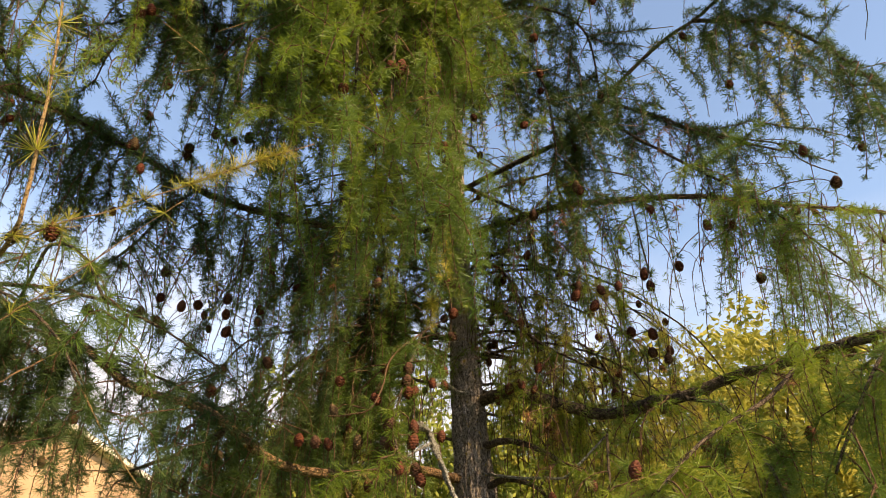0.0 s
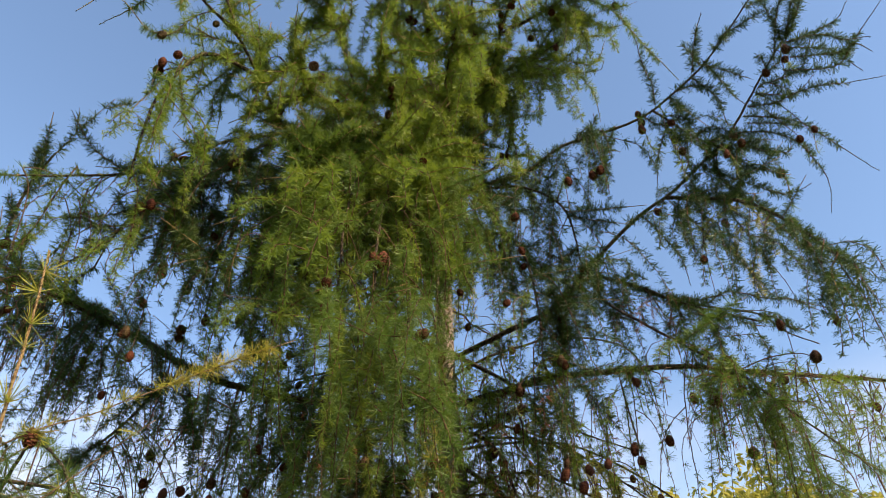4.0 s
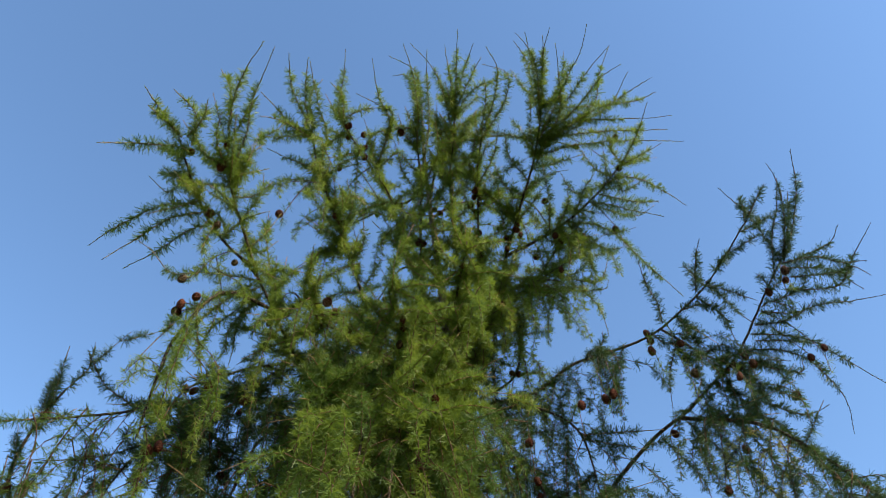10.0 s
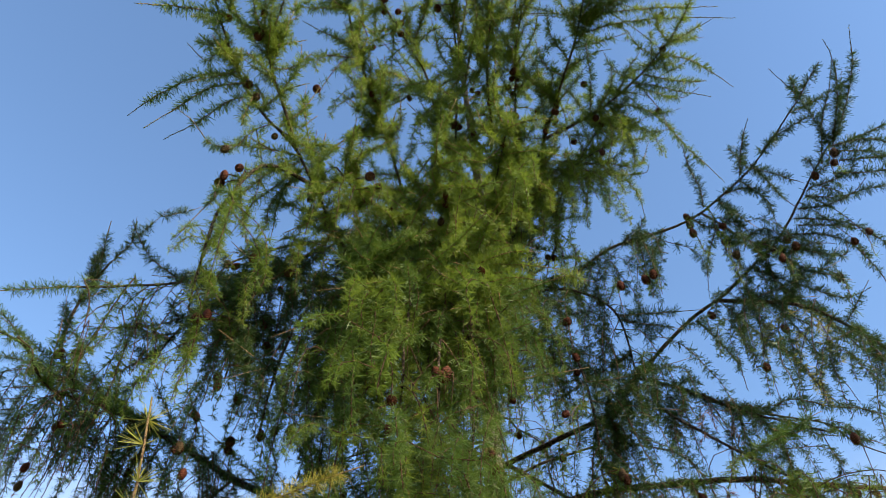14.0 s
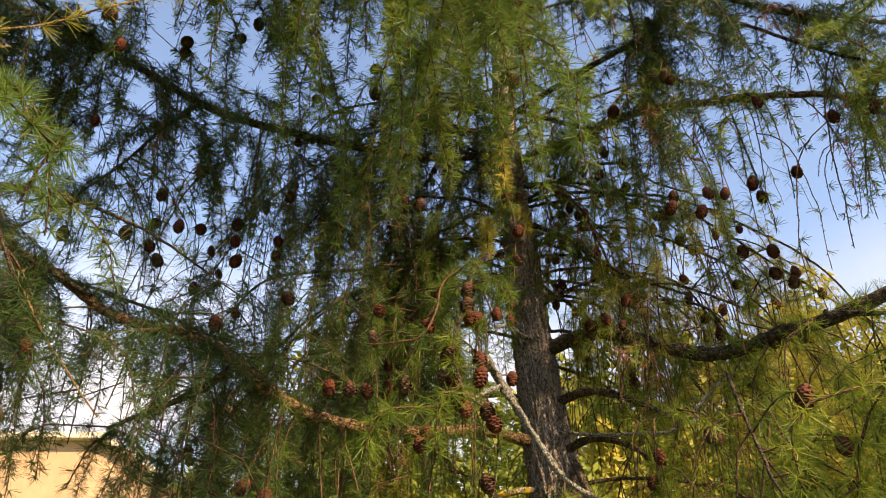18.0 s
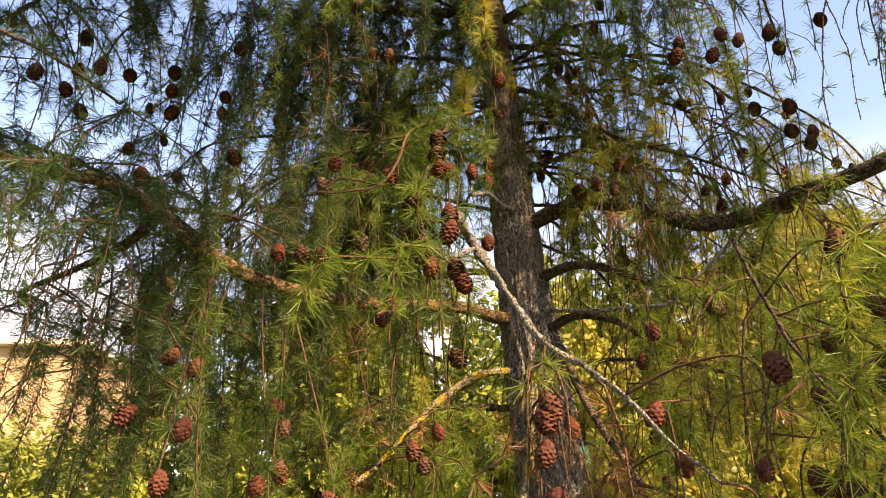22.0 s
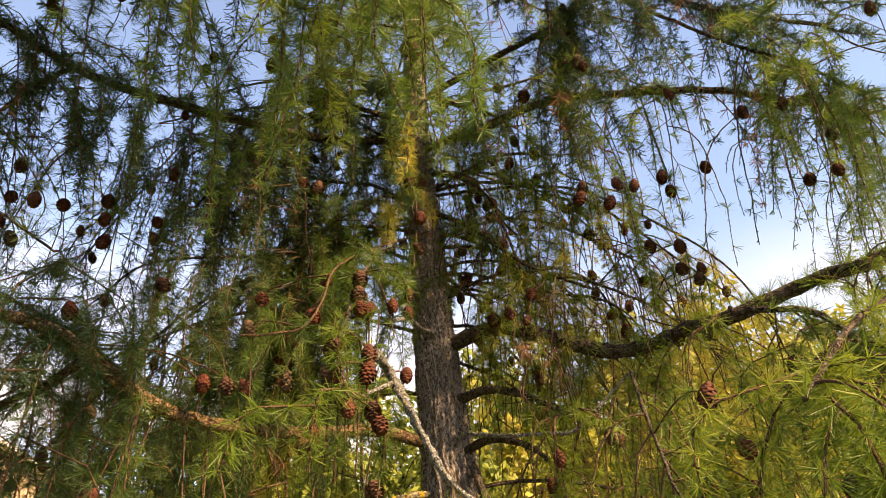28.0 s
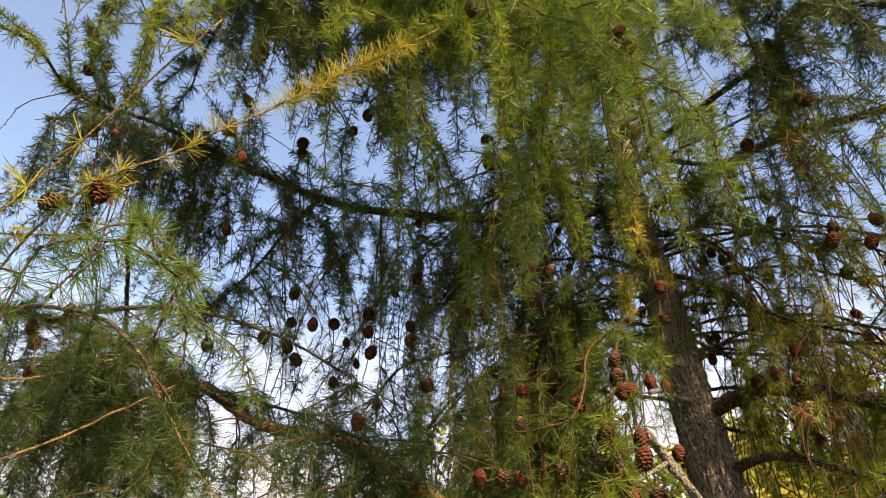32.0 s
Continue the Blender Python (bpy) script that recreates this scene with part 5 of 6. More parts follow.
bough([(0.865, -0.409, 3.831), (0.930, -0.371, 3.793), (0.984, -0.335, 3.757), (1.049, -0.309, 3.724), (1.130, -0.276, 3.680), (1.177, -0.230, 3.628)], 0.0050, 0.0025, 'shaded', 9, 2, 0.10, 1.00, (
    [(0.930, -0.371, 3.793), (0.966, -0.416, 3.768), (0.996, -0.426, 3.656)],
    [(1.002, -0.328, 3.747), (1.062, -0.382, 3.737), (1.108, -0.389, 3.689)],
    [(0.984, -0.335, 3.757), (0.968, -0.272, 3.732), (0.990, -0.198, 3.694)],
    [(1.049, -0.309, 3.724), (1.076, -0.243, 3.634), (1.074, -0.178, 3.552)],
    [(1.130, -0.276, 3.680), (1.177, -0.357, 3.648), (1.238, -0.429, 3.560)],
    [(0.916, -0.375, 3.797), (0.871, -0.244, 3.732), (0.874, -0.128, 3.661)],
    [(1.133, -0.271, 3.675), (1.156, -0.183, 3.619), (1.141, -0.069, 3.553)]))
bough([(-0.010, -0.050, 3.800), (-0.266, -0.558, 3.698), (-0.392, -0.688, 3.618), (-0.504, -0.715, 3.583), (-0.611, -0.747, 3.548), (-0.699, -0.761, 3.504), (-0.782, -0.780, 3.460), (-0.829, -0.769, 3.413), (-0.851, -0.735, 3.359)], 0.0085, 0.0030, 'shaded', 40, 8, 0.10, 0.60, (
    [(-0.846, -0.745, 3.373), (-0.890, -0.799, 3.352), (-0.929, -0.877, 3.343), (-0.962, -0.965, 3.339), (-0.966, -1.092, 3.367)],
    [(-0.799, -0.776, 3.442), (-0.810, -0.809, 3.458), (-0.783, -0.810, 3.472)],
    [(-0.699, -0.761, 3.504), (-0.722, -0.781, 3.469), (-0.737, -0.785, 3.420)],
    [(-0.846, -0.745, 3.373), (-0.922, -0.747, 3.360), (-0.961, -0.680, 3.313)],
    [(-0.464, -0.704, 3.594), (-0.514, -0.715, 3.528), (-0.542, -0.710, 3.456)],
    [(-0.611, -0.746, 3.548), (-0.568, -0.713, 3.485), (-0.572, -0.689, 3.377)],
    [(-0.751, -0.771, 3.474), (-0.768, -0.713, 3.390), (-0.785, -0.665, 3.310)],
    [(-0.542, -0.725, 3.570), (-0.636, -0.728, 3.626), (-0.690, -0.705, 3.630)]))
bough([(-0.497, -0.726, 3.570), (-0.646, -0.714, 3.471), (-0.783, -0.723, 3.383), (-0.870, -0.728, 3.318), (-0.931, -0.725, 3.260), (-0.995, -0.704, 3.173), (-1.035, -0.675, 3.093)], 0.0060, 0.0025, 'shaded', 24, 6, 0.10, 0.60, (
    [(-0.888, -0.729, 3.303), (-0.971, -0.784, 3.213), (-1.040, -0.855, 3.148), (-1.107, -0.943, 3.083)],
    [(-0.931, -0.725, 3.260), (-0.922, -0.817, 3.251), (-0.866, -0.879, 3.257)],
    [(-0.995, -0.704, 3.173), (-1.067, -0.712, 3.123), (-1.122, -0.714, 3.077)],
    [(-1.031, -0.677, 3.101), (-1.099, -0.650, 3.077), (-1.175, -0.634, 3.057)],
    [(-0.954, -0.718, 3.229), (-1.004, -0.751, 3.204), (-1.039, -0.798, 3.205)],
    [(-0.783, -0.723, 3.383), (-0.811, -0.687, 3.295), (-0.821, -0.648, 3.212)],
    [(-1.007, -0.697, 3.152), (-1.063, -0.699, 3.187), (-1.093, -0.699, 3.213)],
    [(-0.870, -0.728, 3.318), (-0.927, -0.645, 3.230), (-1.002, -0.591, 3.148)]))
bough([(0.537, -0.034, 3.383), (0.669, -0.022, 3.324), (0.809, -0.010, 3.244), (0.979, -0.023, 3.169), (1.104, -0.041, 3.110), (1.166, -0.033, 3.036), (1.255, -0.042, 2.963)], 0.0050, 0.0020, 'shaded', 6, 2, 0.00, 0.55, (
    [(0.809, -0.010, 3.244), (0.905, -0.071, 3.179), (0.996, -0.146, 3.128)],
    [(0.979, -0.023, 3.169), (1.080, 0.031, 3.127), (1.189, 0.053, 3.117)],
    [(1.104, -0.041, 3.110), (1.161, -0.072, 3.032), (1.226, -0.120, 2.957)],
    [(0.949, -0.024, 3.189), (1.024, -0.066, 3.201), (1.131, -0.085, 3.141), (1.204, -0.106, 3.107), (1.317, -0.129, 3.017)],
    [(0.669, -0.022, 3.324), (0.720, -0.017, 3.370), (0.780, 0.024, 3.367)]))

# boughs in the heart of the crown
bough([(0.000, -0.100, 3.850), (-0.104, -0.500, 3.694), (-0.207, -0.745, 3.607), (-0.290, -0.919, 3.546), (-0.344, -1.052, 3.544)], 0.0070, 0.0028, 'green', 6, 8, 0.15, 1.00, (
    [(-0.269, -0.875, 3.561), (-0.310, -0.931, 3.591), (-0.293, -1.059, 3.569)],
    [(-0.228, -0.788, 3.592), (-0.330, -0.821, 3.597), (-0.385, -0.954, 3.574)],
    [(-0.303, -0.952, 3.545), (-0.317, -1.034, 3.604), (-0.239, -1.201, 3.553)],
    [(-0.331, -1.018, 3.545), (-0.386, -1.012, 3.536), (-0.443, -1.046, 3.545)],
    [(-0.303, -0.952, 3.545), (-0.214, -0.945, 3.495), (-0.145, -0.940, 3.412)],
    [(-0.207, -0.745, 3.607), (-0.182, -0.739, 3.529), (-0.182, -0.762, 3.443)],
    [(-0.207, -0.745, 3.607), (-0.133, -0.775, 3.636), (-0.059, -0.745, 3.703)],
    [(-0.331, -1.018, 3.545), (-0.254, -1.047, 3.612), (-0.138, -1.081, 3.617)],
    [(-0.269, -0.875, 3.561), (-0.220, -0.867, 3.500), (-0.193, -0.878, 3.418)],
    [(-0.303, -0.952, 3.545), (-0.214, -0.931, 3.562), (-0.105, -0.967, 3.456)],
    [(-0.228, -0.788, 3.592), (-0.163, -0.800, 3.577), (-0.130, -0.731, 3.636)],
    [(-0.130, -0.562, 3.672), (-0.202, -0.619, 3.702), (-0.251, -0.690, 3.794)],
    [(-0.181, -0.684, 3.629), (-0.202, -0.760, 3.636), (-0.215, -0.799, 3.731)],
    [(-0.303, -0.952, 3.545), (-0.302, -1.007, 3.578), (-0.250, -1.109, 3.558)],
    [(-0.155, -0.623, 3.651), (-0.135, -0.730, 3.697), (-0.087, -0.765, 3.841)],
    [(-0.331, -1.018, 3.545), (-0.413, -1.005, 3.504), (-0.482, -1.079, 3.446)],
    [(-0.331, -1.018, 3.545), (-0.378, -1.016, 3.471), (-0.428, -1.078, 3.396)],
    [(-0.130, -0.562, 3.672), (-0.067, -0.638, 3.664), (-0.005, -0.634, 3.730)],
    [(-0.181, -0.684, 3.629), (-0.268, -0.693, 3.556), (-0.404, -0.682, 3.609)],
    [(-0.303, -0.952, 3.545), (-0.344, -0.921, 3.503), (-0.392, -0.951, 3.449)],
    [(-0.228, -0.788, 3.592), (-0.188, -0.843, 3.638), (-0.110, -0.913, 3.649)],
    [(-0.104, -0.500, 3.694), (0.010, -0.515, 3.649), (0.092, -0.464, 3.625)],
    [(-0.331, -1.018, 3.545), (-0.308, -1.078, 3.612), (-0.216, -1.187, 3.591)],
    [(-0.130, -0.562, 3.672), (-0.044, -0.576, 3.683), (0.055, -0.637, 3.604)],
    [(-0.228, -0.788, 3.592), (-0.178, -0.776, 3.531), (-0.150, -0.792, 3.439)],
    [(-0.104, -0.500, 3.694), (0.005, -0.455, 3.681), (0.102, -0.501, 3.529)]))
bough([(0.000, -0.100, 3.850), (-0.095, -0.511, 3.565), (-0.157, -0.774, 3.374), (-0.235, -0.896, 3.245), (-0.301, -0.948, 3.118)], 0.0070, 0.0028, 'mid', 8, 8, 0.15, 1.00, (
    [(-0.111, -0.577, 3.517), (-0.150, -0.609, 3.556), (-0.162, -0.676, 3.604)],
    [(-0.196, -0.835, 3.309), (-0.197, -0.854, 3.241), (-0.246, -0.820, 3.260)],
    [(-0.216, -0.866, 3.277), (-0.263, -0.894, 3.300), (-0.266, -1.001, 3.284)],
    [(-0.285, -0.935, 3.150), (-0.246, -0.893, 3.135), (-0.206, -0.909, 3.057)],
    [(-0.196, -0.835, 3.309), (-0.248, -0.927, 3.308), (-0.292, -0.993, 3.399)],
    [(-0.252, -0.909, 3.213), (-0.200, -0.927, 3.266), (-0.133, -0.917, 3.323)],
    [(-0.235, -0.896, 3.245), (-0.168, -0.885, 3.171), (-0.171, -0.780, 3.177)],
    [(-0.142, -0.708, 3.422), (-0.090, -0.758, 3.445), (-0.016, -0.810, 3.447)],
    [(-0.235, -0.896, 3.245), (-0.269, -0.909, 3.202), (-0.279, -1.011, 3.118)],
    [(-0.235, -0.896, 3.245), (-0.159, -0.885, 3.210), (-0.107, -0.866, 3.159)],
    [(-0.196, -0.835, 3.309), (-0.251, -0.899, 3.299), (-0.262, -1.037, 3.266)],
    [(-0.111, -0.577, 3.517), (-0.026, -0.663, 3.516), (0.052, -0.606, 3.635)],
    [(-0.142, -0.708, 3.422), (-0.132, -0.791, 3.431), (-0.106, -0.841, 3.490)],
    [(-0.216, -0.866, 3.277), (-0.134, -0.924, 3.293), (-0.065, -0.871, 3.394)],
    [(-0.142, -0.708, 3.422), (-0.077, -0.777, 3.418), (-0.001, -0.818, 3.419)],
    [(-0.252, -0.909, 3.213), (-0.291, -0.960, 3.182), (-0.361, -0.963, 3.259)],
    [(-0.095, -0.511, 3.565), (-0.122, -0.569, 3.632), (-0.104, -0.651, 3.706)],
    [(-0.252, -0.909, 3.213), (-0.250, -0.939, 3.267), (-0.189, -1.042, 3.245)],
    [(-0.235, -0.896, 3.245), (-0.259, -0.961, 3.213), (-0.299, -0.987, 3.271)],
    [(-0.177, -0.805, 3.342), (-0.071, -0.808, 3.324), (0.032, -0.846, 3.225)],
    [(-0.216, -0.866, 3.277), (-0.181, -0.907, 3.308), (-0.133, -0.920, 3.359)],
    [(-0.126, -0.643, 3.469), (-0.112, -0.596, 3.440), (-0.128, -0.557, 3.418)]))
bough([(0.000, -0.100, 3.850), (0.006, -0.497, 3.646), (-0.035, -0.770, 3.543), (-0.037, -0.925, 3.539), (-0.036, -1.030, 3.616)], 0.0070, 0.0028, 'green', 5, 8, 0.15, 1.00, (
    [(-0.037, -0.978, 3.577), (0.044, -1.010, 3.550), (0.111, -0.990, 3.555)],
    [(-0.037, -0.925, 3.539), (-0.022, -0.848, 3.495), (-0.058, -0.769, 3.467)],
    [(-0.037, -0.925, 3.539), (-0.048, -0.977, 3.568), (-0.019, -1.078, 3.556)],
    [(-0.005, -0.565, 3.621), (-0.068, -0.644, 3.582), (-0.131, -0.701, 3.643)],
    [(-0.036, -0.809, 3.542), (-0.081, -0.850, 3.583), (-0.092, -0.936, 3.618)],
    [(-0.035, -0.770, 3.543), (0.027, -0.763, 3.531), (0.092, -0.831, 3.414)],
    [(-0.036, -0.848, 3.541), (0.071, -0.912, 3.522), (0.185, -0.956, 3.470)],
    [(-0.005, -0.565, 3.621), (0.078, -0.561, 3.603), (0.142, -0.525, 3.585)],
    [(-0.037, -0.952, 3.558), (-0.096, -0.924, 3.495), (-0.192, -0.914, 3.492)],
    [(-0.035, -0.770, 3.543), (-0.054, -0.777, 3.446), (-0.121, -0.750, 3.439)],
    [(-0.036, -0.848, 3.541), (-0.014, -0.806, 3.495), (-0.033, -0.751, 3.477)],
    [(-0.037, -0.925, 3.539), (0.025, -0.921, 3.528), (0.091, -0.973, 3.425)],
    [(-0.037, -0.978, 3.577), (0.056, -0.970, 3.495), (0.101, -0.906, 3.452)],
    [(-0.037, -0.978, 3.577), (-0.025, -1.055, 3.592), (0.009, -1.110, 3.653)],
    [(0.006, -0.497, 3.646), (-0.023, -0.567, 3.702), (0.007, -0.716, 3.703)],
    [(-0.037, -0.925, 3.539), (-0.114, -0.941, 3.556), (-0.133, -1.099, 3.459)],
    [(-0.025, -0.702, 3.569), (0.032, -0.729, 3.509), (0.046, -0.632, 3.577)],
    [(-0.015, -0.633, 3.595), (-0.063, -0.612, 3.520), (-0.130, -0.668, 3.435)],
    [(-0.036, -0.848, 3.541), (-0.055, -0.952, 3.529), (-0.054, -1.024, 3.599)],
    [(-0.015, -0.633, 3.595), (-0.073, -0.710, 3.548), (-0.148, -0.722, 3.649)],
    [(-0.036, -0.848, 3.541), (-0.102, -0.941, 3.523), (-0.162, -0.996, 3.636)],
    [(-0.015, -0.633, 3.595), (0.078, -0.606, 3.613), (0.168, -0.617, 3.543)]))
bough([(0.010, -0.300, 4.000), (0.095, -0.505, 3.807), (0.109, -0.701, 3.776), (0.153, -0.823, 3.812), (0.191, -0.907, 3.899)], 0.0070, 0.0028, 'green', 4, 8, 0.15, 1.00, (
    [(0.172, -0.865, 3.856), (0.062, -0.847, 3.841), (-0.051, -0.908, 3.836)],
    [(0.153, -0.823, 3.812), (0.059, -0.828, 3.798), (-0.031, -0.895, 3.808)],
    [(0.182, -0.886, 3.877), (0.153, -0.971, 3.947), (0.181, -1.095, 3.995)],
    [(0.120, -0.731, 3.785), (0.192, -0.755, 3.739), (0.247, -0.753, 3.700)],
    [(0.098, -0.554, 3.799), (0.027, -0.596, 3.750), (-0.061, -0.597, 3.835)],
    [(0.131, -0.762, 3.794), (0.142, -0.746, 3.721), (0.115, -0.710, 3.701)],
    [(0.153, -0.823, 3.812), (0.270, -0.844, 3.774), (0.369, -0.807, 3.748)],
    [(0.095, -0.505, 3.807), (0.018, -0.516, 3.710), (-0.096, -0.515, 3.721)],
    [(0.182, -0.886, 3.877), (0.277, -0.937, 3.832), (0.368, -0.969, 3.761)],
    [(0.098, -0.554, 3.799), (0.166, -0.591, 3.834), (0.253, -0.639, 3.824)],
    [(0.153, -0.823, 3.812), (0.183, -0.806, 3.711), (0.165, -0.751, 3.678)],
    [(0.172, -0.865, 3.856), (0.174, -0.768, 3.807), (0.135, -0.776, 3.658)],
    [(0.163, -0.844, 3.834), (0.118, -0.926, 3.808), (0.087, -0.975, 3.900)],
    [(0.102, -0.603, 3.792), (0.051, -0.557, 3.760), (-0.004, -0.644, 3.644)],
    [(0.106, -0.652, 3.784), (-0.012, -0.647, 3.780), (-0.125, -0.716, 3.806)],
    [(0.102, -0.603, 3.792), (0.194, -0.678, 3.808), (0.309, -0.748, 3.778)],
    [(0.163, -0.844, 3.834), (0.088, -0.852, 3.745), (-0.015, -0.865, 3.751)],
    [(0.131, -0.762, 3.794), (0.243, -0.728, 3.788), (0.332, -0.700, 3.715)],
    [(0.182, -0.886, 3.877), (0.216, -0.834, 3.790), (0.191, -0.721, 3.795)],
    [(0.142, -0.792, 3.803), (0.081, -0.846, 3.782), (0.047, -0.974, 3.733)]))
bough([(0.000, -0.100, 3.850), (0.010, -0.407, 3.558), (0.035, -0.715, 3.371), (0.059, -0.819, 3.265), (0.096, -0.865, 3.103)], 0.0070, 0.0028, 'green', 5, 8, 0.15, 1.00, (
    [(0.053, -0.793, 3.292), (0.010, -0.845, 3.322), (0.023, -1.009, 3.272)],
    [(0.023, -0.561, 3.464), (0.086, -0.587, 3.456), (0.142, -0.568, 3.472)],
    [(0.087, -0.853, 3.144), (0.041, -0.860, 3.124), (-0.011, -0.885, 3.137)],
    [(0.087, -0.853, 3.144), (0.017, -0.899, 3.109), (-0.061, -0.930, 3.158)],
    [(0.078, -0.842, 3.184), (-0.009, -0.859, 3.201), (-0.062, -0.976, 3.190)],
    [(0.087, -0.853, 3.144), (0.044, -0.879, 3.130), (0.019, -0.979, 3.090)],
    [(0.087, -0.853, 3.144), (0.037, -0.819, 3.101), (-0.006, -0.933, 2.980)],
    [(0.068, -0.830, 3.225), (0.114, -0.821, 3.152), (0.119, -0.790, 3.101)],
    [(0.016, -0.484, 3.511), (-0.026, -0.525, 3.531), (-0.034, -0.644, 3.519)],
    [(0.016, -0.484, 3.511), (0.084, -0.532, 3.563), (0.186, -0.602, 3.561)],
    [(0.035, -0.715, 3.371), (0.136, -0.721, 3.353), (0.220, -0.696, 3.322)],
    [(0.059, -0.819, 3.265), (0.158, -0.835, 3.283), (0.257, -0.802, 3.300)],
    [(0.087, -0.853, 3.144), (0.167, -0.859, 3.149), (0.245, -0.869, 3.114)],
    [(0.041, -0.741, 3.344), (0.102, -0.747, 3.378), (0.181, -0.803, 3.334)],
    [(0.035, -0.715, 3.371), (0.079, -0.814, 3.389), (0.139, -0.802, 3.519)],
    [(0.047, -0.767, 3.318), (0.050, -0.741, 3.267), (0.028, -0.748, 3.211)],
    [(0.029, -0.638, 3.417), (0.065, -0.578, 3.375), (0.057, -0.510, 3.340)],
    [(0.016, -0.484, 3.511), (0.048, -0.568, 3.588), (0.136, -0.668, 3.636)],
    [(0.035, -0.715, 3.371), (0.058, -0.768, 3.431), (0.134, -0.904, 3.393)],
    [(0.035, -0.715, 3.371), (0.094, -0.771, 3.359), (0.161, -0.824, 3.330)]))

rng = np.random.default_rng(25)
# cones along the boughs, singly and in twos and threes
high = [(ob, ln) for ob, ln in LINES if ln[:, 2].mean() > 3.5]
for n in range(36):
    ob, ln = high[int(rng.integers(len(high)))]
    p = ln[int(rng.uniform(0.35, 1.0) * (len(ln) - 1))]
    for _ in range(int(rng.integers(1, 4))):
        way = unit(rng.standard_normal(3) * [1, 1, 0.4])
        put_cone(ob, p + way * rng.uniform(0.016, 0.034) + np.array([0, 0, 0.012]), rng)
rng = np.random.default_rng(22)
# the curtain that hangs before the trunk, its sides in needles darkened for shade
limb([(0.000, -0.100, 3.850), (-0.381, -0.578, 3.493), (-0.590, -0.756, 3.408), (-0.688, -0.781, 3.220), (-0.716, -0.739, 2.989)], 0.0075, 0.0028, hang=21, bare=2, shoot=5, tip=False, lean=0.5, side=0.17, colour='shaded', length=(0.2, 0.55), tufts=40, cones=2, keep_out=False, start=0.12)
limb([(0.000, -0.050, 3.800), (-0.307, -0.541, 3.488), (-0.480, -0.722, 3.290), (-0.549, -0.738, 3.030), (-0.572, -0.709, 2.797)], 0.0075, 0.0028, hang=18, bare=2, shoot=5, tip=False, lean=0.5, side=0.17, colour='shaded', length=(0.2, 0.4), tufts=40, cones=2, keep_out=False, start=0.12)
limb([(0.000, 0.000, 3.750), (-0.278, -0.475, 3.433), (-0.375, -0.688, 3.159), (-0.411, -0.740, 2.869), (-0.494, -0.696, 2.784)], 0.0075, 0.0028, hang=21, bare=2, shoot=5, tip=False, lean=0.5, side=0.17, colour='shaded', length=(0.2, 0.5), tufts=40, cones=2, keep_out=False, start=0.12)
limb([(0.000, -0.100, 3.850), (-0.259, -0.588, 3.549), (-0.292, -0.774, 3.284), (-0.293, -0.860, 2.998), (-0.316, -0.818, 2.767)], 0.0075, 0.0028, hang=22, bare=2, shoot=5, tip=False, lean=0.5, side=0.17, colour='mid', length=(0.3, 0.75), tufts=40, cones=2, keep_out=False, start=0.12)
limb([(0.000, -0.100, 3.850), (-0.099, -0.563, 3.574), (-0.112, -0.822, 3.254), (-0.119, -0.886, 2.950), (-0.137, -0.844, 2.727), (-0.191, -0.829, 2.697)], 0.0075, 0.0028, hang=24, bare=2, shoot=5, tip=False, lean=0.5, side=0.17, colour='green', length=(0.25, 0.6), tufts=40, cones=2, keep_out=False, start=0.12)
limb([(0.000, -0.100, 3.850), (-0.027, -0.502, 3.535), (-0.046, -0.781, 3.163), (-0.041, -0.865, 2.878), (-0.048, -0.831, 2.660), (-0.105, -0.811, 2.632)], 0.0075, 0.0028, hang=24, bare=2, shoot=5, tip=False, lean=0.5, side=0.17, colour='mid', length=(0.25, 0.6), tufts=40, cones=2, keep_out=False, start=0.12)
limb([(0.000, -0.050, 3.800), (0.011, -0.480, 3.522), (0.024, -0.704, 3.175), (0.025, -0.750, 2.921), (0.027, -0.754, 2.668), (-0.038, -0.738, 2.646)], 0.0075, 0.0028, hang=16, bare=2, shoot=5, tip=False, lean=0.5, side=0.17, colour='mid', length=(0.2, 0.42), tufts=40, cones=2, keep_out=False, start=0.12)
limb([(0.000, 0.000, 3.750), (0.046, -0.327, 3.516), (0.062, -0.526, 3.136), (0.063, -0.567, 2.855), (0.048, -0.560, 2.649)], 0.0075, 0.0028, hang=13, bare=2, shoot=5, tip=False, lean=0.5, side=0.17, colour='mid', length=(0.15, 0.4), tufts=40, cones=2, keep_out=False, start=0.12)
limb([(-0.020, 0.100, 3.700), (0.219, -0.168, 3.515), (0.321, -0.257, 3.316), (0.357, -0.218, 3.098), (0.353, -0.162, 2.917)], 0.0075, 0.0028, hang=16, bare=2, shoot=5, tip=False, lean=0.5, side=0.17, colour='shaded', length=(0.2, 0.55), tufts=40, cones=2, keep_out=False, start=0.12)
limb([(0.000, -0.100, 3.850), (0.167, -0.223, 3.716), (0.348, -0.274, 3.636), (0.486, -0.240, 3.525), (0.518, -0.142, 3.328)], 0.0075, 0.0028, hang=14, bare=2, shoot=5, tip=False, lean=0.5, side=0.17, colour='shaded', length=(0.2, 0.55), tufts=40, cones=2, keep_out=False, start=0.12)

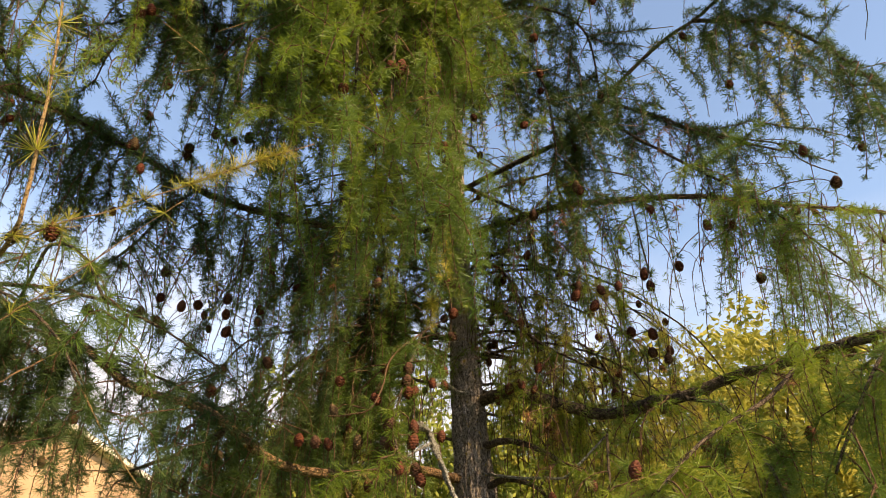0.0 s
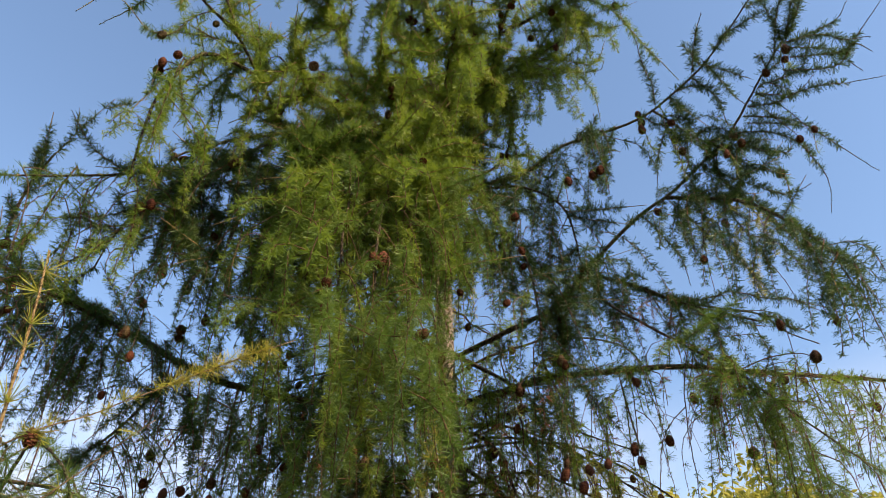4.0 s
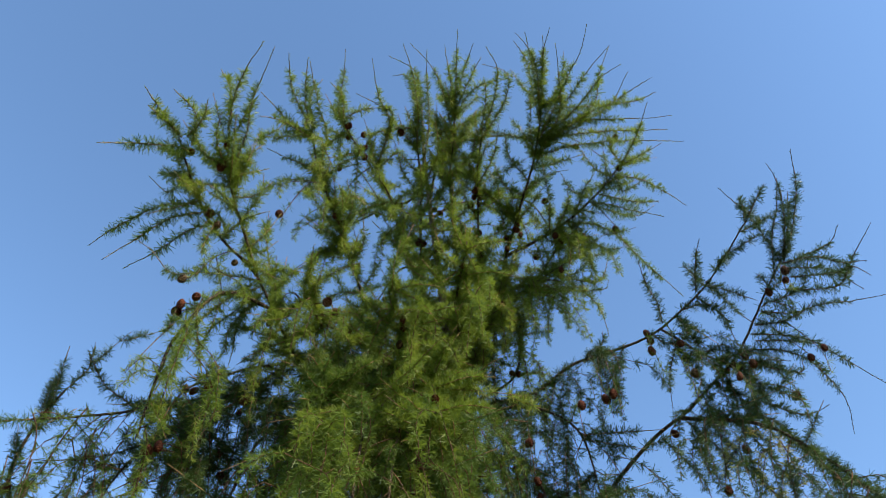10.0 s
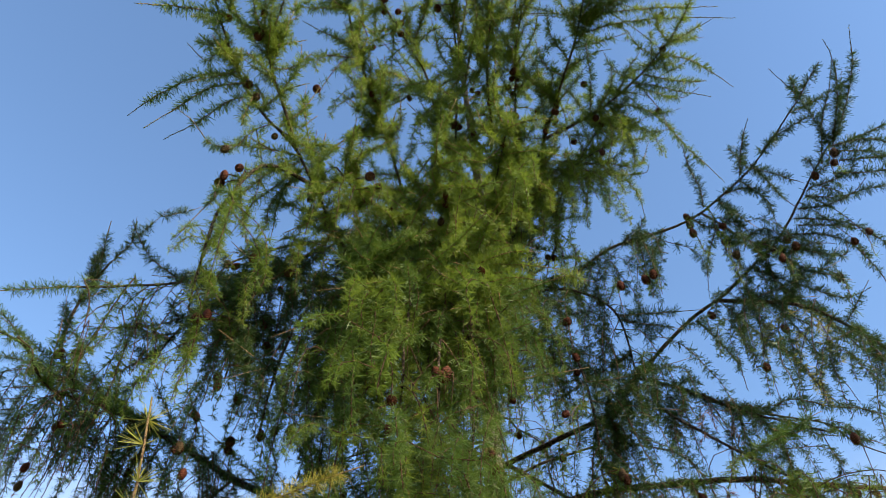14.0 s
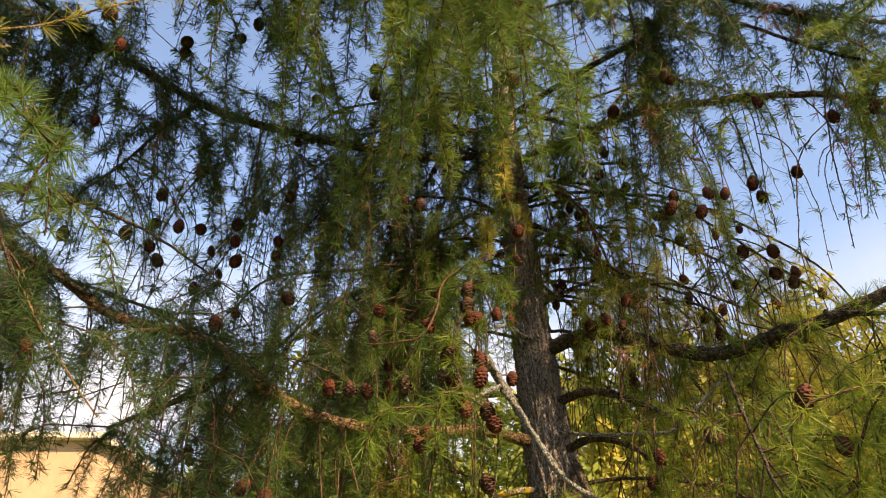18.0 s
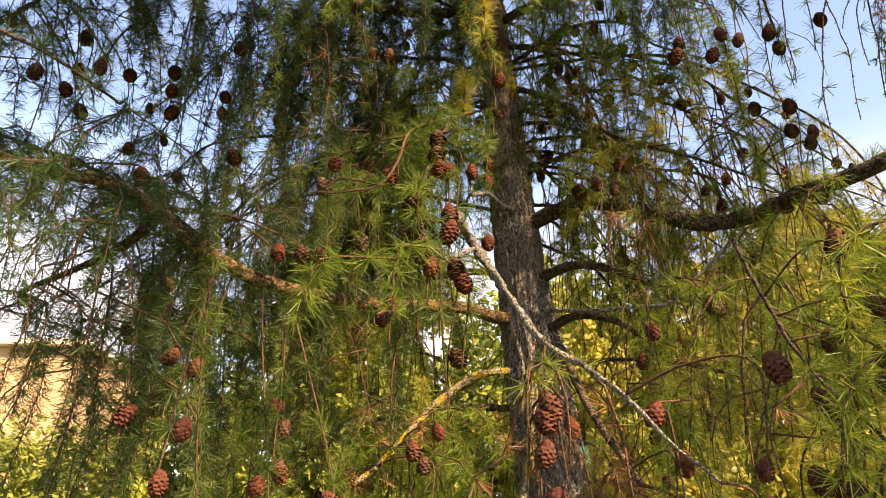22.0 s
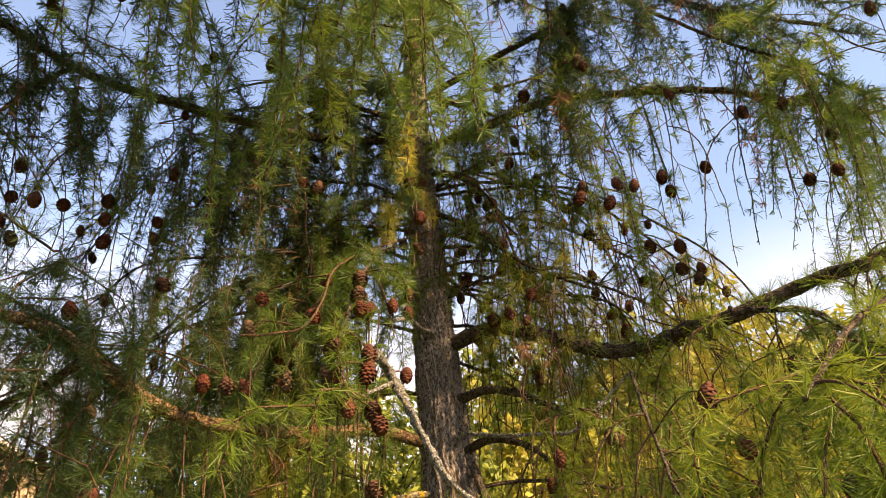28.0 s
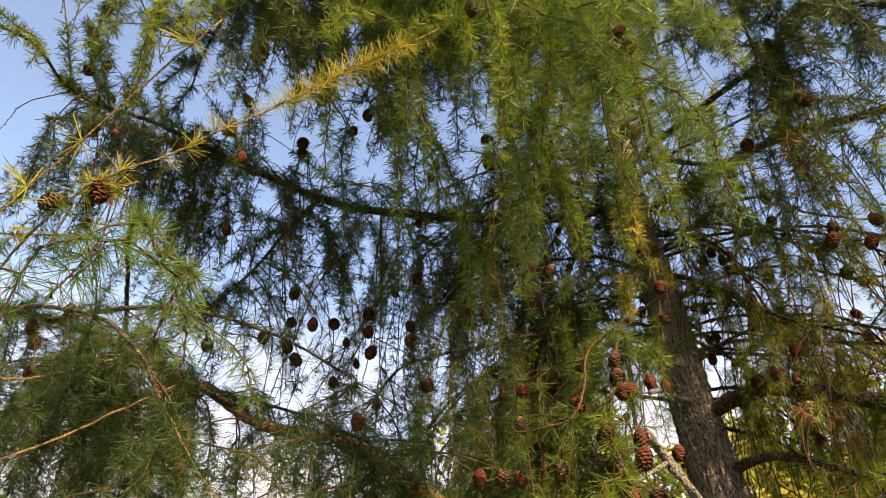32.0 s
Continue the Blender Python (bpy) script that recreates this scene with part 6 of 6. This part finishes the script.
limb([(-1.047, -0.380, 3.048), (-1.120, -0.693, 2.981), (-1.150, -0.798, 2.946), (-1.167, -0.912, 2.919), (-1.174, -1.012, 2.962), (-1.213, -1.098, 2.960)], 0.0070, 0.0030, hang=3, bare=3, shoot=8, side=0.1, tufts=80, colour='mid', length=(0.15, 0.35), lean=0.9, keep_out=False, start=0.1)
limb([(-0.020, -0.100, 3.750), (-0.535, -0.494, 3.589), (-0.691, -0.679, 3.509), (-0.833, -0.796, 3.376), (-0.939, -0.919, 3.243), (-1.063, -1.034, 3.137)], 0.0080, 0.0030, hang=6, bare=10, shoot=1, side=0.12, tufts=40, colour='mid', length=(0.25, 0.6), keep_out=False, start=0.4)

limb([(0.598, 0.000, 3.386), (0.585, -0.121, 3.173), (0.793, -0.177, 2.937), (0.910, -0.239, 2.785), (1.024, -0.278, 2.611), (1.125, -0.286, 2.487)], 0.0060, 0.0025, hang=9, bare=8, shoot=1, side=0.1, tufts=60, colour='mid', length=(0.3, 0.6), keep_out=False, start=0.5)
limb([(0.000, 0.300, 2.750), (-0.103, 0.140, 2.765), (-0.183, 0.105, 2.708), (-0.262, 0.074, 2.636), (-0.336, 0.081, 2.551)], 0.0050, 0.0020, hang=9, bare=8, side=0.08, tufts=30, colour='mid', length=(0.2, 0.45), start=0.15)

# limbs that fill the far side and the heart of the crown
def trunk_at(z):
    return np.array([np.interp(z, [p[2] for p in TRUNK], [p[i] for p in TRUNK]) for i in range(3)])


def arching(base, a, reach, rise, droop):
    """Points of a limb that leaves the trunk at the angle a, rises a little and then droops."""
    d = np.array([math.cos(a), math.sin(a), 0])
    return [tuple(base + d * reach * s + np.array([rng.normal(0, 0.045) * s, rng.normal(0, 0.045) * s, rise * reach * math.sin(2.2 * s) - droop * reach * s**2.2])) for s in (0, 0.2, 0.4, 0.6, 0.8, 1.0)]


rng = np.random.default_rng(23)
for n in range(22):      # away from the walker
    z = rng.uniform(1.35, 3.6)
    tone = str(rng.choice(["green", "green", "shaded", "yellow"])) if z > 2.2 else str(rng.choice(["green", "yellow"]))
    limb(arching(trunk_at(z), rng.uniform(-0.1, 1.1) * math.pi, rng.uniform(0.45, 1.1), rng.uniform(0.0, 0.25), 0.6), 0.005, 0.0018,
         hang=int(rng.integers(1, 4)), bare=int(rng.integers(4, 8)), colour=tone, length=(0.18, 0.55), side=0.22, tufts=8, cones=int(rng.integers(0, 4)))
rng = np.random.default_rng(24)
for n in range(9):      # to both sides, at the height of the curtains
    left = n % 3 < 2
    a = math.pi + rng.uniform(-0.25, 0.55) if left else rng.uniform(-0.45, 0.3)
    limb(arching(trunk_at(rng.uniform(2.75, 3.7)), a, rng.uniform(0.35, 0.85), rng.uniform(0.1, 0.35), 0.3), 0.006, 0.0025,
         hang=int(rng.integers(2, 5)), bare=3, colour="shaded" if left else "green", length=(0.25, 0.65), side=0.2, tufts=12, cones=2)
rng = np.random.default_rng(79)
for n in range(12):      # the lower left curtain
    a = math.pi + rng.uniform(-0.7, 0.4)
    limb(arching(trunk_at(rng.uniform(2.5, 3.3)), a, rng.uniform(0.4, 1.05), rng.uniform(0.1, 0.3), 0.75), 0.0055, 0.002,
         hang=int(rng.integers(7, 11)), bare=8, colour=str(rng.choice(["shaded", "mid", "shaded"])), length=(0.3, 0.75), side=0.26, tufts=12, cones=3, start=0.25)
rng = np.random.default_rng(74)
for n in range(11):      # yellowing, behind and beside the trunk
    limb(arching(trunk_at(rng.uniform(2.35, 3.0)), rng.uniform(-0.15, 1.1), rng.uniform(0.5, 1.1), rng.uniform(0.05, 0.25), 0.7), 0.005, 0.002,
         hang=int(rng.integers(1, 4)), bare=7, colour=str(rng.choice(["yellow", "green"])), length=(0.25, 0.7), side=0.22, tufts=12, cones=3, start=0.25)
rng = np.random.default_rng(73)
for n in range(20):      # round the leader
    z = rng.uniform(3.6, 4.6)
    reach = rng.uniform(0.3, 0.7)
    limb(arching(trunk_at(z), rng.uniform(0, 6.28), reach, rng.uniform(0.35, 0.7), 0.15), 0.006, 0.0025,
         hang=4 if z < 4.2 else 1, shoot=7, length=(0.18, 0.4), side=0.1, tufts=30, colour="green", cones=int(rng.integers(0, 3)), lean=0.8, keep_out=False, tip=False)


def cones(places):
    """Cones, each on a thin drooping twig that comes from the nearest limb above it and runs on below it."""
    for place in places:
        p = np.array(place)
        best, who, start = 9.0, None, None
        for ob, ln in LINES:
            d = ln - p
            cost = np.linalg.norm(d * [1, 1, 0.6], axis=1) + np.where(d[:, 2] < 0.0, 0.5, 0.0)
            i = int(cost.argmin())
            if cost[i] < best:
                best, who, start = cost[i], ob, ln[i]
        top = p + np.array([0, 0, 0.004])
        mid = (start + top) / 2 + np.array([0, 0, 0.10 * np.linalg.norm(start - top)])
        tail = p + np.array([rng.normal(0, 0.008), rng.normal(0, 0.008), -rng.uniform(0.06, 0.16)])
        off = np.array([0.012 * rng.choice([-1, 1]), 0.010, 0])
        ln = curve_through([start, mid, top + off, tail + off], 0.012)
        v, q, t = tube(ln, np.linspace(0.0021, 0.0011, len(ln)), 5)
        part("branchlet", mesh("branchlet", v, [q, t], [TWIG_BARK]), who)
        put_cone(who, p + np.array([0, 0, 0.015]), rng, scale=1.12)
        if who.data.materials[0] in (LICHEN_BARK, GOLD_BARK):      # dead limbs carry cones but no needles
            continue
        n = max(4, int(len(ln) * 0.45))
        i = rng.integers(1, len(ln), n)
        nv, nf = needles(ln[i], rng.standard_normal((n, 3)), 20 if p[2] < 2.75 else 11, 0.028, rng, width=0.0011 if p[2] < 2.75 else 0.0018)
        part("needles", mesh("needles", nv, nf, [NEEDLE_MID if p[0] < 0.05 or rng.uniform() < 0.5 else NEEDLE], smooth=False), who)


rng = np.random.default_rng(26)
cones(((-0.691, -0.250, 2.538), (-0.681, -0.260, 2.478), (-0.664, -0.260, 2.420), (-0.632, -0.100, 2.719), (-0.641, -0.120, 2.557), (-0.644, -0.120, 2.514), (-0.757, -0.300, 2.493), (-0.885, -0.300, 2.526), (-0.867, -0.300, 2.424), (-0.290, -0.300, 2.228), (-0.561, -0.200, 2.341), (-0.614, -0.400, 2.188), (-0.403, -0.250, 2.090), (-0.360, -0.250, 2.084), (-0.326, -0.250, 2.074), (-0.221, -0.300, 2.066)))
cones(((-0.166, -0.380, 2.150), (-0.250, -0.460, 2.099), (-0.100, -0.430, 2.067), (-0.125, -0.420, 2.026), (-0.100, -0.420, 2.021), (-0.083, -0.430, 1.990), (-0.073, -0.440, 1.959), (-0.129, -0.400, 1.980), (-0.047, -0.400, 2.035), (-0.058, -0.380, 2.076), (-0.040, -0.420, 1.959), (-0.035, -0.420, 1.937), (-0.086, -0.330, 2.251), (-0.085, -0.340, 2.212), (-0.080, -0.350, 2.175), (-0.064, -0.330, 2.182), (-0.044, -0.200, 2.253), (-0.014, -0.200, 2.099), (0.015, -0.170, 2.482), (-0.005, -0.150, 2.414), (-0.017, -0.150, 2.598), (0.010, -0.150, 2.590), (-0.157, -0.300, 2.264), (-0.245, -0.100, 2.642)))
cones(((0.084, -0.490, 1.741), (0.078, -0.490, 1.717), (0.087, -0.480, 1.682), (0.100, -0.470, 1.628), (0.112, -0.300, 1.744), (-0.361, -0.560, 1.708), (-0.365, -0.590, 1.639), (-0.507, -0.450, 1.748), (-0.483, -0.400, 1.847), (-0.288, -0.100, 1.703), (-0.158, -0.150, 1.737), (-0.137, -0.150, 1.710), (-0.227, -0.150, 1.985), (-0.215, -0.120, 2.021), (-0.334, -0.300, 1.752), (-0.227, -0.400, 1.632), (-0.357, -0.300, 1.789), (-0.129, -0.100, 1.777), (-0.079, -0.200, 1.885), (-0.321, -0.350, 1.684), (-0.328, -0.400, 1.654), (-0.441, -0.400, 1.830)))
cones(((0.324, -0.630, 1.744), (0.465, -0.500, 1.933), (0.457, -0.420, 1.826), (0.522, -0.400, 1.881), (0.221, -0.500, 1.722), (0.410, -0.400, 1.656), (0.448, -0.550, 1.637), (0.450, -0.550, 1.620), (0.334, -0.500, 1.611), (0.408, -0.550, 1.589), (0.452, -0.400, 1.639), (0.551, -0.300, 1.794), (0.558, -0.300, 1.834), (0.479, -0.300, 1.765), (0.379, -0.300, 1.679), (0.271, -0.300, 1.693)))
cones(((0.325, 0.300, 2.906), (0.446, -0.200, 2.517), (0.438, -0.200, 2.469), (0.394, -0.100, 2.586), (0.391, -0.100, 2.556), (0.602, -0.040, 2.441), (0.592, -0.040, 2.378), (0.545, 0.000, 2.467), (0.652, 0.000, 2.399), (0.434, 0.200, 2.632), (0.622, 0.000, 2.625), (0.614, 0.000, 2.674), (0.516, -0.100, 2.579), (0.194, -0.020, 2.303), (0.161, 0.000, 2.299), (0.123, 0.050, 2.283), (0.114, 0.300, 2.824), (0.077, 0.300, 2.663), (0.110, 0.300, 2.719), (0.193, 0.200, 2.538), (0.409, 0.300, 2.784), (0.647, 0.000, 2.374), (0.390, 0.300, 2.786)))
cones(((-0.789, -0.480, 2.957), (-0.790, -0.480, 2.927), (-0.528, -0.200, 3.018), (-0.545, -0.200, 2.972), (-0.369, -0.200, 3.062), (-0.376, -0.200, 2.977), (-0.306, 0.100, 2.792), (0.071, -0.550, 2.719), (0.053, -0.580, 2.584), (0.039, -0.580, 2.580), (-0.744, -0.600, 3.187), (-0.586, -0.500, 2.969), (-1.010, -0.450, 2.426), (-0.841, -0.450, 2.409), (-0.821, -0.400, 2.399), (-0.747, -0.400, 2.445), (-0.570, 0.100, 2.936), (-0.893, -0.300, 2.623), (0.300, 0.100, 2.852), (0.249, 0.100, 2.902), (0.239, 0.100, 2.823), (0.272, -0.200, 2.797), (0.421, -0.200, 2.876), (0.411, -0.200, 2.898), (0.268, -0.400, 2.989), (0.806, -0.100, 2.779), (0.614, 0.000, 2.657), (0.721, 0.000, 2.690)))
cones(((-0.576, -1.303, 3.700), (-0.565, -1.270, 3.680), (-0.243, -1.021, 3.500), (-0.229, -0.987, 3.500), (-0.756, -0.905, 3.100), (-0.736, -0.895, 3.120), (-0.493, -0.903, 3.250), (-0.068, -0.318, 3.800), (-0.380, -0.784, 3.200), (-0.377, -0.765, 3.150), (0.659, -0.517, 4.350), (0.767, -0.689, 4.150), (0.860, -0.767, 4.500), (0.573, -0.888, 4.600), (0.681, -0.873, 4.550), (1.320, -0.603, 3.850), (1.322, -0.565, 3.830), (1.354, -0.340, 3.650), (1.402, -0.370, 3.660), (1.116, -0.395, 3.650), (1.131, -0.406, 3.600), (0.892, -0.461, 3.680), (0.912, -0.446, 3.550), (1.052, -0.455, 3.500), (1.220, -0.382, 3.450), (0.785, -0.487, 3.650), (-1.243, -0.824, 3.100), (-1.192, -0.814, 3.100)))
cones(((-0.633, -1.184, 3.400), (-0.592, -1.180, 3.420), (-0.614, -0.932, 3.300), (0.440, -0.502, 4.300), (0.315, -0.652, 4.350), (0.589, -0.432, 3.500), (0.624, -0.454, 3.500), (0.507, -0.419, 3.500), (-0.042, -0.828, 2.850), (-0.372, -1.072, 4.600), (-0.331, -0.991, 4.500), (-0.215, -1.083, 4.600), (-0.097, -1.121, 4.500), (-0.039, -1.110, 4.500), (0.151, -0.892, 4.700), (-0.439, -1.152, 3.900), (0.535, -0.458, 4.200), (0.528, -0.651, 4.500), (0.855, -0.909, 4.500), (-0.140, -0.798, 3.700), (-0.017, -0.704, 3.000), (-0.663, -1.150, 3.400), (-0.311, -0.975, 4.300)))
cones(((-0.029, -0.880, 2.808), (-0.013, -0.880, 2.819), (0.011, -0.700, 3.067), (0.026, -0.750, 2.831), (-0.763, -0.900, 3.096), (-0.404, -0.600, 3.256), (-0.395, -0.500, 3.133), (-0.689, -0.400, 3.040), (-0.738, -0.600, 3.030), (-0.526, -0.600, 3.129), (-0.218, -0.600, 2.880), (0.075, -0.200, 3.214), (0.082, 0.000, 3.205), (0.967, 0.000, 2.631), (1.034, 0.000, 2.651), (0.994, -0.100, 2.688), (1.135, -0.300, 2.772), (0.912, -0.300, 3.169), (1.009, -0.300, 3.316), (0.825, -0.200, 3.501), (0.902, -0.300, 2.055), (0.818, -0.350, 2.043), (0.967, -0.400, 1.919), (1.070, -0.300, 2.891), (-0.605, -1.120, 2.250), (-0.655, -1.135, 2.225)))

for n in range(2):      # curtain at the left, below the long limb, in the shaded needle colour
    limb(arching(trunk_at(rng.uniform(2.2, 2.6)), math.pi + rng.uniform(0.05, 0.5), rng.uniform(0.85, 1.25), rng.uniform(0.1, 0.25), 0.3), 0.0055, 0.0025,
         hang=6, bare=2, colour="shaded", length=(0.3, 0.62), side=0.2, tufts=30, cones=1, start=0.5)


# ---- the plastic tag on the trunk ----
def box(w, d, h, bevel=0.0):
    bm = bmesh.new()
    bmesh.ops.create_cube(bm, size=1, matrix=Matrix.Diagonal((w, d, h, 1)))
    if bevel:
        bmesh.ops.bevel(bm, geom=bm.edges[:], offset=bevel, segments=2, affect="EDGES")
    return bm


def from_bm(name, bm, mat):
    me = bpy.data.meshes.new(name)
    bm.to_mesh(me)
    bm.free()
    me.materials.append(mat)
    return me


tag = tagged(new("plant_tag"), "small mint-green plastic tag wired to the larch trunk", "tag")
tag.location = (0.135, 0.06, 1.755)
part("card", from_bm("card", box(0.018, 0.0015, 0.034, 0.0006), TAG), tag, pose(0.135, 0.058, 1.752, 0, -6, 12))
ln = curve_through([(0.137, 0.057, 1.766), (0.15, 0.05, 1.772), (0.165, 0.05, 1.778), (0.12, 0.10, 1.785)], 0.004)
v, q, t = tube(ln, np.full(len(ln), 0.0009), 5)
part("wire", mesh("wire", v, [q, t], [WIRE]), tag)


# ---- shrubs and trees beyond ----
def clumps(centres, radii, per, size, rng, flat=0.6):
    """Many small pointed leaves gathered in uneven clumps."""
    v = []
    for c, r in zip(centres, radii):
        d = unit(rng.standard_normal((per, 3)))
        p = c + d * (r * rng.uniform(0.35, 1.0, (per, 1)) ** 0.6)
        nrm = unit(d + rng.standard_normal((per, 3)) * 0.8 + [0, 0, 0.5])
        u = unit(np.cross(nrm, rng.standard_normal((per, 3))))
        w = np.cross(nrm, u)
        s = size * rng.uniform(0.6, 1.3, (per, 1))
        v.append(np.stack([p - u * s, p + w * s * 0.5 - nrm * s * 0.12, p + u * s, p - w * s * 0.5 - nrm * s * 0.12], 1).reshape(-1, 3))
    v = np.vstack(v)
    return v, np.arange(len(v)).reshape(-1, 4)


def shrub(x, y, height, radius, leaf, seed, label, category="shrub", group="", stems=7, clump=70, per=110, size=0.022, low=0.1):
    rng = np.random.default_rng(seed)
    ob = tagged(new("shrub" if category == "shrub" else "small_tree"), label, category, group)
    ob.location = (x, y, 0)
    ends = []
    for s in range(stems):
        a = rng.uniform(0, 6.28)
        reach = radius * rng.uniform(0.2, 0.75)
        top = height * rng.uniform(0.7, 0.97)
        ln = curve_through([(x, y, -0.03), (x + math.cos(a) * reach * 0.3, y + math.sin(a) * reach * 0.3, top * 0.4), (x + math.cos(a) * reach, y + math.sin(a) * reach, top)], 0.08)
        v, q, t = tube(ln, np.linspace(0.03 * height / 3, 0.006, len(ln)), 6)
        part("stem", mesh("stem", v, [q, t], [LIMB_BARK]), ob)
        ends.append(ln)
    ends = np.vstack(ends)
    ends = ends[ends[:, 2] > height * low]
    c = ends[rng.integers(len(ends), size=clump)] + rng.standard_normal((clump, 3)) * [radius * 0.38, radius * 0.38, height * 0.05]
    v, f = clumps(c, rng.uniform(0.10, 0.26, clump) * radius, per, size, rng)
    part("foliage", mesh("foliage", v, f, [leaf], smooth=False), ob)
    return ob


k = 0
for x, y, h, r in ((-6.2, 3.9, 2.5, 1.0), (-5.2, 4.2, 2.6, 1.0), (-4.2, 4.5, 2.6, 1.0), (-3.3, 4.6, 2.9, 1.0), (-2.5, 4.7, 3.4, 1.05), (-1.7, 4.6, 3.75, 1.1), (-0.9, 4.5, 3.95, 1.1), (-0.1, 4.5, 4.0, 1.1), (0.8, 4.5, 4.0, 1.1)):
    shrub(x, y, h, r, LEAF, 40 + k, "yellow-green leafy shrub in the hedge behind the larch", "shrub", "hedge shrubs", clump=240, per=95, size=0.04)
    k += 1
for x, y, h, r in ((0.5, 3.9, 3.2, 0.9), (1.5, 4.1, 4.45, 1.2), (2.5, 4.4, 4.7, 1.25), (3.4, 4.7, 4.2, 1.1)):
    shrub(x, y, h, r, LEAF_GOLD, 60 + k, "small deciduous tree turning yellow behind the larch", "small tree", "yellowing trees", clump=330, per=100, size=0.039)
    k += 1
shrub(6.2, 9.5, 3.9, 1.2, LEAF_DARK, 90, "dark evergreen shrub in the distance", "shrub", clump=90, per=90, size=0.04)

# ---- buildings ----
def wall_prism(outline, depth):
    """A wall that fills an outline in x and z, depth metres thick from y = 0 backwards."""
    bm = bmesh.new()
    front = [bm.verts.new((px, 0, pz)) for px, pz in outline]
    rear = [bm.verts.new((px, depth, pz)) for px, pz in outline]
    bm.faces.new(front)
    bm.faces.new(rear[::-1])
    for i in range(len(outline)):
        bm.faces.new((front[i - 1], front[i], rear[i], rear[i - 1]))
    bmesh.ops.recalc_face_normals(bm, faces=bm.faces)
    return bm


def house(place, turn, width, eaves, ridge, depth, wall, label, roof=ROOF_TILE, windows=()):
    """A gabled house, its gable to the front: walls, overhanging roof slopes and windows with frames."""
    ob = tagged(new("house"), label, "house")
    ob.location = place
    m = Matrix.Translation(Vector(place)) @ Matrix.Rotation(radians(turn), 4, "Z")
    h = width / 2
    part("wall", from_bm("wall", wall_prism([(-h, 0), (h, 0), (h, eaves), (0, ridge), (-h, eaves)], depth), wall), ob, m)
    for s in (-1, 1):
        bm = bmesh.new()
        run, up = h + 0.35, (ridge - eaves) * (h + 0.35) / h
        vs = [bm.verts.new((s * a, b, c)) for b in (-0.35, depth + 0.35) for a, c in ((0, ridge + 0.02), (run, ridge - up + 0.02), (run, ridge - up + 0.2), (0, ridge + 0.2))]
        for q in ((0, 1, 2, 3), (7, 6, 5, 4), (0, 4, 5, 1), (1, 5, 6, 2), (2, 6, 7, 3), (3, 7, 4, 0)):
            bm.faces.new([vs[i] for i in q])
        bmesh.ops.recalc_face_normals(bm, faces=bm.faces)
        part("roof", from_bm("roof", bm, roof), ob, m)
    for wx, wz, ww, wh in windows:
        win = part("window", from_bm("window", box(ww, 0.08, wh, 0.01), PALE_PLASTER), ob, m @ Matrix.Translation((wx, -0.03, wz)))
        part("pane", from_bm("pane", box(ww * 0.78, 0.02, wh * 0.84), DARK_GLASS), win, Matrix.Translation((0, -0.045, 0)))
    return ob


def spot(azimuth, distance, height=0.0):
    a = radians(azimuth)
    return (0.15 + distance * math.sin(a), -1.45 + distance * math.cos(a), height)


house((-20.45, 16.39, 0.7), 10.8, 12.0, 6.85, 6.85, 8, PLASTER, "warm cream plastered house with a flat roof", roof=PALE_PLASTER, windows=((1.7, 5.75, 1.1, 0.8), (-1.6, 5.75, 1.1, 0.8)))
shed = house(spot(-38.2, 30, 0.8), 36, 4.0, 6.1, 7.9, 6, BRICK_RED, "red-brown brick outbuilding with a tiled roof and a red shutter")
part("shutter", from_bm("shutter", box(0.75, 0.06, 0.6, 0.01), RED_PAINT), shed, pose(*spot(-36.3, 29.6, 6.75), 0, 0, 36), "bright red painted shutter")
house(spot(-33.6, 46, 0.9), 30, 2.9, 8.5, 10.5, 5, GREY_BOARD, "pale grey boarded barn gable far off", roof=GREY_BOARD)
